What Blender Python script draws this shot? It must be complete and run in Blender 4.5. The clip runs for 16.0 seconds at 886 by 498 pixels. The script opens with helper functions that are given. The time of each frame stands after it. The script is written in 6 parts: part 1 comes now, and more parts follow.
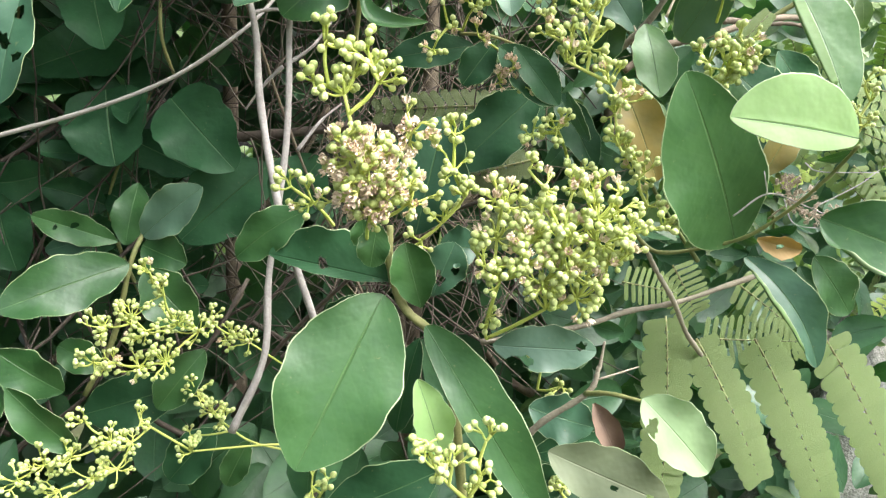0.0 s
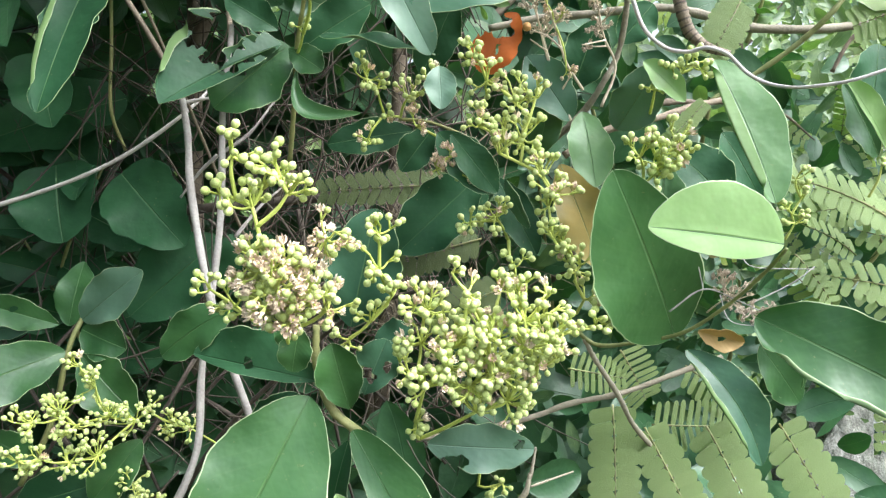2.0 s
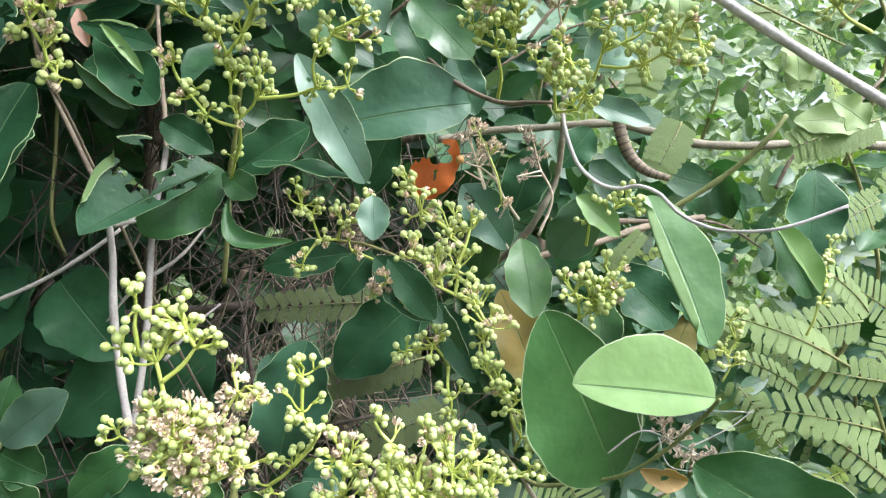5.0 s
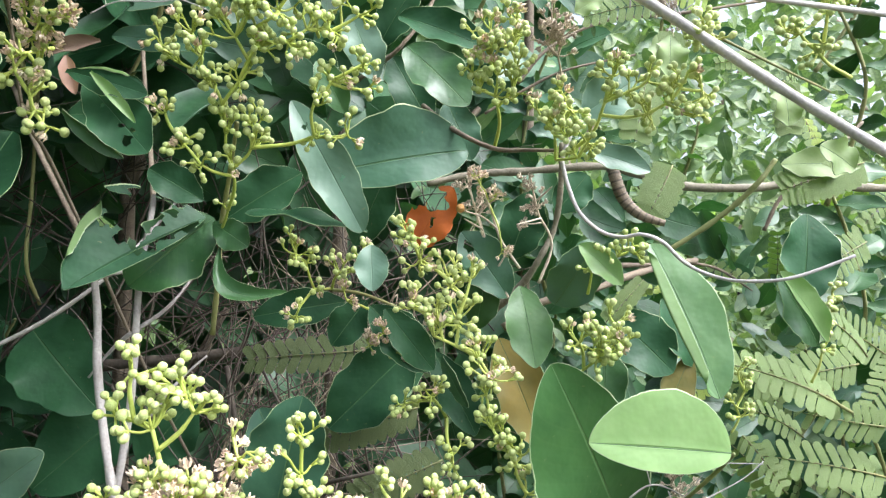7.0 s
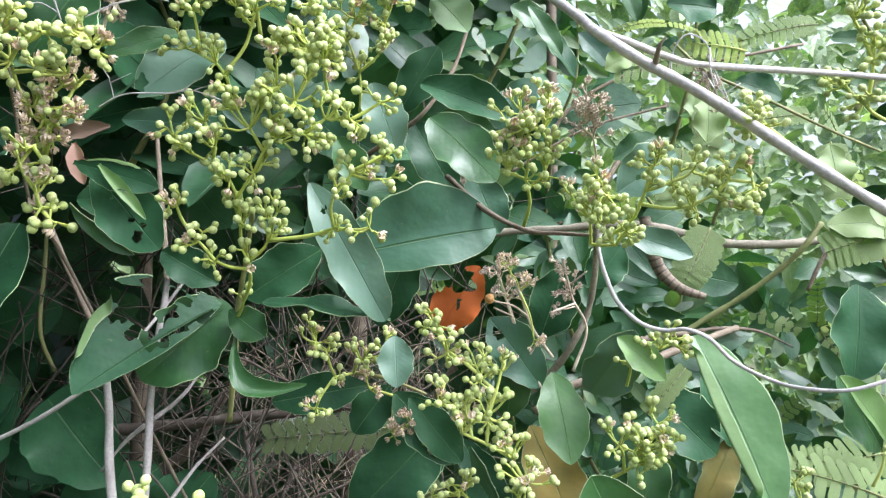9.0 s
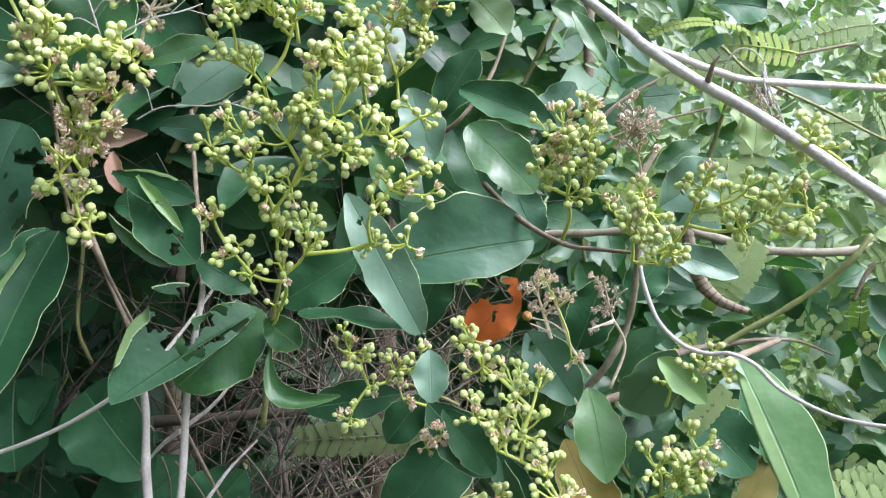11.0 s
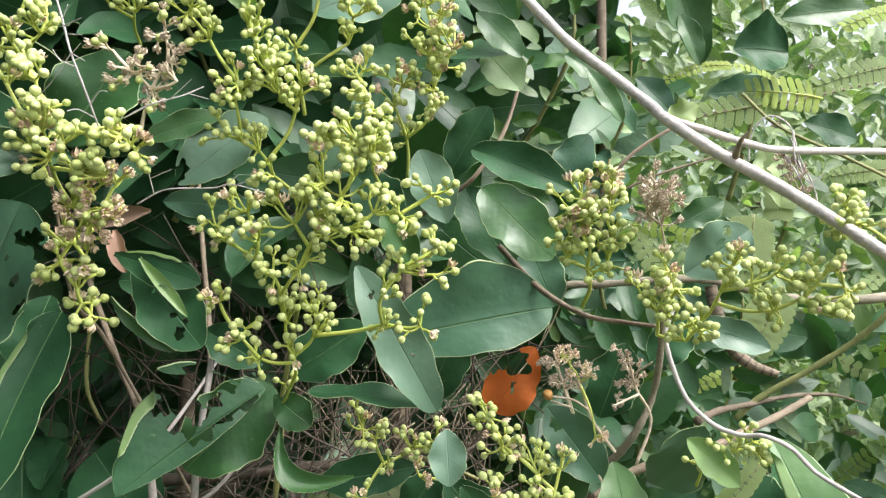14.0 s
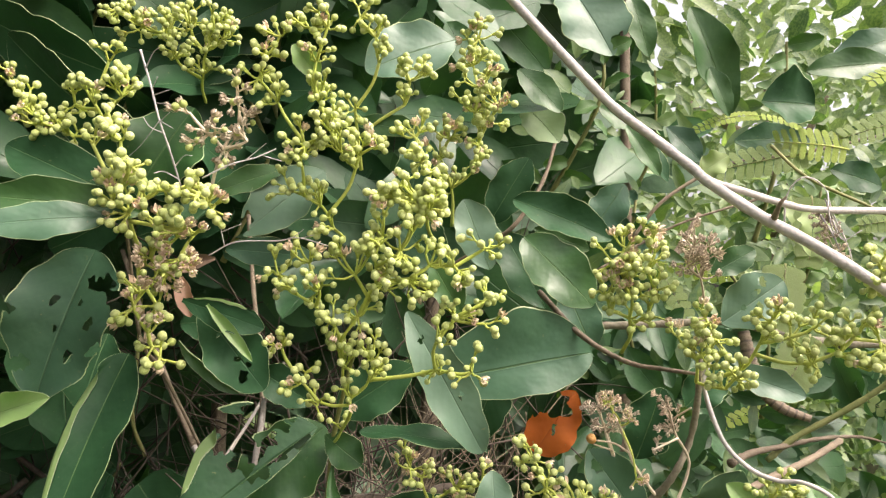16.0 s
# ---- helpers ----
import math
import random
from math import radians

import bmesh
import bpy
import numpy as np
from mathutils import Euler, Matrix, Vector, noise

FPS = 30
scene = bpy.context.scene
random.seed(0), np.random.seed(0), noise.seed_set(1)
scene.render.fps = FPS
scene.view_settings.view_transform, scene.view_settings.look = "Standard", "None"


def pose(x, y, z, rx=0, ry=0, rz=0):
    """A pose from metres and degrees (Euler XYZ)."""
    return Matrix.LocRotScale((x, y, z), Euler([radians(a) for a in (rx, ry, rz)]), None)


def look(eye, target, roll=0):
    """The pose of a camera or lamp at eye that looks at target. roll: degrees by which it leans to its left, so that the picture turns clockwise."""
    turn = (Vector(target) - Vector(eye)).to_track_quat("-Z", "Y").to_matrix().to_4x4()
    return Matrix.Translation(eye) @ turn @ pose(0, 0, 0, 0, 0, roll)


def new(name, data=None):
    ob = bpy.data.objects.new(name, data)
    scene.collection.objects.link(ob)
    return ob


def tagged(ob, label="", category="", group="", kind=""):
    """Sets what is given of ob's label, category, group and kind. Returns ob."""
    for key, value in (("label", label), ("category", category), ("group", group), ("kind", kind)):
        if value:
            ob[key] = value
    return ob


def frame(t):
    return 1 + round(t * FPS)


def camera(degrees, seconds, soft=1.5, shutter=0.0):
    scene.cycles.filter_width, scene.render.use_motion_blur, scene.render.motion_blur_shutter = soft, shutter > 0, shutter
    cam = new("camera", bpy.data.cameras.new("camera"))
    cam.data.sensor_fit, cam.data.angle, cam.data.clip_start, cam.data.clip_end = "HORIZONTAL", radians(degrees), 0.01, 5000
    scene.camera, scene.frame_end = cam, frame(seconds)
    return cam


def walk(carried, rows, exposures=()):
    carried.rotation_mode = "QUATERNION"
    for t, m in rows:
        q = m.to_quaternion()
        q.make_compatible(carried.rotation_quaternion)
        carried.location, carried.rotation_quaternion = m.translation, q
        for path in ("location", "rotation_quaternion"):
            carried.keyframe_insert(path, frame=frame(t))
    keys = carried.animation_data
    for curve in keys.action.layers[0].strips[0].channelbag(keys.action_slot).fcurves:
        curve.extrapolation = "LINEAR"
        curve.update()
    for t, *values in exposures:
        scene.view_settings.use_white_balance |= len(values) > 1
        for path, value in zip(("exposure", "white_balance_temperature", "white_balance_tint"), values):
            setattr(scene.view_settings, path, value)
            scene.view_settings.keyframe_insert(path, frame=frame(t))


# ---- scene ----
cam = camera(65.0, 16.0, soft=1.3)
PATH = [
    (0, (0.0, 0.0, 1.2), (0.0, 1.981, 0.922), -0.0),
    (0.5, (0.021, 0.019, 1.206), (0.01, 2.003, 0.96), -0.2),
    (1, (0.03, 0.022, 1.22), (0.032, 2.009, 0.99), 0.1),
    (1.5, (0.029, 0.018, 1.226), (0.031, 2.008, 1.029), 0.3),
    (2, (0.044, 0.016, 1.24), (0.053, 2.007, 1.057), -0.4),
    (2.5, (0.062, 0.017, 1.248), (0.068, 2.009, 1.076), -0.5),
    (3, (0.077, 0.031, 1.245), (0.1, 2.024, 1.076), -1.1),
    (3.5, (0.081, 0.035, 1.261), (0.117, 2.029, 1.11), -0.5),
    (4, (0.088, 0.033, 1.253), (0.144, 2.029, 1.148), -0.4),
    (4.5, (0.085, 0.027, 1.263), (0.16, 2.025, 1.209), -0.5),
    (4.7, (0.08, 0.03, 1.272), (0.153, 2.028, 1.253), -0.2),
    (6.8, (0.067, 0.034, 1.306), (0.117, 2.033, 1.356), 0.2),
    (7, (0.057, 0.042, 1.295), (0.209, 2.034, 1.392), -0.6),
    (7.5, (0.049, 0.048, 1.312), (0.222, 2.037, 1.432), -1.6),
    (8, (0.048, 0.054, 1.332), (0.203, 2.045, 1.439), -1.3),
    (8.5, (0.044, 0.064, 1.337), (0.169, 2.056, 1.462), -1.6),
    (9, (0.054, 0.066, 1.349), (0.153, 2.06, 1.46), -1.1),
    (9.2, (0.05, 0.061, 1.351), (0.16, 2.053, 1.484), -1.1),
    (11.3, (0.048, 0.078, 1.375), (0.065, 2.077, 1.416), 0.0),
    (11.5, (0.048, 0.081, 1.377), (0.073, 2.08, 1.425), 0.0),
    (12, (0.045, 0.077, 1.384), (0.064, 2.076, 1.428), -0.2),
    (12.5, (0.039, 0.07, 1.397), (0.044, 2.07, 1.429), -0.4),
    (13, (0.045, 0.084, 1.397), (0.055, 2.083, 1.438), -0.7),
    (13.5, (0.055, 0.094, 1.402), (0.074, 2.094, 1.455), -1.4),
    (14, (0.048, 0.088, 1.408), (0.032, 2.086, 1.49), -1.1),
    (14.5, (0.042, 0.078, 1.411), (0.038, 2.075, 1.509), -1.1),
    (15, (0.043, 0.078, 1.416), (0.027, 2.075, 1.52), -0.9),
    (15.5, (0.036, 0.073, 1.414), (0.006, 2.07, 1.517), -0.8),
    (16, (0.027, 0.065, 1.421), (-0.023, 2.058, 1.577), -0.6),
]
walk(cam, [(t, look(eye, target, roll)) for t, eye, target, roll in PATH], [(0.0, 1.89, 6240, 8), (2.0, 1.81, 5900, 6), (2.6, 1.77, 5500, 5), (3.6, 1.71, 5470, 5), (4.5, 1.69, 5870, 7), (7.0, 1.67, 5870, 9), (9.0, 1.64, 5650, 11), (12.0, 1.57, 5650, 11), (12.6, 1.55, 6190, 8), (15.0, 1.47, 6450, 11), (16.0, 1.44, 7100, 15)])


# ---- sky and light ----
world = bpy.data.worlds.new("sky")
scene.world = world
world.use_nodes = True
_n = world.node_tree.nodes
_sky = _n.new("ShaderNodeTexSky")
_sky.sky_type, _sky.sun_disc = "NISHITA", False
_sky.sun_elevation, _sky.sun_rotation = radians(55), radians(115)
_sky.air_density, _sky.dust_density, _sky.ozone_density = 1.0, 8.0, 0.6
_n["Background"].inputs["Strength"].default_value = 0.15
_haze = _n.new("ShaderNodeHueSaturation")
_haze.inputs["Saturation"].default_value = 0.4
world.node_tree.links.new(_sky.outputs[0], _haze.inputs["Color"])
world.node_tree.links.new(_haze.outputs[0], _n["Background"].inputs["Color"])
_sun = bpy.data.lights.new("sun", "SUN")
_sun.energy, _sun.angle, _sun.color = 0.9, radians(30), (1.0, 0.96, 0.9)
sun = new("sun", _sun)
sun.matrix_world = look((3.6, -1.7, 7.0), (0.1, 0.5, 1.3))


# ---- materials ----
def material(name, rough=0.5, spec=0.5):
    m = bpy.data.materials.new(name)
    m.use_nodes = True
    b = m.node_tree.nodes["Principled BSDF"]
    b.inputs["Roughness"].default_value = rough
    b.inputs["Specular IOR Level"].default_value = spec
    return m, m.node_tree.nodes, m.node_tree.links, b


def mixed(nodes, links, fac, a, b, mode="MIX"):
    """A colour mix; fac, a and b are sockets or plain values."""
    n = nodes.new("ShaderNodeMix")
    n.data_type, n.blend_type = "RGBA", mode
    for i, v in ((0, fac), (6, a), (7, b)):
        if isinstance(v, bpy.types.NodeSocket):
            links.new(v, n.inputs[i])
        elif i:
            n.inputs[i].default_value = (*v, 1)
        else:
            n.inputs[i].default_value = v
    return n.outputs[2]


def ramp(nodes, links, value, lo, hi):
    n = nodes.new("ShaderNodeMapRange")
    links.new(value, n.inputs[0])
    n.inputs[1].default_value, n.inputs[2].default_value = lo, hi
    return n.outputs[0]


def noised(nodes, links, scale, detail=4.0, vector=None):
    n = nodes.new("ShaderNodeTexNoise")
    n.inputs["Scale"].default_value, n.inputs["Detail"].default_value = scale, detail
    if vector is None:
        vector = nodes.new("ShaderNodeTexCoord").outputs["Object"]
    links.new(vector, n.inputs["Vector"])
    return n.outputs[0]


def maths(nodes, links, op, a, b=0.0):
    n = nodes.new("ShaderNodeMath")
    n.operation = op
    for i, v in ((0, a), (1, b)):
        if isinstance(v, bpy.types.NodeSocket):
            links.new(v, n.inputs[i])
        else:
            n.inputs[i].default_value = v
    return n.outputs[0]


def leaf_material(name, dark, light, vein, rough=0.38, through_light=0.22, spots=0.25, islands=False, spec=0.5, vary=0.5):
    """A leaf blade: midrib and side veins along its UV map, blotches, a few spots, and light coming through."""
    m, nodes, links, b = material(name, rough, spec)
    uv = nodes.new("ShaderNodeUVMap")
    sep = nodes.new("ShaderNodeSeparateXYZ")
    links.new(uv.outputs[0], sep.inputs[0])
    u = maths(nodes, links, "ABSOLUTE", maths(nodes, links, "SUBTRACT", sep.outputs[0], 0.5))
    v = sep.outputs[1]
    if islands:
        rnd = nodes.new("ShaderNodeNewGeometry").outputs["Random Per Island"]
    else:
        rnd = nodes.new("ShaderNodeObjectInfo").outputs["Random"]
    tone = ramp(nodes, links, maths(nodes, links, "ADD", noised(nodes, links, 60.0), maths(nodes, links, "ADD", maths(nodes, links, "MULTIPLY", rnd, vary), 0.25 - 0.5 * vary)), 0.45, 1.1)
    col = mixed(nodes, links, tone, dark, light)
    # side veins run outwards and towards the tip
    wave = maths(nodes, links, "SINE", maths(nodes, links, "MULTIPLY", maths(nodes, links, "SUBTRACT", v, maths(nodes, links, "MULTIPLY", u, 0.55)), 62.0))
    side = ramp(nodes, links, wave, 0.86, 1.0)
    col = mixed(nodes, links, maths(nodes, links, "MULTIPLY", side, 0.03), col, vein)
    mid = ramp(nodes, links, u, 0.016, 0.004)
    col = mixed(nodes, links, maths(nodes, links, "MULTIPLY", mid, 0.25), col, vein)
    speck = ramp(nodes, links, noised(nodes, links, 330.0, 2.0), 0.70, 0.78)
    col = mixed(nodes, links, maths(nodes, links, "MULTIPLY", speck, spots), col, (0.30, 0.27, 0.13))
    links.new(col, b.inputs["Base Color"])
    rr = ramp(nodes, links, noised(nodes, links, 120.0), 0.2, 0.9)
    links.new(maths(nodes, links, "ADD", maths(nodes, links, "MULTIPLY", rr, 0.22), rough - 0.12), b.inputs["Roughness"])
    bump = nodes.new("ShaderNodeBump")
    bump.inputs["Strength"].default_value, bump.inputs["Distance"].default_value = 0.5, 0.0022
    h = maths(nodes, links, "SUBTRACT", maths(nodes, links, "MULTIPLY", noised(nodes, links, 45.0, 3.0), 1.6), maths(nodes, links, "ADD", mid, maths(nodes, links, "MULTIPLY", wave, 0.012)))
    links.new(h, bump.inputs["Height"])
    links.new(bump.outputs[0], b.inputs["Normal"])
    tr = nodes.new("ShaderNodeBsdfTranslucent")
    links.new(mixed(nodes, links, 1.0, col, (1.6, 1.9, 0.7), "MULTIPLY"), tr.inputs["Color"])
    mix = nodes.new("ShaderNodeMixShader")
    mix.inputs[0].default_value = through_light
    links.new(b.outputs[0], mix.inputs[1])
    links.new(tr.outputs[0], mix.inputs[2])
    links.new(mix.outputs[0], nodes["Material Output"].inputs["Surface"])
    return m


def plain_material(name, a, b_col, scale, rough=0.6, bump_d=0.0005, per_object=0.3, stripes=False):
    """Two tones in noise, at two scales, with a fine relief."""
    m, nodes, links, b = material(name, rough, 0.35)
    rnd = nodes.new("ShaderNodeObjectInfo").outputs["Random"]
    n1 = noised(nodes, links, scale)
    n2 = noised(nodes, links, scale * 6.0, 2.0)
    s = maths(nodes, links, "ADD", maths(nodes, links, "MULTIPLY", n1, 0.6), maths(nodes, links, "MULTIPLY", n2, 0.4))
    s = maths(nodes, links, "ADD", s, maths(nodes, links, "MULTIPLY", maths(nodes, links, "SUBTRACT", rnd, 0.5), per_object))
    col = mixed(nodes, links, ramp(nodes, links, s, 0.3, 0.7), a, b_col)
    links.new(col, b.inputs["Base Color"])
    bump = nodes.new("ShaderNodeBump")
    bump.inputs["Strength"].default_value, bump.inputs["Distance"].default_value = 0.5, bump_d
    links.new(n2, bump.inputs["Height"])
    links.new(bump.outputs[0], b.inputs["Normal"])
    return m


LEAF = leaf_material("leaf_green", (0.026, 0.084, 0.024), (0.053, 0.136, 0.038), (0.20, 0.30, 0.12), 0.42)
# Deep green blades; shade on inner leaves is put into this colour too.
DARK = leaf_material("leaf_deep_green_shaded", (0.019, 0.066, 0.027), (0.034, 0.105, 0.043), (0.10, 0.18, 0.08), 0.50, 0.15, spec=0.25)
GREY = leaf_material("leaf_grey_green", (0.036, 0.098, 0.056), (0.060, 0.145, 0.080), (0.16, 0.26, 0.14), 0.42)
# Sky gloss on tilted blades, painted as a paler, bluer leaf colour.
SHEEN = leaf_material("leaf_sky_gloss_blue_green", (0.085, 0.165, 0.110), (0.125, 0.215, 0.145), (0.20, 0.28, 0.18), 0.42)
FRESH = leaf_material("leaf_fresh_green", (0.072, 0.165, 0.048), (0.118, 0.228, 0.075), (0.22, 0.32, 0.14), 0.44, 0.25)
LIGHT = leaf_material("leaf_light_green", (0.21, 0.325, 0.125), (0.30, 0.43, 0.19), (0.27, 0.39, 0.15), 0.45, 0.4)
PALE = leaf_material("leaf_pale_underside", (0.20, 0.30, 0.15), (0.28, 0.38, 0.20), (0.36, 0.44, 0.24), 0.55, 0.3)
DULL = leaf_material("leaf_olive_underside", (0.15, 0.18, 0.10), (0.20, 0.23, 0.14), (0.27, 0.28, 0.17), 0.6, 0.15)
YELLOW = leaf_material("leaf_yellowing", (0.20, 0.19, 0.07), (0.36, 0.26, 0.07), (0.42, 0.34, 0.12), 0.5, 0.3, 0.7)
ORANGE = leaf_material("leaf_dead_orange", (0.36, 0.075, 0.012), (0.52, 0.14, 0.02), (0.25, 0.06, 0.02), 0.6, 0.2, 0.8)
TAN = leaf_material("leaf_dead_tan", (0.42, 0.28, 0.11), (0.55, 0.38, 0.18), (0.25, 0.14, 0.05), 0.65, 0.2, 0.8)
PINK = leaf_material("leaf_dead_pink", (0.36, 0.20, 0.15), (0.56, 0.36, 0.28), (0.25, 0.14, 0.1), 0.7, 0.2, 0.6)
BROWN = leaf_material("leaf_dead_brown", (0.13, 0.085, 0.06), (0.25, 0.17, 0.12), (0.2, 0.14, 0.1), 0.8, 0.08, 0.6)
FROND = leaf_material("leaflet_yellow_green", (0.215, 0.29, 0.115), (0.32, 0.395, 0.18), (0.28, 0.38, 0.14), 0.55, 0.4, vary=0.14)
# Darker copy of the frond colour, with the shade behind the panicles in it.
FROND_SHADED = leaf_material("leaflet_shaded_green", (0.085, 0.125, 0.042), (0.15, 0.19, 0.07), (0.2, 0.25, 0.1), 0.55, 0.3, vary=0.14)
LIME = leaf_material("leaflet_lime", (0.33, 0.40, 0.10), (0.45, 0.51, 0.17), (0.5, 0.55, 0.2), 0.55, 0.45, vary=0.2)
# Fill leaves in dark, middle and pale copies: shade and haze in the colour.
FILL = leaf_material("leaf_inner_shaded", (0.025, 0.076, 0.034), (0.05, 0.128, 0.05), (0.08, 0.14, 0.06), 0.45, 0.18, 0.2, True)
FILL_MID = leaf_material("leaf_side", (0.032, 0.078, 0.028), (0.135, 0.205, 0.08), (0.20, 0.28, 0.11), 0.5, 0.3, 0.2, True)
FILL_LIGHT = leaf_material("leaf_outer_hazy", (0.062, 0.120, 0.055), (0.27, 0.34, 0.165), (0.26, 0.34, 0.15), 0.5, 0.36, 0.2, True)
UNDER = {}
for _m, _c in ((LEAF, (0.11, 0.20, 0.08)), (DARK, (0.07, 0.15, 0.06)), (GREY, (0.14, 0.22, 0.12)), (SHEEN, (0.16, 0.24, 0.15)), (FRESH, (0.19, 0.30, 0.12))):
    UNDER[_m] = leaf_material(_m.name + "_back", tuple(0.8 * v for v in _c), _c, tuple(1.5 * v for v in _c), 0.55, 0.22)
EDGE = plain_material("leaf_margin", (0.27, 0.36, 0.17), (0.40, 0.48, 0.27), 200.0, 0.5)
RIB = plain_material("leaf_midrib", (0.06, 0.135, 0.045), (0.11, 0.20, 0.07), 150.0, 0.45)
BUD = plain_material("bud_pale_green", (0.39, 0.46, 0.145), (0.53, 0.59, 0.245), 260.0, 0.40, 0.0002, 0.6)
STALK = plain_material("stalk_green", (0.39, 0.46, 0.085), (0.55, 0.60, 0.165), 120.0, 0.5)
PETAL = plain_material("petal_withered_pink", (0.66, 0.48, 0.35), (0.82, 0.68, 0.53), 200.0, 0.7, 0.0004, 0.5)
WITHER = plain_material("wither_brown", (0.42, 0.34, 0.26), (0.68, 0.58, 0.46), 150.0, 0.8, 0.0005, 0.5)
BARK = plain_material("bark_grey", (0.16, 0.14, 0.10), (0.31, 0.275, 0.21), 90.0, 0.75, 0.0012)
BARK_PALE = plain_material("bark_silver", (0.32, 0.295, 0.295), (0.55, 0.51, 0.50), 80.0, 0.7, 0.001)
BARK_GREY = plain_material("bark_grey_vine", (0.24, 0.215, 0.20), (0.43, 0.395, 0.375), 80.0, 0.75, 0.001)
BARK_BROWN = plain_material("bark_brown", (0.11, 0.085, 0.062), (0.24, 0.19, 0.14), 90.0, 0.8, 0.0012)
STEM = plain_material("stem_olive", (0.15, 0.17, 0.06), (0.28, 0.27, 0.11), 90.0, 0.6, 0.0006)
DRY = plain_material("dry_twig", (0.052, 0.041, 0.033), (0.125, 0.102, 0.082), 60.0, 0.85, 0.0008)
STRAW = plain_material("dead_grass", (0.17, 0.14, 0.10), (0.36, 0.30, 0.21), 60.0, 0.85, 0.0004)
STONE = plain_material("stone_pale", (0.06, 0.07, 0.05), (0.55, 0.54, 0.49), 70.0, 0.9, 0.008, 0.0)
TAN_FRUIT = plain_material("fruit_orange_brown", (0.34, 0.17, 0.05), (0.60, 0.36, 0.14), 300.0, 0.6, 0.0004)
SOIL = plain_material("soil", (0.045, 0.040, 0.020), (0.085, 0.095, 0.040), 3.0, 0.95, 0.01)


# ---- building ----
def mesh_of(name, verts, faces, mats, face_mats=None, uvs=None, smooth=True):
    me = bpy.data.meshes.new(name)
    me.from_pydata([tuple(v) for v in verts], [], faces)
    for m in mats:
        me.materials.append(m)
    if face_mats is not None:
        me.polygons.foreach_set("material_index", face_mats)
    if uvs is not None:
        layer = me.uv_layers.new(name="UVMap")
        idx = np.empty(len(me.loops), dtype=np.int32)
        me.loops.foreach_get("vertex_index", idx)
        layer.data.foreach_set("uv", np.asarray(uvs, float)[idx].ravel())
    if smooth:
        me.polygons.foreach_set("use_smooth", [True] * len(me.polygons))
    me.update()
    return me


def thing(name, at, label, category, group="", kind=""):
    ob = new(name)
    ob.location = at
    ob.empty_display_size = 0.02
    return tagged(ob, label, category, group, kind)


def put_under(ob, parent):
    if parent is not None:
        ob.parent = parent
        ob.matrix_parent_inverse = Matrix.Translation(-parent.location)
    return ob


def smooth_path(points, steps=6):
    """Catmull-Rom through the points."""
    p = [Vector(q) for q in points]
    if len(p) < 3:
        return [p[0].lerp(p[1], k / steps) for k in range(steps + 1)]
    p = [p[0] * 2 - p[1], *p, p[-1] * 2 - p[-2]]
    out = []
    for i in range(1, len(p) - 2):
        for k in range(steps):
            t = k / steps
            a, b, c, d = p[i - 1 : i + 3]
            out.append(0.5 * (2 * b + (c - a) * t + (2 * a - 5 * b + 4 * c - d) * t * t + (3 * b - 3 * c + d - a) * t**3))
    return [*out, p[-2]]


def add_tube(verts, faces, path, r0, r1, sides=7, knobs=0.0, seed=0):
    """A tapered, capped tube along a path, joined on to the lists."""
    rnd = random.Random(seed)
    n0, last = len(verts), len(path) - 1
    up = Vector((0.13, 0.4, 0.9))
    for i, q in enumerate(path):
        d = (path[min(i + 1, last)] - path[max(i - 1, 0)]).normalized()
        x = d.cross(up)
        x = (x if x.length > 1e-4 else d.cross(Vector((1, 0, 0)))).normalized()
        y = d.cross(x)
        r = (r0 + (r1 - r0) * i / max(last, 1)) * (1 + knobs * rnd.uniform(-0.5, 1.0))
        for k in range(sides):
            a = 2 * math.pi * k / sides
            verts.append(q + x * (r * math.cos(a)) + y * (r * math.sin(a)))
    for i in range(last):
        for k in range(sides):
            a, b = n0 + i * sides + k, n0 + i * sides + (k + 1) % sides
            faces.append((a, b, b + sides, a + sides))
    faces.append(tuple(range(n0, n0 + sides))[::-1])
    faces.append(tuple(range(n0 + last * sides, n0 + (last + 1) * sides)))


def twig(parent, points, r0, r1, mat, name="twig", sides=8, knobs=0.18, label=""):
    verts, faces = [], []
    add_tube(verts, faces, smooth_path(points, 8), r0, r1, sides, knobs, len(points) * 7 + int(1e4 * abs(r0)))
    return put_under(tagged(new(name, mesh_of(name, verts, faces, [mat])), label), parent)


FRONT = Vector((0.05, -1.0, 0.22)).normalized()


def leaf_frame(base, tip, turn):
    base, tip = Vector(base), Vector(tip)
    axis = tip - base
    length = axis.length
    axis.normalize()
    normal = (FRONT - axis * FRONT.dot(axis)).normalized()
    normal = Matrix.Rotation(radians(turn), 3, axis) @ normal
    return base, axis, axis.cross(normal), normal, length


def along(j, nv):
    """Rows lie closer together towards the two ends of a blade."""
    return 0.5 - 0.5 * math.cos(math.pi * j / nv)


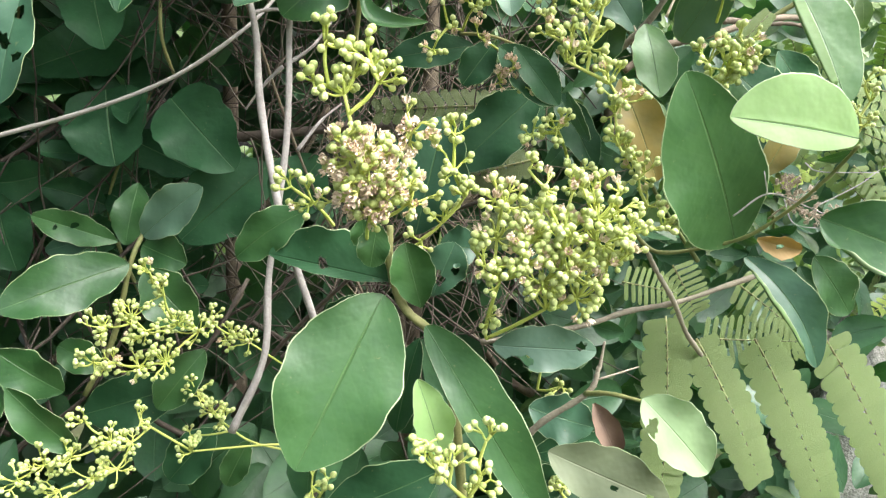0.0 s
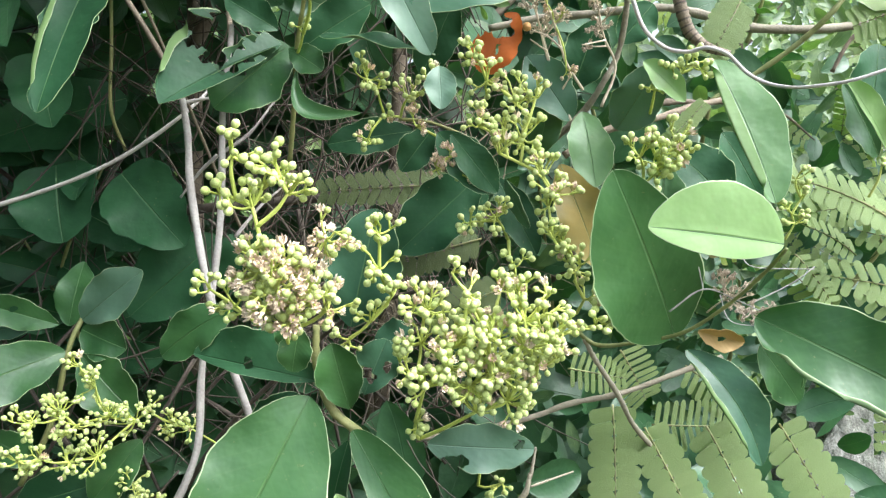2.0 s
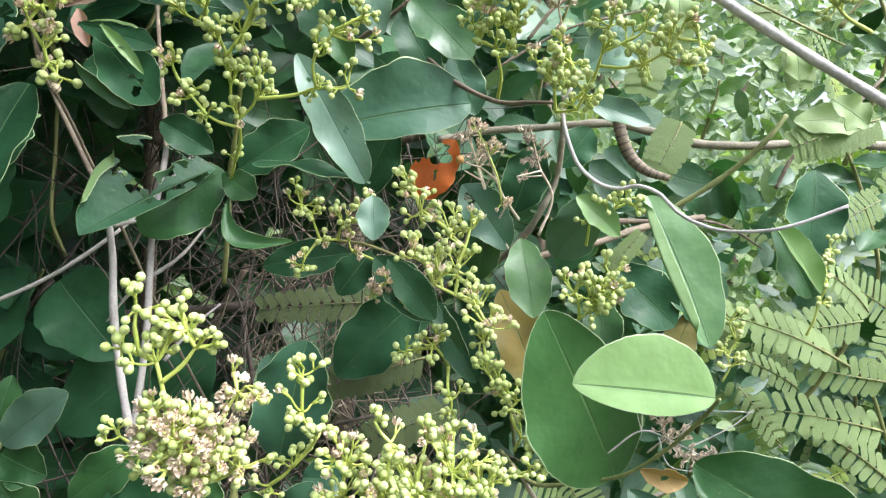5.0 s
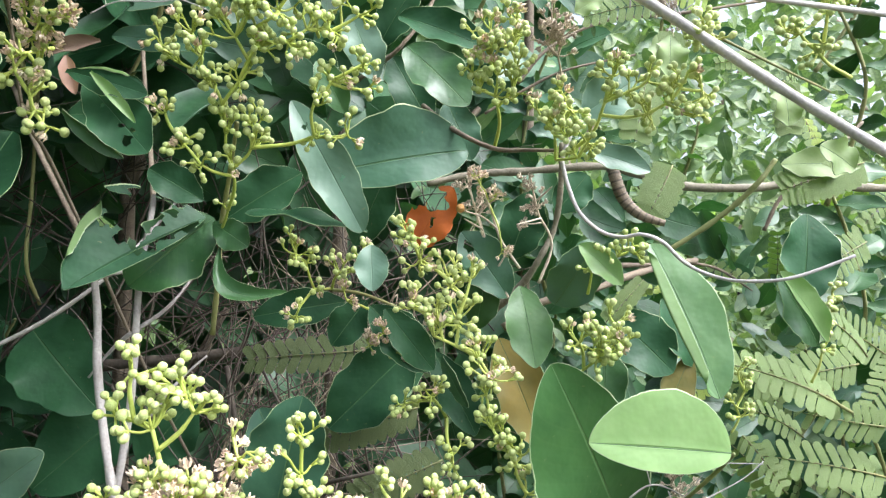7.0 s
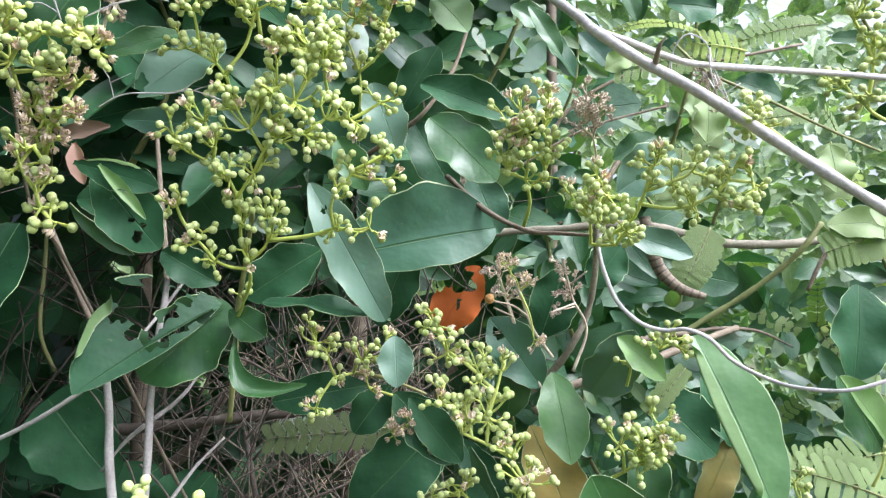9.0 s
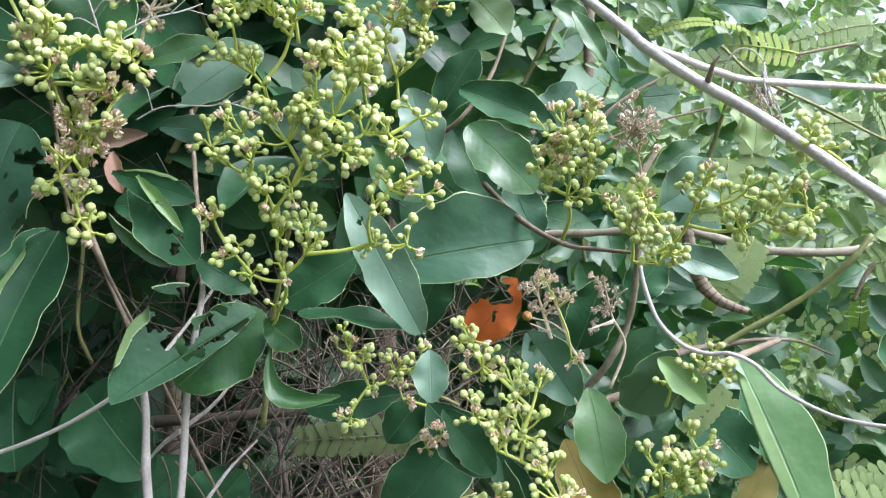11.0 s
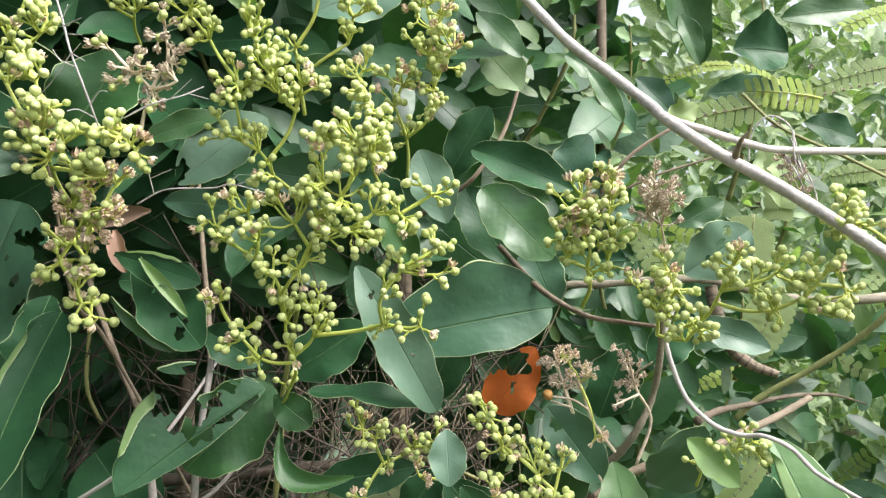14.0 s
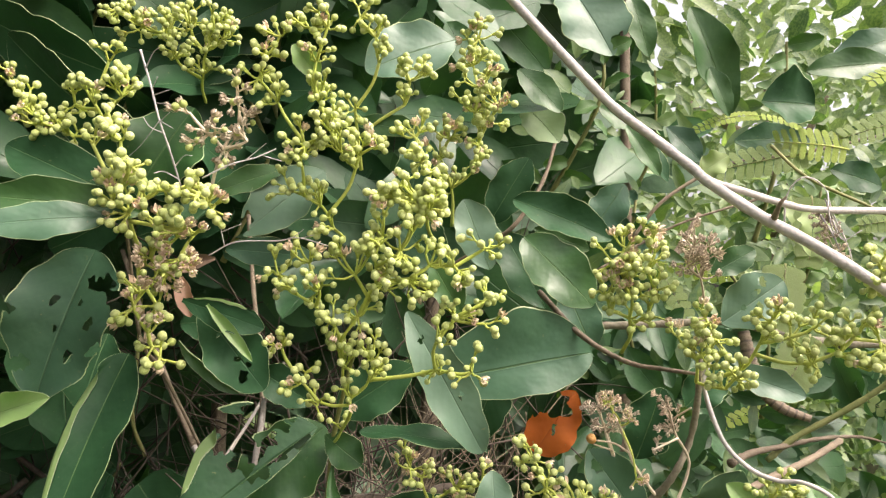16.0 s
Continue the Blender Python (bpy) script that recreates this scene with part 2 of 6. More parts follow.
def leaf_grid(frame_, width, peak, blunt, cup, bend, sway, wave, twist, nu, nv, seed, edge=0.978, lop=None, fold=None):
    """Rows of points over a leaf blade; u from -1 to 1 across, v from 0 to 1 along.
    lop (side, share) narrows one half; fold (side, u, v from, v to) turns the margin over on to the face."""
    base, axis, side, normal, length = frame_
    rnd = random.Random(seed)
    ph = [rnd.uniform(0, 6.28) for _ in range(4)]
    keel = rnd.uniform(0.04, 0.24)
    frayed = [(rnd.gauss(0, 0.006), rnd.gauss(0, 0.006)) for _ in range(nv + 1)]
    us = [-1.0, *[edge * (2 * k / nu - 1) for k in range(nu + 1)], 1.0]
    a = math.log(0.5) / math.log(peak)
    rows = []
    for j in range(nv + 1):
        v = along(j, nv)
        w = 0.5 * width * max(math.sin(math.pi * min(1.0, v**a)), 0.0) ** blunt
        w = max(w, 0.0012 * (1 - v) + 0.0002)
        tw = radians(twist) * v
        s = side * math.cos(tw) + normal * math.sin(tw)
        n = normal * math.cos(tw) - side * math.sin(tw)
        mid = base + axis * (length * v) + n * (bend * length * 4 * v * (1 - v)) + s * (sway * length * 4 * v * (1 - v))
        row = []
        for u in us:
            scallop = 1 + frayed[j][0 if u < 0 else 1] * abs(u) ** 6 + wave * (0.5 * math.sin(17 * v + ph[0 if u < 0 else 1]) + 0.4 * math.sin(31 * v + ph[2 if u < 0 else 3])) * abs(u) ** 3
            h = cup * w * u * u + keel * w * abs(u) + wave * 1.7 * w * abs(u) ** 1.6 * math.sin(11 * v + ph[1 if u < 0 else 2])
            across, face = u, 1.0
            if lop and u * lop[0] > 0:
                across, h = u * lop[1], h * lop[1]
            if fold and u * fold[0] > fold[1]:
                turned = 2.75 * max(0.0, min(1.0, (v - fold[2]) / 0.12, (fold[3] - v) / 0.12))
                over = (abs(u) - fold[1]) * (fold[4] if len(fold) > 4 else 1.0)
                face = math.cos(turned)
                across = fold[0] * (fold[1] + over * math.cos(turned))
                h = cup * w * across * across + keel * w * abs(across) + 0.7 * over * w * math.sin(turned) + 0.05 * w * math.sin(0.57 * turned)
            row.append((mid + s * (across * w * scallop) + n * h, (u, v), n * face))
        rows.append(row)
    return rows, us


def leaf(parent, base, tip, width, mat, turn=0, peak=0.52, blunt=0.6, cup=0.12, bend=0.04, sway=0.0, wave=0.08, twist=0, holes=(), seed=None, name="leaf", label="", edge_mat=None, lop=None, fold=None, under=None):
    """One leaf with two sides, a thin pale margin, and the holes (u, v, radius as a share of the width) that insects ate."""
    seed = seed if seed is not None else int(1e5 * (abs(base[0]) + base[2] + 3 * tip[2])) % 9973
    nu, nv = (104, 120) if len(holes) > 8 else (48, 70) if holes else (22, 48) if fold else (10, 48) if width > 0.025 else (8, 28)
    fr = leaf_frame(base, tip, turn)
    rows, us = leaf_grid(fr, width, peak, blunt, cup, bend, sway, wave, twist, nu, nv, seed, 0.978, lop, fold)
    n = len(us)
    verts, uvs = [], []
    for half in (0.00022, -0.00022):
        for row in rows:
            for p, (u, v), nn in row:
                verts.append(p + nn * half)
                uvs.append((0.5 + 0.5 * u, v))
    off = n * len(rows)
    rnd = random.Random(seed + 5)
    faces, mats, gone = [], [], set()
    ratio = fr[4] / max(width, 1e-4)
    bites = [(hu, hv, hr, rnd.uniform(0, 6.28), rnd.uniform(0, 6.28)) for hu, hv, hr in holes]
    shape = math.log(0.5) / math.log(peak)
    for j in range(len(rows) - 1):
        vc = along(j + 0.5, nv)
        half = 0.5 * math.sin(math.pi * vc**shape) ** blunt
        for i in range(n - 1):
            uc = (us[i] + us[i + 1]) / 2
            for hu, hv, hr, p1, p2 in bites:
                dx, dy = (uc - hu) * half * (lop[1] if lop and uc * lop[0] > 0 else 1), (vc - hv) * ratio
                a = math.atan2(dy, dx)
                if math.hypot(dx, dy) < 1.1 * hr * (1 + 0.28 * math.sin(2 * a + p1) + 0.2 * math.sin(5 * a + p2)):
                    gone.add((i, j))
    ring = {(i + a, j + c) for i, j in gone for a in (0, 1) for c in (0, 1)}
    ring = {q for q in ring if not all((q[0] - a, q[1] - c) in gone for a in (0, 1) for c in (0, 1)) and 0 < q[0] < n - 1 and 0 < q[1] < nv}
    for _ in range(2):
        moved = {}
        for i, j in ring:
            near = [verts[(j + c) * n + i + a] for a, c in ((1, 0), (-1, 0), (0, 1), (0, -1)) if (i + a, j + c) in ring]
            if near:
                moved[j * n + i] = 0.55 * verts[j * n + i] + 0.45 * sum(near, Vector()) / len(near)
        for k, p in moved.items():
            verts[off + k] += p - verts[k]
            verts[k] = p
    for j in range(len(rows) - 1):
        for i in range(n - 1):
            if (i, j) in gone:
                continue
            a = j * n + i
            rim = i in (0, n - 2)
            k = 2 if rim else 0
            faces.append((a, a + 1, a + n + 1, a + n))
            mats.append(k)
            faces.append((off + a, off + a + n, off + a + n + 1, off + a + 1))
            mats.append(2 if k else 1)
    for j in range(len(rows) - 1):
        for i, flip in ((0, False), (n - 1, True)):
            if (min(i, n - 2), j) in gone:
                continue
            a = j * n + i
            q = (a, a + n, off + a + n, off + a)
            faces.append(q[::-1] if flip else q)
            mats.append(2)
    me = mesh_of(name, verts, faces, [mat, under or UNDER.get(mat, mat), edge_mat or (mat if mat in (ORANGE, BROWN, TAN) or base[1] > 0.64 else EDGE)], mats, uvs)
    ob = put_under(tagged(new(name, me), label), parent)
    if width > 0.022 and mat not in (ORANGE, BROWN, TAN) and not holes:
        vv, ff = [], []
        mid = [row[n // 2][0] + row[n // 2][2] * 0.0002 for row in rows[:-2]]
        add_tube(vv, ff, mid, min(0.00035, 0.008 * width), 0.00012, 5)
        rib = new("midrib", mesh_of("midrib", vv, ff, [RIB]))
        rib.parent = ob
    return ob


def bud_mesh():
    """A round bud on a small cup, its tip slightly pointed, one unit in radius."""
    prof = [(0.0, -1.0), (0.35, -0.97), (0.72, -0.68), (0.97, -0.15), (0.95, 0.3), (0.68, 0.74), (0.28, 0.98), (0.0, 1.06)]
    verts, faces, k = [], [], 9
    for r, z in prof:
        for i in range(k):
            verts.append((r * math.cos(6.2832 * i / k), r * math.sin(6.2832 * i / k), z))
    for j in range(len(prof) - 1):
        for i in range(k):
            a, b = j * k + i, j * k + (i + 1) % k
            faces.append((a, b, b + k, a + k))
    return mesh_of("bud", verts, faces, [BUD])


def petal_mesh():
    """A withered flower: six crumpled petals shrivelled into a loose ball, one unit across."""
    rnd = random.Random(4)
    verts, faces = [], []
    for p in range(6):
        a = 1.047 * p
        n0 = len(verts)
        for j in range(5):
            t = j / 4
            w = 0.5 * math.sin(math.pi * (0.2 + 0.65 * t))
            for s in (-1, 0, 1):
                b = a + s * w + 0.3 * t
                r = 0.1 + 0.8 * math.sin(2.3 * t)
                verts.append((r * math.cos(b) + rnd.uniform(-0.16, 0.16), r * math.sin(b) + rnd.uniform(-0.16, 0.16), -0.6 + 1.4 * t - 0.3 * s * s + rnd.uniform(-0.2, 0.2)))
        for j in range(4):
            for s in range(2):
                q = n0 + j * 3 + s
                faces.append((q, q + 1, q + 4, q + 3))
    return mesh_of("withered_flower", verts, faces, [PETAL])


BUD_MESH, PETAL_MESH = bud_mesh(), petal_mesh()
WITHER_MESH = PETAL_MESH.copy()
WITHER_MESH.materials[0] = WITHER


def panicle(base, lobes, size, withered=0.12, label="", seed=0, fill=1.0, mat=None, dry=False):
    """A branching flower head: stalks that fork from the base towards each lobe (x, y, z, radius) and end in threes of round buds."""
    rnd = random.Random(seed)
    root = thing("bud_panicle", base, label, "flower buds", "bud panicles")
    base = Vector(base)
    verts, faces, spots = [], [], []
    nodes = [(base, 0.0)]
    for x, y, z, r in sorted(lobes, key=lambda q: (Vector(q[:3]) - base).length):
        c = Vector((x, y, z))
        foot = min(nodes, key=lambda q: (q[0] - c).length + 0.55 * q[1])
        way = c - foot[0]
        sag = Vector((rnd.uniform(-1, 1), rnd.uniform(-1, 1), rnd.uniform(-1, 0.2))) * (0.07 * way.length)
        path = smooth_path([foot[0], foot[0] + way * 0.5 + sag, c - way.normalized() * min(r * 0.5, way.length * 0.4)], 5)
        thick = size * (0.36 + 0.18 * min(1.0, way.length / 0.05))
        add_tube(verts, faces, path, thick * 1.1, thick * 0.75, 6, 0.1, seed)
        for k in (5, 8, 10):
            q = path[min(k, len(path) - 1)]
            nodes.append((q, foot[1] + (q - foot[0]).length))
        hub = path[-1]
        out = way.normalized()
        for _ in range(max(1, round(fill * 0.36 * (r / size) ** 1.55))):
            d = Vector((rnd.gauss(0, 1), rnd.gauss(0, 1), rnd.gauss(0, 1)))
            d = d.normalized() * rnd.uniform(0.3, 1.0) + out * 0.2 + Vector((0, -0.15, 0.12))
            fork = hub + d * r
            add_tube(verts, faces, smooth_path([hub, hub.lerp(fork, 0.5) + Vector((0, 0, -0.1 * r)), fork], 3), size * 0.31, size * 0.26, 5)
            for _ in range(rnd.choice((2, 3, 3))):
                e = (d.normalized() * 0.9 + Vector((rnd.uniform(-1, 1), rnd.uniform(-1, 1), rnd.uniform(-0.6, 1)))).normalized()
                q = fork + e * size * rnd.uniform(2.1, 3.3)
                if any((q - s[0]).length < size * 1.45 for s in spots):
                    q = q + e * size * 0.8
                spots.append((q, e))
                add_tube(verts, faces, [fork, fork.lerp(q, 0.55), q], size * 0.25, size * 0.28, 5)
    put_under(new("stalk", mesh_of("stalk", verts, faces, [mat or STALK])), root)
    for q, e in spots:
        old = rnd.random() < withered
        ob = new("withered_flower" if old else "bud", (WITHER_MESH if dry else PETAL_MESH) if old else BUD_MESH)
        s = size * rnd.uniform(0.74, 1.1) * (1.3 if old else 1.0)
        ob.matrix_basis = Matrix.LocRotScale(q, e.to_track_quat("Z", "Y"), (s, s, s))
        put_under(ob, root)
    return root


def leaflet_mesh(mat, notch):
    """One oblong leaflet, blunt at the tip, along +x, one unit long."""
    verts, faces, uvs = [], [], []
    prof = ((0.0, 0.10), (0.06, 0.48), (0.45, 0.5), (0.8, 0.5), (0.94, 0.38), (1.0, 0.14))
    for h in (0.006, -0.006):
        for x, w in prof:
            for s in (-1, 0, 1):
                verts.append((x, s * w * 0.62 * (1 + notch * (s > 0) * x), h - 0.006 * s * s - 0.05 * x * x))
                uvs.append((0.5 + 0.5 * s, x))
    for k in (0, 18):
        for j in range(5):
            for s in range(2):
                a = k + j * 3 + s
                q = (a, a + 3, a + 4, a + 1)
                faces.append(q if k else q[::-1])
    return mesh_of("leaflet", verts, faces, [mat], None, uvs)


LEAFLETS = {m: leaflet_mesh(m, 0.1) for m in (FROND, LIME, FROND_SHADED)}


def frond(parent, base, tip, width, pairs, mat, turn=0, bend=0.06, slant=78, broad=0.92, name="pinnate_leaf"):
    """A feathered leaf: a thin rib with pairs of oblong leaflets that nearly touch."""
    base_, axis, side, normal, length = leaf_frame(base, tip, turn)
    rnd = random.Random(int(1e4 * abs(base[0] + tip[2])))
    path = [base_ + axis * (length * k / 12) + normal * (bend * length * 4 * (k / 12) * (1 - k / 12)) for k in range(13)]
    verts, faces = [], []
    add_tube(verts, faces, path, min(0.0009, 0.03 * width), 0.0003, 5)
    rib = put_under(new(name, mesh_of(name, verts, faces, [STALK if mat is LIME else STEM])), parent)
    gap = length / (pairs + 0.5)
    for k in range(pairs):
        t = (k + 0.6) / (pairs + 0.3)
        q = path[0].lerp(path[-1], t) + normal * (bend * length * 4 * t * (1 - t))
        reach = 0.5 * width * (0.62 + 0.38 * math.sin(math.pi * min(1.0, 0.2 + 0.75 * t)))
        for s in (-1, 1):
            a = radians(slant + rnd.uniform(-2.5, 2.5))
            x = (side * (s * math.sin(a)) + axis * math.cos(a) + normal * rnd.uniform(-0.012, 0.012)).normalized()
            z = (normal + side * rnd.uniform(-0.02, 0.02) + axis * rnd.uniform(-0.025, 0.0))
            z = (z - x * z.dot(x)).normalized()
            y = z.cross(x)
            wide = gap * 1.9 * broad
            m = Matrix((x * reach, y * wide, z * reach)).transposed().to_4x4()
            m.translation = q + normal * (0.0006 * s)
            ob = new("leaflet", LEAFLETS[mat])
            ob.parent = rib
            ob.matrix_parent_inverse = rib.matrix_basis.inverted()
            ob.matrix_basis = m
    return rib


def foliage(name, label, count, spread, size, mat, seed, droop=0.3, kind="stuff", stretch=0.5, rows_=7):
    """Many two-sided leaves, joined, at places that spread(rnd) gives."""
    rnd = random.Random(seed)
    verts, faces, uvs = [], [], []
    for _ in range(count):
        p = Vector(spread(rnd))
        ln = rnd.uniform(*size)
        a = Vector((rnd.uniform(-1, 1), rnd.uniform(-0.9, 0.4), rnd.uniform(-0.9, 0.9) - droop)).normalized()
        n = Vector((rnd.uniform(-0.7, 0.7), -1, rnd.uniform(-0.3, 1.0)))
        n = (n - a * n.dot(a)).normalized()
        fr = (p, a, a.cross(n), n, ln)
        rows, us = leaf_grid(fr, ln * stretch * rnd.uniform(0.8, 1.2), rnd.uniform(0.42, 0.6), 0.6, rnd.uniform(-0.1, 0.4), rnd.uniform(-0.05, 0.1), rnd.uniform(-0.06, 0.06), 0.05, rnd.uniform(-20, 20), 2, rows_, rnd.random(), 0.93)
        k, n0 = len(us), len(verts)
        for row in rows:
            for q, (u, v), _n2 in row:
                verts.append(q)
                uvs.append((0.5 + 0.5 * u, v))
        for j in range(len(rows) - 1):
            for i in range(k - 1):
                b = n0 + j * k + i
                faces.append((b, b + 1, b + k + 1, b + k))
    return tagged(new(name, mesh_of(name, verts, faces, [mat], None, uvs)), label, "foliage", "", kind)


def tangle(name, label, count, box, length, radius, mat, seed, lean=0.6, kind="stuff"):
    """Thin dry twigs, bent and crossing, joined."""
    rnd = random.Random(seed)
    verts, faces = [], []
    for _ in range(count):
        p = Vector([rnd.uniform(a, b) for a, b in box])
        d = Vector((rnd.uniform(-1, 1), rnd.uniform(-0.35, 0.35), rnd.uniform(-1, 1) * lean + rnd.choice((-0.7, 0.7)))).normalized()
        ln = rnd.uniform(*length)
        pts = [p]
        for _k in range(4):
            d = (d + Vector((rnd.uniform(-0.3, 0.3), rnd.uniform(-0.2, 0.2), rnd.uniform(-0.3, 0.3)))).normalized()
            pts.append(pts[-1] + d * (ln / 4))
        r = rnd.uniform(*radius)
        add_tube(verts, faces, smooth_path(pts, 3), r, r * 0.45, 5, 0.2, rnd.random())
    return tagged(new(name, mesh_of(name, verts, faces, [mat])), label, "twigs", "", kind)


def filler_shoot(at, tall, count, size, mat, seed, label, lean=0.0):
    """A shoot of the bush: a bent twig with leaves set round it in turn."""
    rnd = random.Random(seed)
    at = Vector(at)
    shoot = thing("leafy_shoot", at, label, "leafy shoot", "leafy shoots")
    top = at + Vector((lean + rnd.uniform(-0.05, 0.05), rnd.uniform(-0.08, 0.0), tall))
    bow = Vector((rnd.uniform(-0.04, 0.04), rnd.uniform(-0.03, 0.03), 0))
    path = smooth_path([at, at.lerp(top, 0.5) + bow, top], 8)
    twig(shoot, path[::4] + [path[-1]], 0.0026, 0.0012, STEM)
    for k in range(count):
        q = path[round((len(path) - 1) * (0.15 + 0.85 * k / max(count - 1, 1)))]
        a = 2.4 * k + rnd.uniform(-0.5, 0.5)
        d = Vector((math.cos(a), 0.75 * math.sin(a) - 0.25, rnd.uniform(-0.5, 0.55))).normalized()
        ln = rnd.uniform(*size)
        leaf(shoot, tuple(q), tuple(q + d * ln), ln * rnd.uniform(0.46, 0.6), mat, turn=rnd.uniform(-35, 35), peak=rnd.uniform(0.45, 0.58), blunt=rnd.uniform(0.5, 0.64), cup=rnd.uniform(0.0, 0.4), bend=rnd.uniform(0.0, 0.1), sway=rnd.uniform(-0.06, 0.06), seed=seed * 50 + k)
    return shoot


def stand_in_stone(at, tall, wide, seed, label):
    """An upright, lumpy stone that stands on the ground."""
    bm = bmesh.new()
    bmesh.ops.create_icosphere(bm, subdivisions=5, radius=1.0)
    for v in bm.verts:
        d = 1 + 0.22 * noise.noise(v.co * 1.7 + Vector((seed, 0, 0))) + 0.10 * noise.noise(v.co * 5.0) + 0.09 * noise.noise(v.co * 13.0) + 0.05 * noise.noise(v.co * 29.0)
        v.co = Vector((v.co.x * wide * d, v.co.y * wide * 0.6 * d, tall * 0.5 * (1 + v.co.z * d) - 0.05))
    me = bpy.data.meshes.new("stone")
    bm.to_mesh(me)
    bm.free()
    me.materials.append(STONE)
    me.polygons.foreach_set("use_smooth", [True] * len(me.polygons))
    ob = tagged(new("stone", me), label, "stone")
    ob.location = (at[0], at[1], 0)
    return ob


def gall(parent, at, radius, name="dry_fruit"):
    """A small wrinkled ball on the end of a stalk."""
    bm = bmesh.new()
    bmesh.ops.create_icosphere(bm, subdivisions=3, radius=radius)
    for v in bm.verts:
        v.co *= 1 + 0.18 * noise.noise(v.co * (1.4 / radius))
    me = bpy.data.meshes.new(name)
    bm.to_mesh(me)
    bm.free()
    me.materials.append(TAN_FRUIT)
    me.polygons.foreach_set("use_smooth", [True] * len(me.polygons))
    ob = new(name, me)
    ob.location = at
    return put_under(ob, parent)


def rolled_leaf(points, wide, label):
    """A dead leaf rolled up along its length, ribbed across, open at one side."""
    path = smooth_path(points, 14)
    root = thing("rolled_leaf", points[0], label, "dead leaf")
    verts, faces, mats = [], [], []
    last = len(path) - 1
    for i, q in enumerate(path):
        d = (path[min(i + 1, last)] - path[max(i - 1, 0)]).normalized()
        x = d.cross(Vector((0.1, 1.0, 0.2))).normalized()
        y = d.cross(x)
        t = i / last
        r = wide * (0.45 + 0.55 * math.sin(math.pi * min(1.0, 0.25 + 0.72 * t))) * (1 + 0.10 * math.sin(2.6 * i))
        for k in range(13):
            a = 5.3 * k / 12 - 0.4 + 0.5 * math.sin(3 * t)
            w = r * (1 + 0.10 * k / 12)
            verts.append(q + x * (w * math.cos(a)) + y * (w * math.sin(a)))
    for i in range(last):
        for k in range(12):
            p = i * 13 + k
            faces.append((p, p + 1, p + 14, p + 13))
            mats.append(1 if i % 4 < 1 else 0)
    put_under(new("blade", mesh_of("blade", verts, faces, [BARK_BROWN, DRY], mats)), root)
    return root


def trunk_of(points, r0, r1, limbs, label, seed):
    """A woody trunk from the ground with a few rising limbs."""
    rnd = random.Random(seed)
    root = thing("trunk", points[0], label, "trunk", "trunks")
    twig(root, points, r0, r1, BARK_BROWN, "stem", 10, 0.15)
    path = smooth_path(points, 6)
    for k in range(limbs):
        q = path[int(len(path) * (0.45 + 0.5 * k / limbs))]
        d = Vector((rnd.uniform(-1, 1), rnd.uniform(-0.6, 0.6), rnd.uniform(0.5, 1.0))) * (12 * r0)
        twig(root, (q, q + d * 0.5 + Vector((0, 0, -1.5 * r0)), q + d), r0 * 0.5, r0 * 0.2, BARK_BROWN, "limb", 7, 0.15)
    return root


# ---- ground, dark inside of the bush, far greenery ----
bm = bmesh.new()
bmesh.ops.create_grid(bm, x_segments=60, y_segments=60, size=60)
for v in bm.verts:
    v.co.z = 0.06 * noise.noise(v.co * 0.35) + (0.25 * noise.noise(v.co * 0.05) if v.co.length > 6 else 0)
_me = bpy.data.meshes.new("ground")
bm.to_mesh(_me)
bm.free()
_me.materials.append(SOIL)
tagged(new("ground", _me), "bare brown soil under the bush", "ground", "", "structure")


def depth_of_bush(x):
    """How far back the dense leaf wall of the bush stands."""
    return 0.80 + 0.25 * max(0.0, x - 0.12) / 0.2


def inner(rnd):
    x = rnd.uniform(-0.95, 0.75)
    z = rnd.uniform(0.45, 1.95 if x < 0.04 else 1.38)
    gap = (x + 0.10) ** 2 / 0.045 + (z - 1.22) ** 2 / 0.06
    return x, depth_of_bush(x) + rnd.uniform(0.0, 0.5) + (0.3 if gap < 1 else 0.0), z


def crown(rnd):
    x, z = rnd.uniform(-0.9, 0.05), rnd.uniform(1.42, 2.15)
    return x, rnd.uniform(0.60, 0.85), z


def low(rnd):
    return rnd.uniform(-0.9, 0.9), rnd.uniform(0.5, 0.8), rnd.uniform(0.5, 0.96)


def right_side(rnd):
    x = rnd.uniform(0.10, 1.3)
    z = rnd.uniform(0.7, 1.70 + 0.12 * math.sin(9 * x))
    return x, rnd.uniform(0.72, 1.3), z


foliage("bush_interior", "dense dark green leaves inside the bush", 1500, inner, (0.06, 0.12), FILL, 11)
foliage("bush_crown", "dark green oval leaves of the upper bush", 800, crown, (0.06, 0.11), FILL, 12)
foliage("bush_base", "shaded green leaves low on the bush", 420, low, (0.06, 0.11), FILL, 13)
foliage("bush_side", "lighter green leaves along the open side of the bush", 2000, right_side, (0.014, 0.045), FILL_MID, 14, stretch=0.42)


def right_low(rnd):
    x = rnd.uniform(0.16, 1.2)
    return x, rnd.uniform(0.72, 1.1), rnd.uniform(0.7, 1.41 + 0.06 * math.sin(9 * x))


# Dark fill low down puts the shade there into the leaf colour.
foliage("bush_side_low", "green leaves low along the open side, coloured darker for shade", 1150, right_low, (0.03, 0.07), FILL, 16)
# Leaf backing added to keep the gaps of the bush dark.
def back(rnd):
    x = rnd.uniform(-1.3, 0.35)
    return x, rnd.uniform(1.12, 1.62 - 0.35 * (x + 0.5) ** 2 + 0.1 * noise.noise((4 * x, 0.0, 0.0))), rnd.uniform(0.05, 2.35 - 0.25 * (x + 0.5) ** 2)


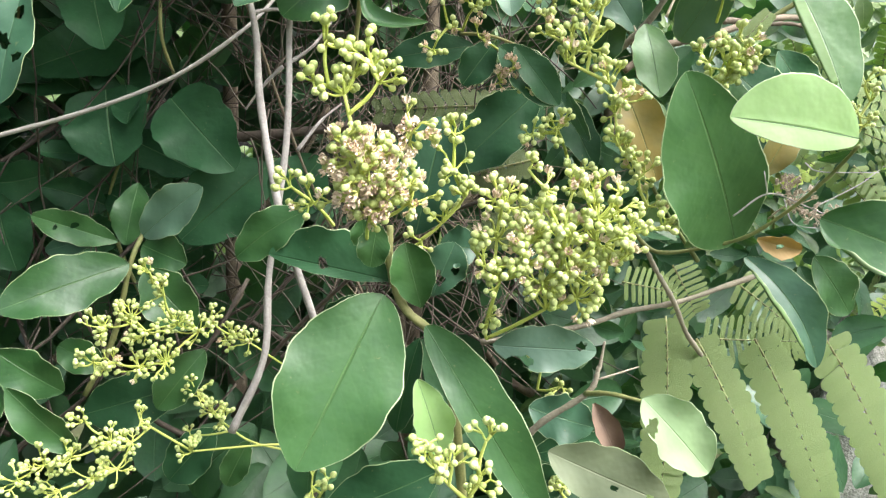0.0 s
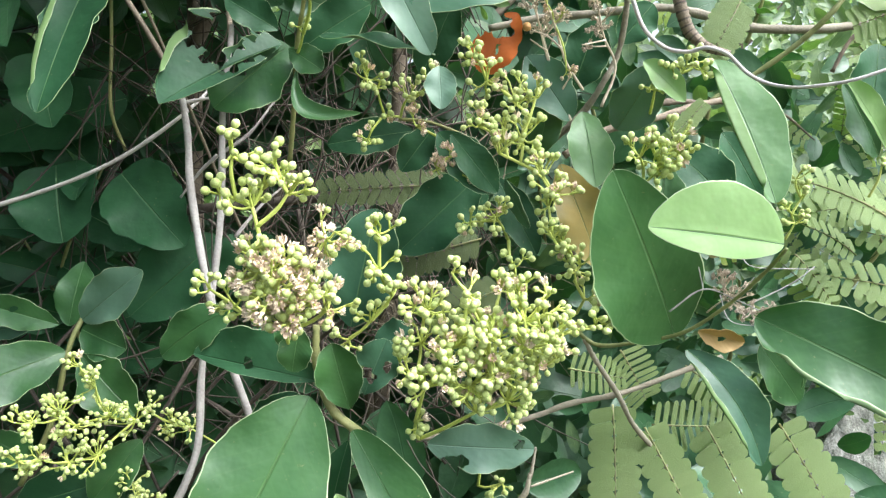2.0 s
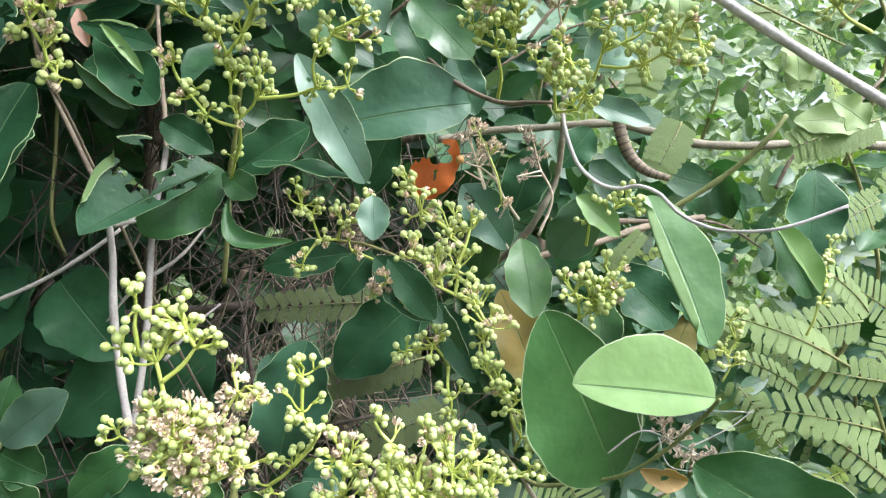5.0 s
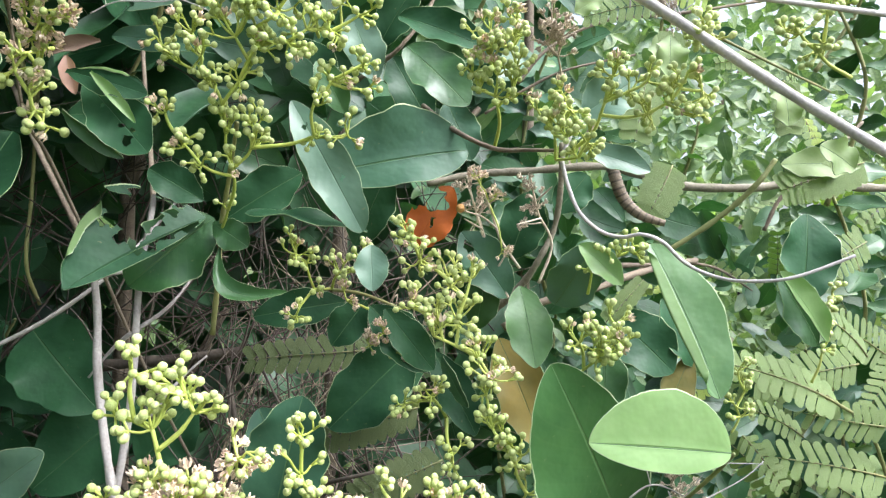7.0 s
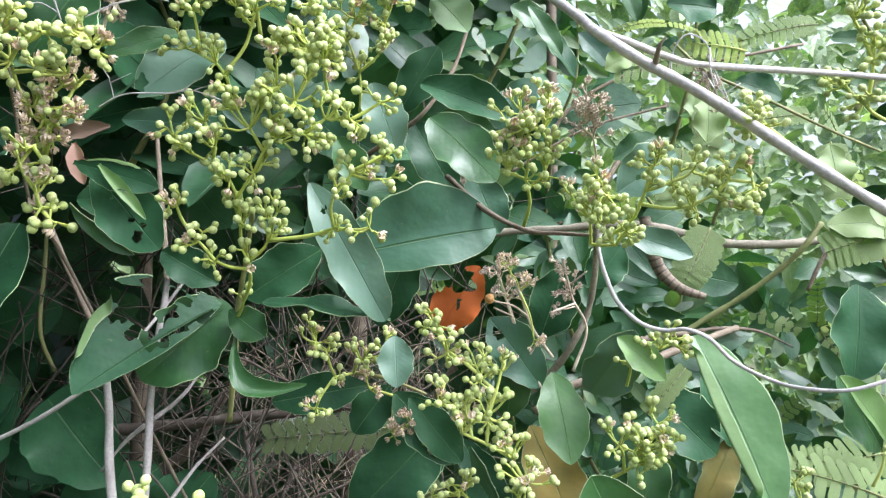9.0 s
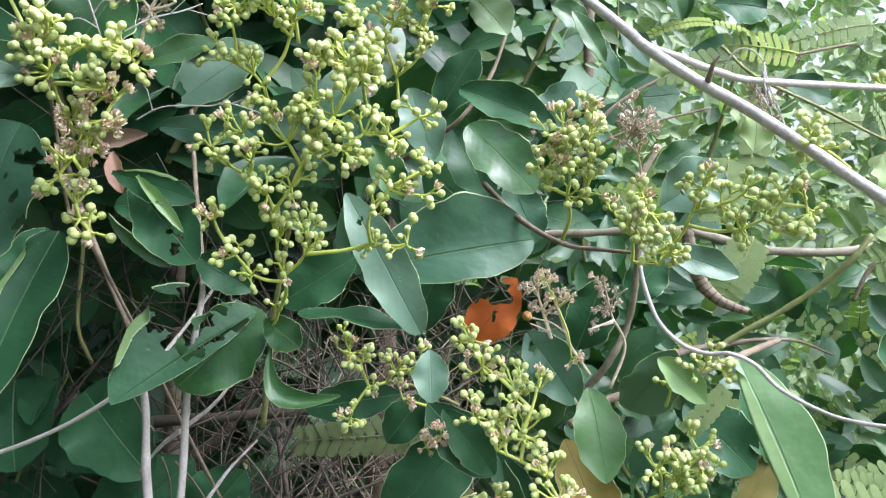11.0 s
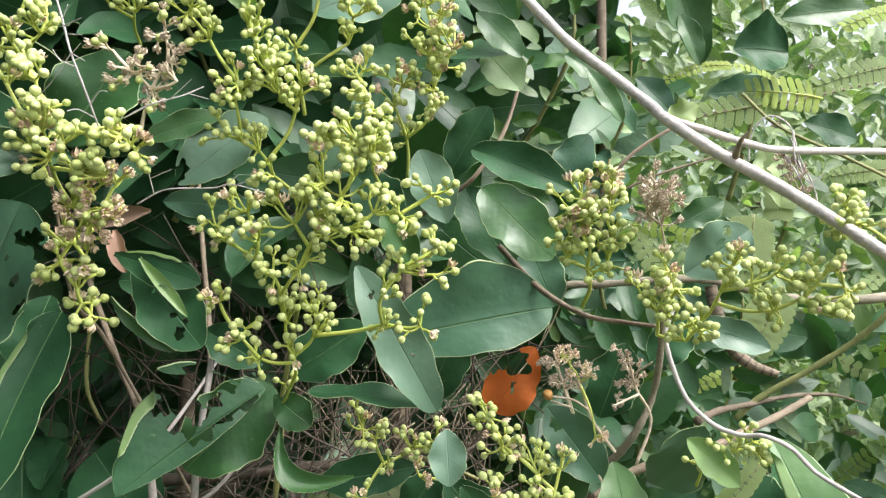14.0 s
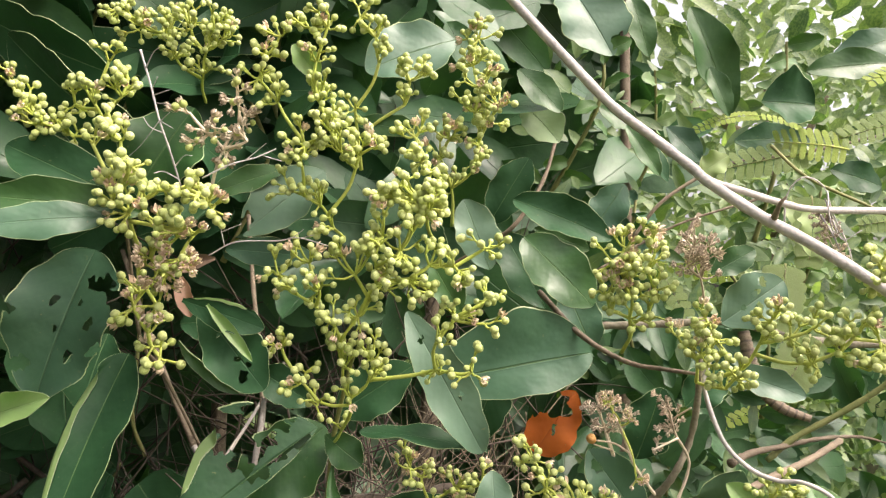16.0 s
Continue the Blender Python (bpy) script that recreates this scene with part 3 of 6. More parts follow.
foliage("bush_back", "dark leaves added as a backing inside the bush", 1500, back, (0.12, 0.2), FILL, 15)
tangle("dry_twigs", "tangle of dead grey-brown twigs inside the bush", 460, ((-0.5, 0.10), (0.70, 1.05), (0.95, 1.5)), (0.05, 0.26), (0.0004, 0.0013), DRY, 3)
tangle("dead_twigs", "grey dead twigs in the dark gap of the bush", 190, ((-0.20, 0.08), (0.62, 0.85), (0.98, 1.34)), (0.04, 0.18), (0.0004, 0.0012), DRY, 8)
tangle("dry_grass", "thin straw-coloured dead grass deep in the bush", 170, ((-0.14, 0.12), (0.74, 0.95), (1.06, 1.30)), (0.06, 0.2), (0.0004, 0.0009), STRAW, 9)
tangle("dry_stems", "dead brown stems standing inside the bush", 40, ((-0.6, -0.06), (0.64, 0.95), (0.8, 1.25)), (0.2, 0.45), (0.0015, 0.0034), DRY, 5, 0.2)


def far_trees(rnd):
    a = rnd.uniform(-0.85, 0.95)
    d = rnd.uniform(5.0, 9.0)
    z = rnd.uniform(0.0, 4.5 - 0.7 * max(0.0, a - 0.28) / 0.3 + 0.7 * math.sin(17 * a))
    return d * math.sin(a), d * math.cos(a), z


def far_bushes(rnd):
    cx, cy, r, top = rnd.choice(((-0.5, 2.3, 0.6, 2.1), (0.2, 2.1, 0.55, 2.3), (0.75, 2.0, 0.5, 2.15), (1.3, 2.25, 0.6, 2.2), (1.9, 2.1, 0.55, 1.9), (2.5, 2.4, 0.65, 2.0), (3.2, 2.7, 0.7, 1.8)))
    d, a = math.sqrt(rnd.random()), rnd.uniform(0, 6.2832)
    x, y = cx + r * d * math.cos(a), cy + r * d * math.sin(a)
    roof = top * (1 - 0.55 * d**3) + 0.25 * noise.noise((3 * x, 3 * y, 0.0))
    return x, y, rnd.uniform(0.02, 1.0) ** 0.8 * roof


# Distance haze comes from the pale leaf colour of these two.
foliage("far_trees", "green trees in the distance, coloured pale for haze", 14000, far_trees, (0.12, 0.3), FILL_LIGHT, 21, stretch=0.45, rows_=4)
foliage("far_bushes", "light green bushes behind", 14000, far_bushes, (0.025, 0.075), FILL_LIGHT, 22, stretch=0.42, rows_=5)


# Out-of-view foliage, added to keep light off the left of the bush.
def left_side(rnd):
    y = rnd.uniform(-0.5, 1.0)
    near = -0.50 if y < 0.5 else -0.66
    deep = 0.75 * math.sqrt(max(0.02, 1 - ((y - 0.3) / 0.85) ** 2))
    x = near - deep * rnd.random() ** 1.3
    return x, y, rnd.uniform(0.05, 2.3 + 0.15 * noise.noise((3 * x, 3 * y, 1.0)) - 0.5 * ((x - near) / 0.75) ** 2)


# Unseen leaf roof, there to block light from overhead.
def top_screen(rnd):
    d, a = math.sqrt(rnd.random()), rnd.uniform(0, 6.2832)
    x, y = -0.58 + 0.72 * d * math.cos(a), 0.85 + 0.5 * d * math.sin(a)
    return x, y, rnd.uniform(1.92, 2.42 - 0.3 * d**3 + 0.12 * noise.noise((4 * x, 4 * y, 0.0))) - 0.1 * x


foliage("bush_left", "unseen dark leaves added to block light from the left", 1500, left_side, (0.09, 0.15), FILL, 31)
foliage("bush_top", "unseen dark leaves added to block light from above", 900, top_screen, (0.09, 0.15), FILL, 32)


# Made-up bough beyond the view; its only job is shading the left.
def shade_screen(rnd):
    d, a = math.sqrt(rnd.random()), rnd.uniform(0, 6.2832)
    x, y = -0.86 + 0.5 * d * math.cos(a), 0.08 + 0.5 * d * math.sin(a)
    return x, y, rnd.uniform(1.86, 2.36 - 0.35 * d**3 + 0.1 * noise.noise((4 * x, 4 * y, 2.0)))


foliage("bush_overhang", "unseen dark leaves added overhead to shade the left", 300, shade_screen, (0.09, 0.15), FILL, 33)


# ---- shoots deeper in the bush ----
_r = random.Random(77)
# The dark leaf colour carries the shade deep and high in the bush.
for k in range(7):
    filler_shoot((_r.uniform(-0.60, -0.30), _r.uniform(0.78, 0.92), _r.uniform(0.88, 1.45)), _r.uniform(0.16, 0.26), 11, (0.065, 0.105), DARK, 300 + k, "leaves deep in the bush, coloured dark green for shade", 0.03)
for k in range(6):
    filler_shoot((-0.44 + 0.065 * k, _r.uniform(0.60, 0.72), _r.uniform(1.44, 1.62)), _r.uniform(0.14, 0.22), 11, (0.06, 0.10), DARK, 320 + k, "oval leaves high in the bush, coloured dark green for shade")
for k in range(9):
    filler_shoot((0.20 + 0.055 * k, _r.uniform(0.74, 0.92), _r.uniform(0.98, 1.38)), _r.uniform(0.16, 0.26), 12, (0.032, 0.058), (LEAF, GREY, LEAF)[k % 3], 340 + k, "green leaves along the open side of the bush", -0.03)
for k in range(5):
    filler_shoot((0.12 + 0.11 * k, _r.uniform(0.80, 1.0), _r.uniform(1.42, 1.55)), _r.uniform(0.14, 0.22), 14, (0.018, 0.038), (FRESH, PALE)[k % 2], 360 + k, "light green leaves against the sky")
for k in range(15):
    x, z = _r.uniform(0.26, 0.70), _r.uniform(1.0, 1.60)
    y = _r.uniform(0.80, 1.0)
    spray = thing("pinnate_foliage", (x, y, z), "soft yellow-green pinnate spray behind the branches", "pinnate leaf", "pinnate leaves")
    for i in range(3):
        a = _r.uniform(0, 6.28)
        frond(spray, (x, y, z), (x + 0.09 * math.cos(a), y - 0.03, z + 0.08 * math.sin(a) - 0.02), _r.uniform(0.020, 0.030), 9, (FROND, FROND, LIME)[i], turn=_r.uniform(-40, 40), broad=_r.uniform(0.58, 0.75), slant=66)


# ---- trunks and the ground's litter ----
for k, (x, y, lean) in enumerate(((-0.62, 0.98, -0.15), (-0.35, 1.06, 0.05), (-0.12, 1.10, 0.12), (0.10, 1.08, 0.18), (-0.85, 0.45, -0.1), (-0.80, 0.05, 0.1))):
    trunk_of(((x, y, -0.03), (x + 0.3 * lean, y + 0.02, 0.6), (x + 0.8 * lean, y - 0.03, 1.2), (x + lean, y, 1.95)), 0.018 + 0.003 * (k % 3), 0.006, 3, "brown woody stem of the bush, rising from the ground", 500 + k)
for k, (x, y) in enumerate(((-3.4, 6.0), (-0.9, 7.2), (1.4, 6.4), (3.1, 7.0), (4.8, 5.2))):
    trunk_of(((x, y, -0.1), (x + 0.1, y, 1.2), (x - 0.08, y + 0.05, 2.4), (x + 0.05, y, 3.6)), 0.11, 0.04, 4, "trunk of a distant tree", 520 + k)


def litter(rnd):
    d, a = 3.2 * math.sqrt(rnd.random()), rnd.uniform(0, 6.2832)
    x, y = d * math.cos(a), 0.6 + d * math.sin(a)
    return x, y, 0.06 * noise.noise(Vector((x, y, 0)) * 0.35) + rnd.uniform(0.02, 0.06)


foliage("leaf_litter", "dry brown fallen leaves on the ground", 1500, litter, (0.05, 0.1), BROWN, 41)
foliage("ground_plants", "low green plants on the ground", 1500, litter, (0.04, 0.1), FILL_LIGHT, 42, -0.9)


# ---- the bush, shoot by shoot ----
shoot = thing("leafy_shoot", (-0.0320, 0.4600, 1.0897), "glossy dark green leafy shoot with pale leaf margins", "leafy shoot", "leafy shoots")
twig(shoot, ((-0.0344, 0.4500, 1.1523), (-0.0346, 0.4500, 1.1262), (-0.0256, 0.4500, 1.0978), (-0.0051, 0.4500, 1.0767), (0.0065, 0.4700, 1.0303), (0.0158, 0.5000, 0.9294)), 0.0022, 0.0043, STEM)
leaf(shoot, (-0.0389, 0.4450, 1.1076), (-0.0899, 0.4000, 1.0077), 0.0755, LEAF, peak=0.5, blunt=0.62, wave=0.05, cup=0.1, bend=0.03)
leaf(shoot, (-0.0110, 0.4350, 1.0890), (0.0650, 0.4050, 0.9670), 0.0450, LEAF, peak=0.45, blunt=0.58, cup=0.12, lop=(1, .55), wave=0.05)
leaf(shoot, (-0.0350, 0.4550, 1.1150), (-0.1170, 0.4620, 1.1320), 0.0512, DARK, peak=0.5, blunt=0.6, bend=0.04, lop=(-1, .25), holes=((.1,.55,.05),))
leaf(shoot, (-0.0910, 0.4620, 1.1610), (-0.1410, 0.4700, 1.1280), 0.0296, LEAF, blunt=0.6, cup=0.05, sway=0.04)
leaf(shoot, (-0.0400, 0.4250, 1.1560), (-0.0450, 0.4250, 1.1290), 0.0204, LEAF, peak=0.55, blunt=0.5)
leaf(shoot, (-0.0493, 0.4500, 1.1337), (-0.0521, 0.4450, 1.1565), 0.0183, LEAF, peak=0.6, blunt=0.6)
leaf(shoot, (-0.0144, 0.4500, 1.0978), (-0.0246, 0.4450, 1.1418), 0.0295, LEAF, peak=0.6, blunt=0.55, cup=0.3)
leaf(shoot, (-0.0072, 0.4700, 1.1012), (0.0083, 0.4700, 1.1386), 0.0302, GREY, peak=0.6, blunt=0.6, holes=((-.2,.35,.15),(.5,.6,.1)))
leaf(shoot, (-0.0018, 0.3950, 1.0223), (-0.0149, 0.3900, 1.0688), 0.0247, LIGHT, cup=0.35, peak=0.42, turn=15)
leaf(shoot, (-0.0031, 0.4300, 0.9929), (-0.0778, 0.4300, 0.9613), 0.0427, DARK, peak=0.5)
leaf(shoot, (-0.0156, 0.4500, 1.0767), (-0.0327, 0.4600, 1.0074), 0.0250, DARK, turn=25, cup=0.3)
leaf(shoot, (-0.0531, 0.4800, 1.0991), (-0.0875, 0.4900, 1.0657), 0.0283, DARK)

shoot = thing("leafy_shoot", (0.0646, 0.4300, 1.0219), "shoot with torn light leaves on pinkish bark twigs", "leafy shoot", "leafy shoots")
twig(shoot, ((0.0440, 0.4400, 0.9941), (0.0609, 0.4300, 1.0238), (0.0911, 0.4200, 1.0502), (0.0976, 0.4200, 1.0668)), 0.0026, 0.0014, BARK)
twig(shoot, ((0.0893, 0.4200, 1.0495), (0.1003, 0.4000, 1.0563), (0.1162, 0.3850, 1.0570)), 0.0018, 0.0010, STEM)
twig(shoot, ((0.0977, 0.4200, 1.0649), (0.1006, 0.4200, 1.0831)), 0.0011, 0.0007, BARK)
twig(shoot, ((0.0979, 0.4200, 1.0587), (0.1253, 0.4300, 1.0636)), 0.0007, 0.0004, BARK)
leaf(shoot, (0.1152, 0.3850, 1.0590), (0.1514, 0.3750, 1.0184), 0.0350, PALE, peak=0.48, cup=0.35, turn=-10, holes=((.6,.25,.12),))
leaf(shoot, (0.0654, 0.4100, 1.0155), (0.1390, 0.4000, 0.9854), 0.0390, DULL, peak=0.5, blunt=0.62, holes=((.2,.55,.05),(.1,.85,.07)))
leaf(shoot, (0.0348, 0.4700, 1.0664), (0.1069, 0.4700, 1.0623), 0.0323, SHEEN, peak=0.5, wave=0.09, holes=((-.3,.85,.1),(.7,.3,.14),(.8,.2,.1)))
leaf(shoot, (0.0591, 0.4600, 1.0250), (0.1044, 0.4600, 1.0103), 0.0332, GREY, peak=0.5, wave=0.12)
leaf(shoot, (0.1016, 0.4500, 1.0316), (0.1163, 0.4400, 0.9980), 0.0174, BROWN, cup=0.9)
leaf(shoot, (0.0656, 0.4900, 0.9773), (0.1197, 0.4900, 0.9905), 0.0230, DARK)
leaf(shoot, (0.0524, 0.5000, 0.9432), (0.0930, 0.5000, 0.9569), 0.0301, DARK)

shoot = thing("leafy_shoot", (0.1984, 0.4600, 1.1418), "large smooth green leaves on an olive stem", "leafy shoot", "leafy shoots")
twig(shoot, ((0.1285, 0.4900, 1.1513), (0.1453, 0.4900, 1.1327), (0.1579, 0.4850, 1.1294), (0.1798, 0.4800, 1.1333), (0.2020, 0.4600, 1.1437), (0.2208, 0.4400, 1.1642), (0.2332, 0.4200, 1.1862), (0.2369, 0.4000, 1.2035)), 0.0016, 0.0010, STEM)
leaf(shoot, (0.2010, 0.4750, 1.1380), (0.1480, 0.4350, 1.2480), 0.0864, LEAF, peak=0.45, blunt=0.55, cup=0.12, wave=0.04, lop=(1, .7))
leaf(shoot, (0.2290, 0.3880, 1.2070), (0.1510, 0.3720, 1.2180), 0.0570, LIGHT, peak=0.48, blunt=0.55, cup=-0.06, bend=0.03, wave=0.02, lop=(-1, .42))
leaf(shoot, (0.2420, 0.4250, 1.2280), (0.2200, 0.4680, 1.3180), 0.0432, FRESH, peak=0.5, blunt=0.52, cup=0.06, wave=0.04, fold=(-1, .50, .03, .99, .8), under=LIGHT)
leaf(shoot, (0.2130, 0.4850, 1.1260), (0.2570, 0.4620, 1.0530), 0.0336, GREY, peak=0.5, cup=0.1, bend=0.08, sway=-0.07, blunt=0.6, fold=(1, .76, .02, .9), under=LIGHT)
leaf(shoot, (0.2356, 0.4320, 1.1586), (0.3249, 0.3700, 1.1117), 0.0546, LEAF, peak=0.48, blunt=0.6, cup=0.15, turn=6, bend=0.08, fold=(1, .84, .1, .95), under=PALE)
leaf(shoot, (0.2752, 0.5100, 1.1227), (0.3107, 0.5200, 1.0770), 0.0341, LEAF)
leaf(shoot, (0.2815, 0.5200, 1.1214), (0.3069, 0.5200, 1.0796), 0.0284, LEAF)
leaf(shoot, (0.2209, 0.4850, 1.1390), (0.2527, 0.4850, 1.1309), 0.0165, TAN, cup=0.4, turn=30, holes=((.1,.5,.12),))
# Lit and dark halves of one folded leaf, painted as two leaf colours.
leaf(shoot, (0.3097, 0.4300, 1.2583), (0.2767, 0.4200, 1.2991), 0.0203, LIGHT, cup=0.25, peak=0.5, lop=(-1, .3))
leaf(shoot, (0.3102, 0.4400, 1.2557), (0.2812, 0.4300, 1.2976), 0.0300, LEAF, peak=0.5, lop=(1, .4))
leaf(shoot, (0.3817, 0.5600, 1.3452), (0.3682, 0.5500, 1.2768), 0.0473, DARK, peak=0.5, blunt=0.6)
leaf(shoot, (0.2714, 0.5800, 1.2805), (0.3037, 0.5800, 1.2270), 0.0400, DARK)

shoot = thing("leafy_shoot", (0.1491, 0.5300, 1.2923), "oval leaves on a brown forking branch", "leafy shoot", "leafy shoots")
twig(shoot, ((0.1142, 0.5500, 1.2619), (0.1320, 0.5400, 1.2752), (0.1511, 0.5300, 1.2946), (0.1614, 0.5200, 1.3121), (0.1719, 0.5200, 1.3332), (0.1745, 0.5100, 1.3616), (0.1731, 0.5000, 1.3886)), 0.0027, 0.0017, BARK)
twig(shoot, ((0.1393, 0.5500, 1.2617), (0.1644, 0.5500, 1.2781), (0.1895, 0.5500, 1.2850), (0.2104, 0.5500, 1.2898), (0.2384, 0.5600, 1.2986), (0.2754, 0.5800, 1.3068), (0.3182, 0.6200, 1.3119)), 0.0029, 0.0024, BARK_BROWN)
leaf(shoot, (0.1476, 0.5250, 1.2920), (0.1526, 0.5000, 1.2377), 0.0325, FRESH, peak=0.52, blunt=0.62, cup=0.08)
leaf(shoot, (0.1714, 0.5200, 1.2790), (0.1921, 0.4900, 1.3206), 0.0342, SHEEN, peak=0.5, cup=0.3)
leaf(shoot, (0.2026, 0.4700, 1.2925), (0.1752, 0.4700, 1.3181), 0.0183, LIGHT, cup=0.2)
leaf(shoot, (0.1367, 0.5100, 1.2846), (0.1051, 0.5100, 1.3291), 0.0329, GREY, wave=0.1, holes=((-.2,.8,.1),))
leaf(shoot, (0.1169, 0.5300, 1.2618), (0.1234, 0.5200, 1.3046), 0.0261, LEAF)
leaf(shoot, (0.1468, 0.5600, 1.3123), (0.1634, 0.5500, 1.3621), 0.0355, DARK)
leaf(shoot, (0.1827, 0.5600, 1.3475), (0.2079, 0.5600, 1.3763), 0.0294, DARK)
leaf(shoot, (0.1820, 0.4800, 1.3802), (0.2244, 0.4750, 1.3650), 0.0184, SHEEN, cup=0.2)
leaf(shoot, (0.2292, 0.5800, 1.2699), (0.2754, 0.5700, 1.2235), 0.0463, DARK)
leaf(shoot, (0.1347, 0.5400, 1.2547), (0.1642, 0.5360, 1.1772), 0.0397, YELLOW, peak=0.5)
leaf(shoot, (0.2933, 0.5800, 1.2354), (0.2650, 0.5800, 1.1793), 0.0283, YELLOW)
leaf(shoot, (0.1908, 0.4800, 1.2054), (0.1965, 0.4900, 1.2537), 0.0276, LEAF)
leaf(shoot, (0.0428, 0.5400, 1.2788), (0.0864, 0.5300, 1.2339), 0.0331, DARK)
leaf(shoot, (0.0881, 0.5500, 1.2450), (0.1171, 0.5400, 1.1866), 0.0280, DARK)
leaf(shoot, (0.0781, 0.5900, 1.2483), (0.0100, 0.5800, 1.1855), 0.0516, DARK)

shoot = thing("leafy_shoot", (0.0375, 0.5500, 1.2853), "small leaves round a withered node on a thin stem", "leafy shoot", "leafy shoots")
twig(shoot, ((0.0135, 0.5600, 1.2910), (0.0375, 0.5500, 1.2874), (0.0645, 0.5450, 1.2767)), 0.0013, 0.0010, STEM)
leaf(shoot, (0.0446, 0.4950, 1.3200), (0.0457, 0.4850, 1.2901), 0.0219, SHEEN, blunt=0.62)
leaf(shoot, (0.0395, 0.5500, 1.2828), (0.0149, 0.5500, 1.2507), 0.0274, DARK, blunt=0.65)
leaf(shoot, (0.0239, 0.5600, 1.2817), (-0.0425, 0.5600, 1.2717), 0.0279, DARK)
leaf(shoot, (0.0530, 0.5300, 1.2771), (0.0866, 0.5300, 1.2340), 0.0249, DARK)
leaf(shoot, (-0.0200, 0.5050, 1.1400), (0.0010, 0.4950, 1.2240), 0.0512, GREY, peak=0.55, blunt=0.55, wave=0.09)
leaf(shoot, (-0.0369, 0.5500, 1.2069), (-0.0017, 0.5300, 1.1432), 0.0454, GREY, peak=0.5, blunt=0.6)
leaf(shoot, (0.0851, 0.6000, 1.2371), (0.0248, 0.6000, 1.1962), 0.0391, DARK)
leaf(shoot, (0.0927, 0.5300, 1.2440), (0.1106, 0.5300, 1.2075), 0.0121, GREY, turn=50)
leaf(shoot, (-0.0028, 0.5000, 1.1310), (0.0259, 0.5000, 1.1306), 0.0307, GREY, blunt=0.6)

shoot = thing("leafy_shoot", (-0.0566, 0.5200, 1.3299), "shoot with broad grey-green leaves and an eaten leaf", "leafy shoot", "leafy shoots")
twig(shoot, ((-0.0718, 0.5600, 1.2597), (-0.0631, 0.5400, 1.3024), (-0.0565, 0.5200, 1.3352), (-0.0467, 0.5000, 1.3656), (-0.0354, 0.4700, 1.3940)), 0.0019, 0.0013, STEM)
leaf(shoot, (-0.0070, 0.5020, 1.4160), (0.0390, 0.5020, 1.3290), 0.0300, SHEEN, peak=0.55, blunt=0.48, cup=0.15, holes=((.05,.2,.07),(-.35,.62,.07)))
leaf(shoot, (-0.0000, 0.5250, 1.3680), (0.1120, 0.5250, 1.3880), 0.0688, GREY, peak=0.62, blunt=0.45, cup=0.1, bend=0.05, lop=(1, .62), wave=0.05)
leaf(shoot, (-0.0618, 0.5200, 1.3371), (-0.0367, 0.5100, 1.3201), 0.0218, LEAF, peak=0.6, blunt=0.55)
leaf(shoot, (0.0420, 0.5050, 1.3290), (-0.0370, 0.5030, 1.3420), 0.0184, DARK, turn=50, wave=0.16, peak=0.6, blunt=0.55, under=LEAF)
leaf(shoot, (-0.0550, 0.5180, 1.3260), (-0.0110, 0.5080, 1.2900), 0.0140, LEAF, peak=0.62, blunt=0.55, sway=0.42, cup=0.35, wave=0.05, turn=-12)
leaf(shoot, (-0.0680, 0.5250, 1.3410), (-0.1350, 0.4680, 1.2930), 0.0900, DARK, peak=0.5, blunt=0.75, wave=0.04, cup=0.05, lop=(-1, .2), fold=(1, .80, .48, .97), under=LIGHT, holes=((0.94, 0.49, 0.042), (0.83, 0.52, 0.042), (0.75, 0.27, 0.057), (0.69, 0.23, 0.062), (0.63, 0.21, 0.046), (0.80, 0.31, 0.042), (0.84, 0.12, 0.046), (1.18, 0.10, 0.030), (0.61, 0.50, 0.046), (0.53, 0.48, 0.052), (0.53, 0.43, 0.042), (0.52, 0.38, 0.052), (0.43, 0.34, 0.052), (0.33, 0.32, 0.042), (0.51, 0.55, 0.030), (0.42, 0.47, 0.046), (0.35, 0.42, 0.042), (0.27, 0.37, 0.030), (0.59, 0.57, 0.042), (0.24, 0.55, 0.046), (0.27, 0.51, 0.042), (0.14, 0.51, 0.046), (0.16, 0.45, 0.042), (0.19, 0.41, 0.042), (1.29, 0.16, 0.098), (1.06, 0.22, 0.059), (1.66, 0.10, 0.057), (0.71, 0.50, 0.030), (0.75, 0.59, 0.026), (0.72, 0.38, 0.026), (0.45, 0.43, 0.085), (0.62, 0.34, 0.085), (0.36, 0.3, 0.06), (0.74, 0.44, 0.06), (0.5, 0.2, 0.05),))
leaf(shoot, (-0.0640, 0.5300, 1.3410), (-0.1140, 0.5120, 1.2950), 0.0512, LEAF, peak=0.5, blunt=0.55, cup=0.1, holes=((0.55, 0.45, 0.12), (0.75, 0.62, 0.13), (0.35, 0.55, 0.09),))
leaf(shoot, (-0.0879, 0.4750, 1.3909), (-0.1201, 0.4750, 1.3825), 0.0051, LEAF, turn=40)
leaf(shoot, (-0.0738, 0.5400, 1.3542), (-0.1111, 0.5400, 1.3771), 0.0261, DARK)
leaf(shoot, (0.0570, 0.5600, 1.3810), (0.0310, 0.5600, 1.3234), 0.0335, DARK)
leaf(shoot, (-0.0076, 0.5600, 1.3772), (-0.0604, 0.5600, 1.3447), 0.0376, DARK)

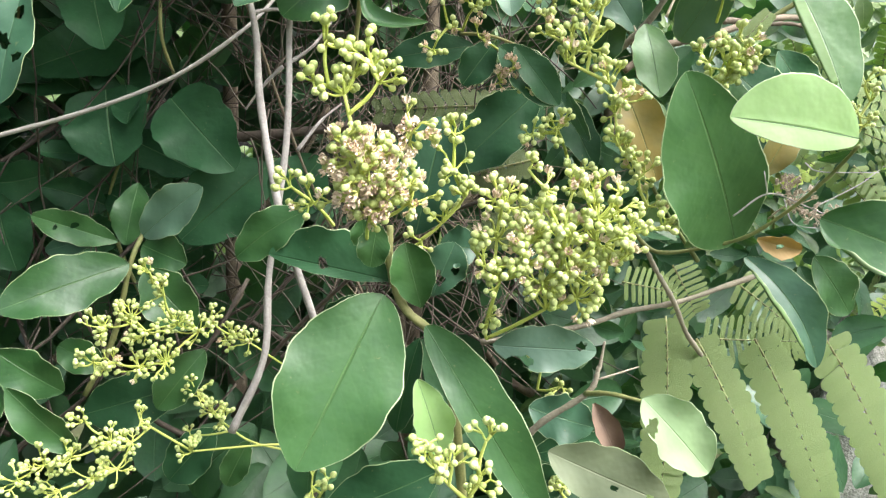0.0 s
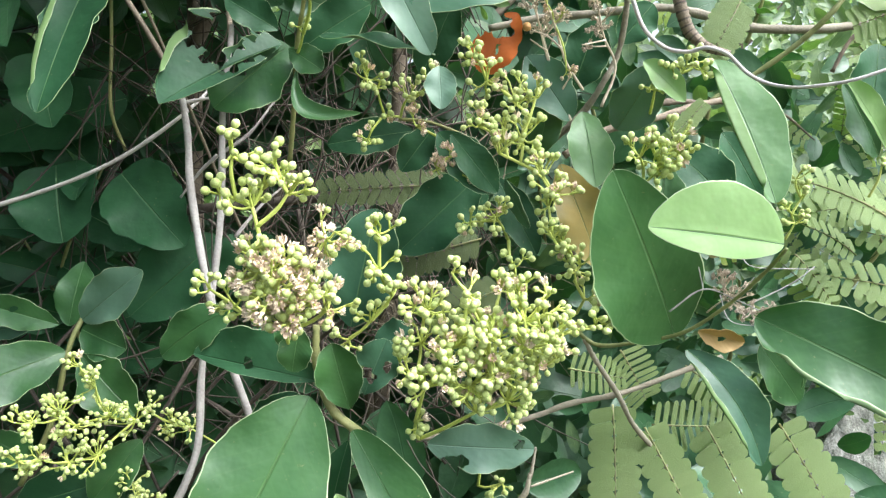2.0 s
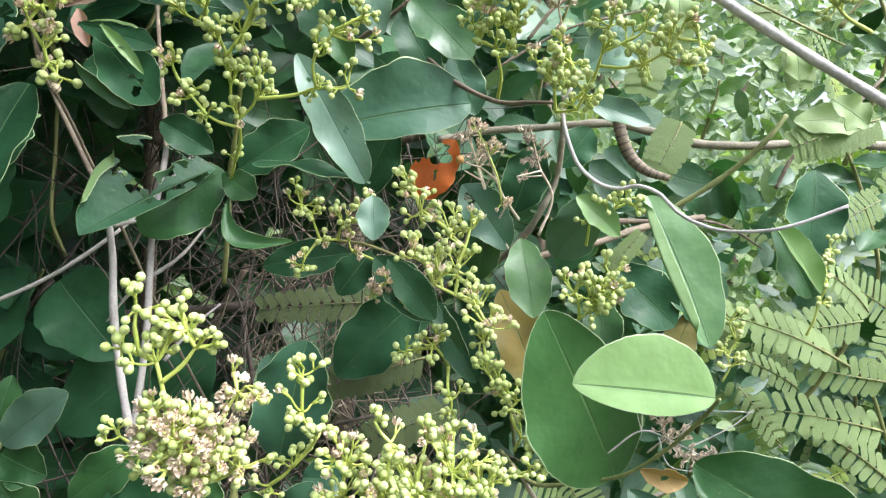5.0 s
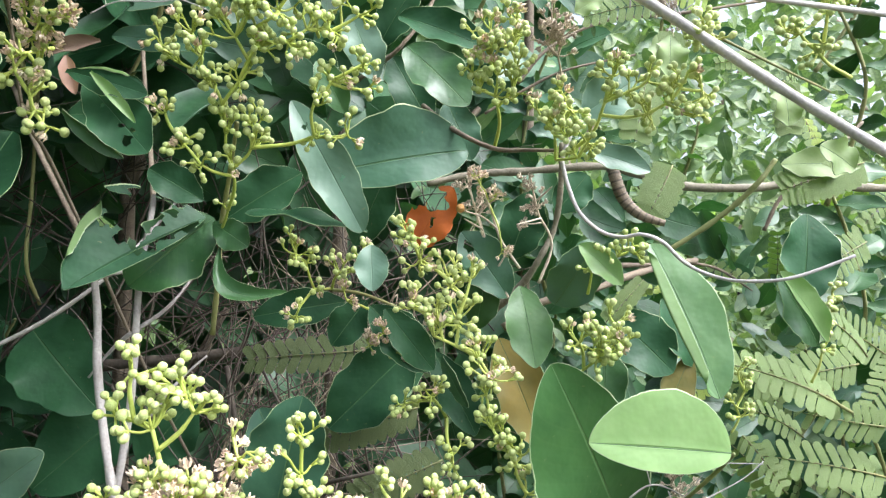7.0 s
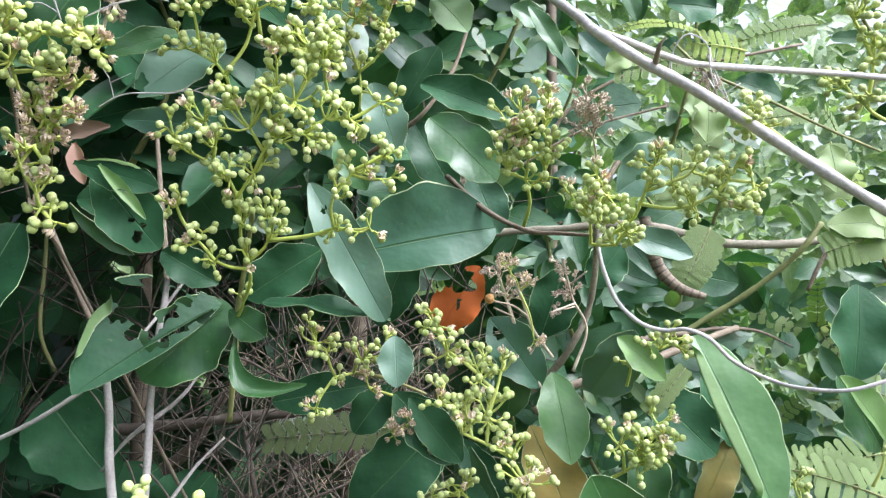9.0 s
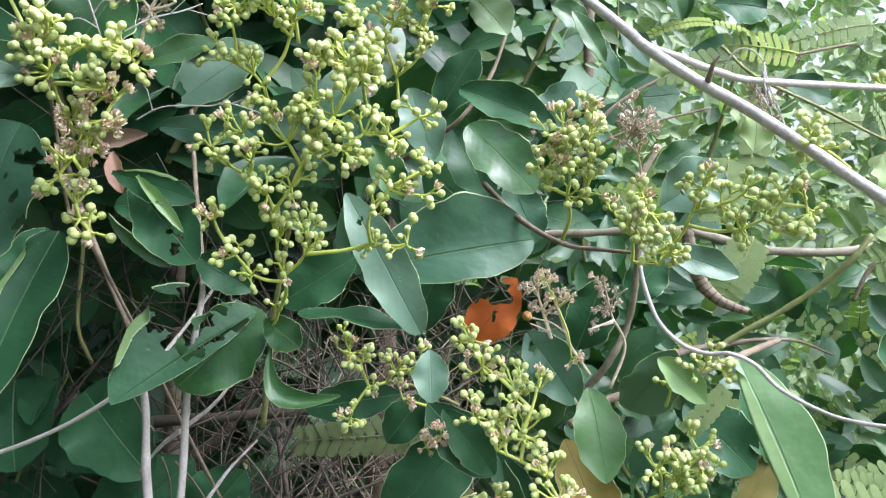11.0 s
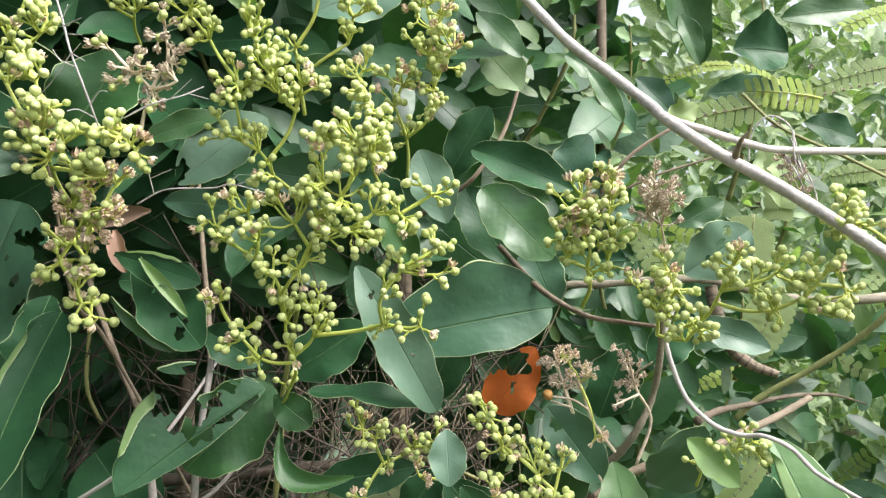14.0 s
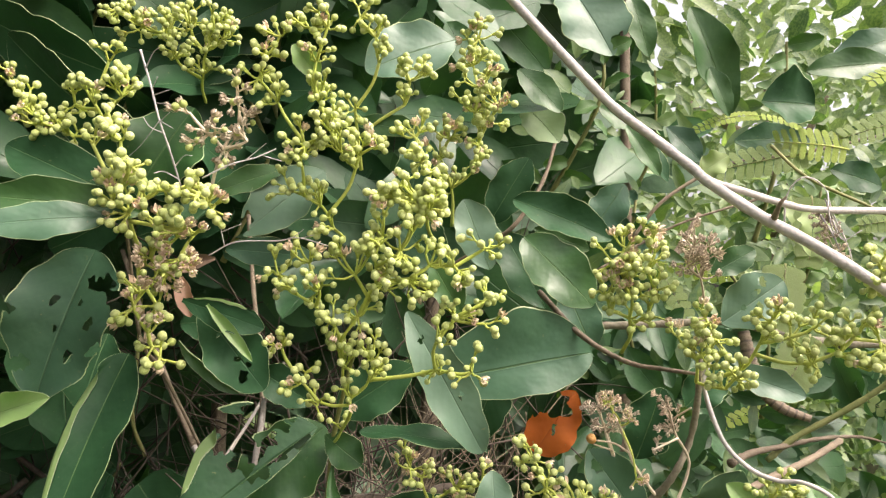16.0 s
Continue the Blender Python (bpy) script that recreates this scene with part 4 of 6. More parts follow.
shoot = thing("leafy_shoot", (0.0756, 0.5600, 1.4719), "overlapping oval dark green leaves on a brown twig", "leafy shoot", "leafy shoots")
twig(shoot, ((0.0139, 0.6000, 1.4462), (0.0481, 0.5800, 1.4647), (0.0684, 0.5700, 1.4794), (0.0902, 0.5800, 1.5135), (0.1061, 0.6000, 1.5607)), 0.0018, 0.0013, BARK_BROWN)
leaf(shoot, (0.0700, 0.5350, 1.4650), (0.1120, 0.5180, 1.4180), 0.0376, LEAF, peak=0.5, blunt=0.55)
leaf(shoot, (0.0650, 0.5500, 1.4930), (0.1280, 0.5300, 1.4620), 0.0280, DARK, peak=0.5, blunt=0.55, cup=0.3)
leaf(shoot, (0.0788, 0.5500, 1.4725), (0.1146, 0.5400, 1.4561), 0.0175, LEAF)
leaf(shoot, (0.0474, 0.5500, 1.4442), (0.0298, 0.5500, 1.4937), 0.0308, SHEEN)
leaf(shoot, (0.0484, 0.5800, 1.4791), (0.0786, 0.5700, 1.5269), 0.0300, DARK)
leaf(shoot, (0.0878, 0.5700, 1.4167), (0.0597, 0.5800, 1.4719), 0.0364, DARK)
leaf(shoot, (0.1544, 0.6000, 1.5112), (0.1273, 0.6000, 1.4730), 0.0299, GREY)
leaf(shoot, (0.1002, 0.5600, 1.4320), (0.1186, 0.5600, 1.3868), 0.0313, GREY)
leaf(shoot, (0.0264, 0.5300, 1.4148), (0.0075, 0.5200, 1.4490), 0.0226, LEAF)
leaf(shoot, (0.1872, 0.5000, 1.4071), (0.2259, 0.5000, 1.4327), 0.0336, SHEEN, blunt=0.6, holes=((.3,.5,.08),(-.2,.6,.07),(.5,.7,.09),(0,.35,.05),(-.5,.75,.08)))
leaf(shoot, (0.2036, 0.5600, 1.4399), (0.2348, 0.5600, 1.4566), 0.0196, LEAF)
leaf(shoot, (0.0708, 0.5600, 1.5900), (0.0996, 0.5500, 1.5549), 0.0227, LEAF)
leaf(shoot, (0.0763, 0.5800, 1.5694), (0.1004, 0.5700, 1.5377), 0.0311, PALE)
leaf(shoot, (0.1373, 0.5200, 1.5367), (0.1584, 0.5200, 1.5032), 0.0142, LEAF)
leaf(shoot, (0.0150, 0.5800, 1.4448), (-0.0172, 0.5800, 1.4825), 0.0369, DARK)
leaf(shoot, (0.0058, 0.5600, 1.5390), (-0.0096, 0.5500, 1.4937), 0.0313, DARK)

shoot = thing("leafy_shoot", (-0.1695, 0.4900, 1.3904), "large dark leaves, some eaten full of holes", "leafy shoot", "leafy shoots")
twig(shoot, ((-0.0773, 0.7200, 1.0350), (-0.1285, 0.6400, 1.1897), (-0.1522, 0.5500, 1.3200), (-0.1638, 0.5100, 1.3781), (-0.1651, 0.4800, 1.4011), (-0.1636, 0.4600, 1.4507), (-0.1547, 0.4300, 1.4849)), 0.0013, 0.0009, BARK_BROWN)
leaf(shoot, (-0.1780, 0.4920, 1.3920), (-0.2030, 0.4500, 1.2860), 0.0395, DARK, peak=0.42, blunt=0.55, cup=0.2, fold=(1, .74, .06, .96), under=LIGHT)
leaf(shoot, (-0.1970, 0.4850, 1.4560), (-0.2250, 0.4750, 1.3670), 0.0632, GREY, peak=0.45, blunt=0.55, holes=((-0.62, 0.19, 0.08), (-0.3, 0.21, 0.05), (-0.93, 0.27, 0.08), (0.3, 0.38, 0.04), (0.7, 0.81, 0.07), (1.0, 0.84, 0.06), (-0.4, 0.69, 0.05), (-0.55, 0.46, 0.05), (-0.9, 0.6, 0.06), (0.95, 0.5, 0.05), (0.1, 0.55, 0.025), (-0.2, 0.35, 0.025),))
leaf(shoot, (-0.2099, 0.4000, 1.3655), (-0.1632, 0.3850, 1.3796), 0.0155, LIGHT, cup=0.2)
leaf(shoot, (-0.1514, 0.4550, 1.4754), (-0.2317, 0.4500, 1.5139), 0.0317, DARK, peak=0.6)
leaf(shoot, (-0.1464, 0.4400, 1.4721), (-0.2246, 0.4200, 1.4798), 0.0243, LEAF, cup=0.2)
leaf(shoot, (-0.1600, 0.4300, 1.4690), (-0.2127, 0.4000, 1.4615), 0.0209, GREY, cup=-0.2)
leaf(shoot, (-0.1746, 0.5300, 1.5158), (-0.2805, 0.5200, 1.6074), 0.0580, DARK, turn=-50)
leaf(shoot, (-0.2227, 0.5500, 1.5888), (-0.3173, 0.5400, 1.6328), 0.0529, DARK, turn=-50)
leaf(shoot, (-0.1469, 0.5100, 1.5510), (-0.1802, 0.5000, 1.4917), 0.0550, LEAF, blunt=0.6)
leaf(shoot, (-0.0568, 0.4900, 1.5033), (-0.1013, 0.4700, 1.4623), 0.0335, SHEEN, peak=0.5, holes=((.5,.9,.12),))
leaf(shoot, (-0.0790, 0.4800, 1.5034), (-0.1198, 0.4700, 1.4871), 0.0163, LEAF)
leaf(shoot, (-0.0344, 0.4700, 1.5290), (0.0071, 0.4600, 1.5187), 0.0146, LEAF)
leaf(shoot, (0.0247, 0.5500, 1.6090), (-0.0364, 0.5300, 1.5805), 0.0476, SHEEN, blunt=0.6)
leaf(shoot, (-0.0523, 0.4500, 1.5502), (-0.0652, 0.4400, 1.5655), 0.0146, LIGHT)
leaf(shoot, (-0.1363, 0.4700, 1.4245), (-0.0852, 0.4600, 1.4077), 0.0201, DARK, peak=0.6, blunt=0.6, fold=(-1, .8, .05, .85), under=LIGHT)
leaf(shoot, (-0.1297, 0.4800, 1.4220), (-0.0846, 0.4600, 1.3732), 0.0334, DARK, peak=0.6, blunt=0.55, holes=((0.33, 0.80, 0.086), (0.08, 0.65, 0.057), (-0.12, 0.75, 0.048), (0.17, 0.37, 0.048),))
leaf(shoot, (-0.1189, 0.4620, 1.4214), (-0.0903, 0.4550, 1.3896), 0.0093, LIGHT, lop=(1, .5), cup=0.4)
leaf(shoot, (-0.1378, 0.4700, 1.4008), (-0.1002, 0.4650, 1.3708), 0.0098, LEAF, turn=45, cup=0.5)
leaf(shoot, (-0.0639, 0.5000, 1.4505), (-0.1215, 0.5000, 1.4566), 0.0196, GREY)
leaf(shoot, (-0.1576, 0.5200, 1.4096), (-0.1208, 0.5200, 1.4106), 0.0246, DARK)

shoot = thing("leafy_shoot", (0.2644, 0.6600, 1.5769), "leaves of the bush behind, lit from above", "leafy shoot", "leafy shoots")
twig(shoot, ((0.1741, 0.6600, 1.4753), (0.2040, 0.6600, 1.5090), (0.2618, 0.6700, 1.5395), (0.3305, 0.6800, 1.5506), (0.4330, 0.7000, 1.5743)), 0.0016, 0.0013, BARK_BROWN)
leaf(shoot, (0.2606, 0.6600, 1.5794), (0.2271, 0.6500, 1.6728), 0.0389, LEAF, cup=0.3)
leaf(shoot, (0.2558, 0.6500, 1.5768), (0.2404, 0.6500, 1.6198), 0.0192, LEAF)
leaf(shoot, (0.2706, 0.6200, 1.5799), (0.3126, 0.6200, 1.5759), 0.0490, DARK, cup=0.3, blunt=0.6)
leaf(shoot, (0.4038, 0.6600, 1.6231), (0.3280, 0.6600, 1.6176), 0.0293, LEAF)
leaf(shoot, (0.4255, 0.6800, 1.6567), (0.3595, 0.6800, 1.6321), 0.0303, GREY)
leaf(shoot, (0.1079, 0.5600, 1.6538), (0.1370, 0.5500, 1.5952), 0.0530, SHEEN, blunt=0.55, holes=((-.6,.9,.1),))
leaf(shoot, (0.1580, 0.5800, 1.6533), (0.1704, 0.5800, 1.6046), 0.0222, LEAF)
leaf(shoot, (0.2062, 0.6600, 1.5704), (0.2340, 0.6600, 1.5404), 0.0243, GREY)
leaf(shoot, (0.2874, 0.7200, 1.5709), (0.3614, 0.7200, 1.5724), 0.0320, DARK)
leaf(shoot, (0.1874, 0.6000, 1.5126), (0.1597, 0.6000, 1.5527), 0.0208, DARK, turn=20)
leaf(shoot, (0.1409, 0.6200, 1.5783), (0.1696, 0.6200, 1.5607), 0.0234, LEAF)
leaf(shoot, (0.3650, 0.7000, 1.5388), (0.4097, 0.7000, 1.5225), 0.0308, DARK)

shoot = thing("leafy_shoot", (-0.2732, 0.6000, 1.1066), "shaded oval leaves on a low side shoot", "leafy shoot", "leafy shoots")
twig(shoot, ((-0.3215, 0.6000, 0.9834), (-0.2927, 0.6000, 1.0355), (-0.2735, 0.6000, 1.1016), (-0.2665, 0.6100, 1.1252), (-0.2652, 0.6200, 1.1342)), 0.0025, 0.0020, STEM)
leaf(shoot, (-0.2652, 0.5800, 1.1058), (-0.3421, 0.5200, 1.0788), 0.0473, LEAF, peak=0.5, blunt=0.62)
leaf(shoot, (-0.2654, 0.6100, 1.1262), (-0.2070, 0.6000, 1.1696), 0.0394, SHEEN, blunt=0.6)
leaf(shoot, (-0.2659, 0.6100, 1.1177), (-0.2240, 0.6000, 1.1026), 0.0368, LEAF, blunt=0.6)
leaf(shoot, (-0.2971, 0.6300, 1.1186), (-0.3682, 0.6200, 1.1434), 0.0286, LEAF, holes=((.2,.5,.1),(-.3,.7,.07)))
leaf(shoot, (-0.2951, 0.5200, 1.0146), (-0.3325, 0.5000, 1.0535), 0.0361, LEAF)
leaf(shoot, (-0.2753, 0.5000, 0.9750), (-0.3135, 0.4800, 1.0318), 0.0275, LEAF, cup=0.4)
leaf(shoot, (-0.2818, 0.5600, 1.0223), (-0.3194, 0.5600, 1.0407), 0.0291, LEAF)
leaf(shoot, (-0.2195, 0.5800, 1.0008), (-0.3091, 0.5700, 0.9766), 0.0467, DARK)
leaf(shoot, (-0.2013, 0.5700, 1.0339), (-0.2401, 0.5600, 0.9855), 0.0343, LEAF)
leaf(shoot, (-0.2614, 0.6000, 1.0966), (-0.2143, 0.5900, 1.0484), 0.0454, LEAF, blunt=0.6)
leaf(shoot, (-0.3113, 0.6300, 1.1228), (-0.3639, 0.6300, 1.1098), 0.0207, GREY)
leaf(shoot, (-0.3421, 0.5200, 1.0395), (-0.3507, 0.5000, 0.9929), 0.0388, LEAF)
leaf(shoot, (-0.2062, 0.6000, 0.9515), (-0.2498, 0.6000, 0.9028), 0.0411, DARK)
leaf(shoot, (-0.1760, 0.6000, 0.9407), (-0.1984, 0.6000, 0.8973), 0.0257, LEAF)

shoot = thing("leafy_shoot", (-0.2739, 0.7200, 1.3171), "heart-shaped dark leaves of a climbing vine", "leafy shoot", "leafy shoots")
twig(shoot, ((-0.2747, 0.7200, 1.4820), (-0.2787, 0.7200, 1.3820), (-0.2823, 0.7200, 1.3171), (-0.2790, 0.7400, 1.2781)), 0.0017, 0.0016, STEM)
leaf(shoot, (-0.3510, 0.7400, 1.2630), (-0.3320, 0.7100, 1.1850), 0.0900, DARK, peak=0.36, blunt=0.5)
leaf(shoot, (-0.2800, 0.7300, 1.2540), (-0.2110, 0.7100, 1.1810), 0.0792, DARK, peak=0.36, blunt=0.5)
leaf(shoot, (-0.3491, 0.7200, 1.3739), (-0.3253, 0.6900, 1.2974), 0.0674, DARK, peak=0.36, blunt=0.55)
leaf(shoot, (-0.3020, 0.8000, 1.3380), (-0.4500, 0.7800, 1.2900), 0.0720, DARK, peak=0.45, blunt=0.5)
leaf(shoot, (-0.1813, 0.7400, 1.1874), (-0.2734, 0.7200, 1.1087), 0.0771, DARK, blunt=0.6)
leaf(shoot, (-0.2966, 0.6800, 1.1693), (-0.3040, 0.6600, 1.1109), 0.0349, LEAF)
leaf(shoot, (-0.3751, 0.8000, 1.3056), (-0.3342, 0.8000, 1.2498), 0.0635, DARK, peak=0.4)
leaf(shoot, (-0.1627, 0.6800, 1.1390), (-0.1171, 0.6800, 1.1939), 0.0606, DARK)
leaf(shoot, (-0.4893, 0.7600, 1.1565), (-0.4721, 0.7600, 1.0689), 0.0684, DARK)
leaf(shoot, (-0.4197, 0.8200, 1.2702), (-0.5183, 0.8200, 1.3333), 0.0778, DARK)
leaf(shoot, (-0.2465, 0.6000, 1.4002), (-0.2547, 0.5800, 1.3447), 0.0438, DARK)
leaf(shoot, (-0.2415, 0.4200, 1.2969), (-0.2577, 0.4100, 1.2272), 0.0311, GREY, holes=((-.2,.25,.1),(.2,.5,.12),(-.5,.6,.1),(.4,.75,.1)))

shoot = thing("dead_leaf", (0.0855, 0.5500, 1.3178), "dead orange leaf curled in the leaves", "dead leaf")
leaf(shoot, (0.0743, 0.5350, 1.3224), (0.1016, 0.5300, 1.3628), 0.0319, ORANGE, peak=0.42, cup=0.3, blunt=0.6, holes=((-.5,.72,.26),(-.9,.55,.15),(.1,.4,.04),(.05,.46,.04),(.2,.36,.035)))

shoot = thing("dead_leaf", (-0.1415, 0.4900, 1.4486), "withered brown leaf hanging beside the buds", "dead leaf")
leaf(shoot, (-0.1246, 0.4900, 1.4500), (-0.1549, 0.4900, 1.4421), 0.0114, BROWN, cup=0.5)
leaf(shoot, (-0.1432, 0.4850, 1.4389), (-0.1372, 0.4850, 1.4143), 0.0106, PINK, cup=0.6, edge_mat=PINK, label='withered pinkish leaf')

stem = thing("vine_stem", (-0.1489, 0.5250, 1.3289), "pale grey woody vine, smooth, leaning", "vine stem")
twig(stem, ((-0.1489, 0.5250, 1.3289), (-0.1409, 0.5170, 1.3194), (-0.1326, 0.5100, 1.2810), (-0.1310, 0.5100, 1.2314), (-0.1184, 0.5100, 1.1495), (-0.0943, 0.5200, 1.0569), (-0.0836, 0.5300, 0.9927)), 0.0020, 0.0032, BARK_GREY, knobs=0.15)

stem = thing("vine_stem", (-0.1075, 0.5400, 1.3583), "pale grey woody vine, smooth, leaning", "vine stem")
twig(stem, ((-0.1075, 0.5400, 1.3583), (-0.1073, 0.5350, 1.3449), (-0.1115, 0.5250, 1.2970), (-0.1153, 0.5200, 1.2109), (-0.1321, 0.5200, 1.1068), (-0.1355, 0.5100, 1.0456), (-0.1594, 0.5000, 0.9903)), 0.0017, 0.0030, BARK_GREY, knobs=0.15)

stem = thing("dry_twig", (-0.1200, 0.5350, 1.2630), "thin grey side twigs forking between the vines", "dry twig")
twig(stem, ((-0.1200, 0.5350, 1.2630), (-0.1350, 0.5400, 1.2510), (-0.1520, 0.5450, 1.2320)), 0.0014, 0.0007, BARK_GREY, knobs=0.3)
twig(stem, ((-0.1410, 0.5300, 1.3010), (-0.1230, 0.5400, 1.3050), (-0.0990, 0.5600, 1.3010)), 0.0014, 0.0007, BARK_GREY, 'side_twig', knobs=0.3)
twig(stem, ((-0.1180, 0.5350, 1.2640), (-0.1000, 0.5500, 1.2800), (-0.0850, 0.5700, 1.3060)), 0.0014, 0.0007, BARK_GREY, 'side_twig', knobs=0.3)
twig(stem, ((-0.1160, 0.5600, 1.2010), (-0.1010, 0.5800, 1.2240), (-0.0860, 0.6000, 1.2400)), 0.0014, 0.0007, BARK_GREY, 'side_twig', knobs=0.3)

stem = thing("vine_stem", (-0.4841, 0.5800, 1.1855), "thin grey vine running across the dark gap", "vine stem")
twig(stem, ((-0.4841, 0.5800, 1.1855), (-0.3583, 0.5700, 1.2131), (-0.2674, 0.5650, 1.2374), (-0.2076, 0.5650, 1.2616), (-0.1607, 0.5700, 1.2936), (-0.1424, 0.6000, 1.3226), (-0.1247, 0.6600, 1.3717)), 0.0019, 0.0012, BARK_GREY, knobs=0.15)

stem = thing("tendril", (0.1745, 0.4820, 1.3905), "smooth silvery tendril hanging in a loop", "tendril")
twig(stem, ((0.1745, 0.4820, 1.3905), (0.1690, 0.4815, 1.3760), (0.1690, 0.4820, 1.3700), (0.1720, 0.4800, 1.3550), (0.1780, 0.4750, 1.3380), (0.1890, 0.4680, 1.3260), (0.2000, 0.4600, 1.3220), (0.2090, 0.4520, 1.3230), (0.2200, 0.4470, 1.3180), (0.2300, 0.4440, 1.3070), (0.2400, 0.4400, 1.3000), (0.2490, 0.4250, 1.2950), (0.2580, 0.4100, 1.2940), (0.2680, 0.4000, 1.2950), (0.2810, 0.3950, 1.2990), (0.3010, 0.3900, 1.3070)), 0.0015, 0.0009, BARK_PALE, knobs=0.08)

stem = thing("tendril", (0.0825, 0.5600, 1.4285), "thin brown vine curling between the leaves", "tendril")
twig(stem, ((0.0825, 0.5600, 1.4285), (0.1036, 0.5200, 1.4004), (0.1277, 0.5000, 1.3843), (0.1475, 0.4850, 1.3806), (0.1628, 0.4760, 1.3787)), 0.0020, 0.0011, BARK_BROWN, knobs=0.1)

stem = thing("thorny_branch", (0.0300, 0.4520, 1.6270), "bare silvery branch, forked, with a thorn", "thorny branch")
twig(stem, ((0.0300, 0.4520, 1.6270), (0.0830, 0.4400, 1.5590), (0.1090, 0.4350, 1.5270), (0.1290, 0.4280, 1.5070), (0.1460, 0.4200, 1.4890), (0.1530, 0.4170, 1.4810), (0.1760, 0.4100, 1.4620), (0.2050, 0.4050, 1.4430), (0.2620, 0.3950, 1.4000), (0.3100, 0.3850, 1.3650), (0.3780, 0.3750, 1.3200)), 0.0025, 0.0028, BARK_PALE, knobs=0.12)
twig(stem, ((0.1480, 0.4190, 1.4860), (0.1560, 0.4180, 1.4810), (0.1700, 0.4200, 1.4770), (0.1950, 0.4280, 1.4710), (0.2200, 0.4340, 1.4680), (0.3040, 0.4500, 1.4680), (0.4220, 0.4700, 1.4650)), 0.0017, 0.0018, BARK_PALE, 'side_twig', knobs=0.12)
twig(stem, ((0.1810, 0.4090, 1.4600), (0.1800, 0.4020, 1.4640), (0.1800, 0.3980, 1.4670), (0.1820, 0.3960, 1.4700)), 0.0018, 0.0005, BARK_BROWN, 'thorn', knobs=0.1)

stem = thing("branch", (-0.3810, 0.8000, 1.2060), "thick brown dead branch lying across the dark gap", "branch")
twig(stem, ((-0.3810, 0.8000, 1.2060), (-0.2730, 0.7800, 1.2120), (-0.1720, 0.7700, 1.2200), (-0.0890, 0.7700, 1.2270), (-0.0280, 0.7700, 1.2310), (0.0290, 0.7800, 1.2400)), 0.0056, 0.0046, DRY, knobs=0.25)

stem = thing("branch", (0.0926, 0.7000, 1.3895), "grey-brown branch behind the leaves", "branch")
twig(stem, ((0.0926, 0.7000, 1.3895), (0.1404, 0.7000, 1.3987), (0.1867, 0.6900, 1.4000), (0.2368, 0.6800, 1.4027), (0.2680, 0.6800, 1.4015), (0.3097, 0.6800, 1.3912), (0.3411, 0.6800, 1.3839), (0.3987, 0.6800, 1.3826), (0.4568, 0.6900, 1.3884), (0.5333, 0.7000, 1.3858), (0.6151, 0.7000, 1.3832)), 0.0032, 0.0041, BARK, knobs=0.25)

stem = thing("branch", (0.4027, 0.6600, 1.3405), "dark twig slanting behind the leaves", "branch")
twig(stem, ((0.4027, 0.6600, 1.3405), (0.4196, 0.6600, 1.3703), (0.4494, 0.6600, 1.3924), (0.4691, 0.6600, 1.4096), (0.5169, 0.6800, 1.4471)), 0.0017, 0.0015, BARK_BROWN, knobs=0.3)

stem = thing("branch", (0.0267, 0.4800, 1.0660), "brown branch under the bud panicles", "branch")
twig(stem, ((0.0267, 0.4800, 1.0660), (0.0722, 0.4900, 1.0691), (0.1110, 0.5000, 1.0750), (0.1370, 0.5050, 1.0823), (0.1762, 0.5100, 1.0885), (0.2177, 0.5200, 1.0995), (0.2561, 0.5300, 1.1095)), 0.0020, 0.0019, BARK, knobs=0.25)

stem = thing("branch", (0.1433, 0.4900, 1.1335), "grey-brown twig going down through the fronds", "branch")
twig(stem, ((0.1433, 0.4900, 1.1335), (0.1536, 0.4950, 1.1155), (0.1711, 0.5050, 1.0896), (0.1869, 0.5200, 1.0619), (0.2072, 0.5350, 1.0367), (0.2324, 0.5600, 1.0027)), 0.0015, 0.0020, BARK, knobs=0.3)

stem = thing("branch", (0.1434, 0.6600, 1.4476), "dark brown twig leading up behind the buds", "branch")
twig(stem, ((0.1434, 0.6600, 1.4476), (0.1820, 0.6600, 1.4707), (0.2206, 0.6600, 1.4890), (0.2913, 0.6800, 1.5103)), 0.0013, 0.0010, BARK_BROWN, knobs=0.15)

stem = thing("dry_twig", (-0.1270, 0.3900, 1.5453), "dead pale twig with short side spurs", "dry twig")
twig(stem, ((-0.1270, 0.3900, 1.5453), (-0.1217, 0.3900, 1.5281), (-0.1162, 0.3880, 1.5103), (-0.1120, 0.3900, 1.4965), (-0.1100, 0.4000, 1.4799)), 0.00053, 0.00040, BARK_PALE, knobs=0.25)
twig(stem, ((-0.1194, 0.3890, 1.5224), (-0.1082, 0.3820, 1.5228)), 0.00026, 0.00015, BARK_PALE, 'side_twig', knobs=0.25)
twig(stem, ((-0.1186, 0.3890, 1.5185), (-0.1089, 0.3840, 1.5161)), 0.00022, 0.00015, BARK_PALE, 'side_twig', knobs=0.25)
twig(stem, ((-0.1160, 0.3880, 1.5095), (-0.1076, 0.3840, 1.5046)), 0.00026, 0.00015, BARK_PALE, 'side_twig', knobs=0.25)
twig(stem, ((-0.1160, 0.3880, 1.5090), (-0.1087, 0.3820, 1.5116)), 0.00022, 0.00015, BARK_PALE, 'side_twig', knobs=0.25)
twig(stem, ((-0.1210, 0.3900, 1.5254), (-0.1164, 0.3860, 1.5304)), 0.00022, 0.00015, BARK_PALE, 'side_twig', knobs=0.25)
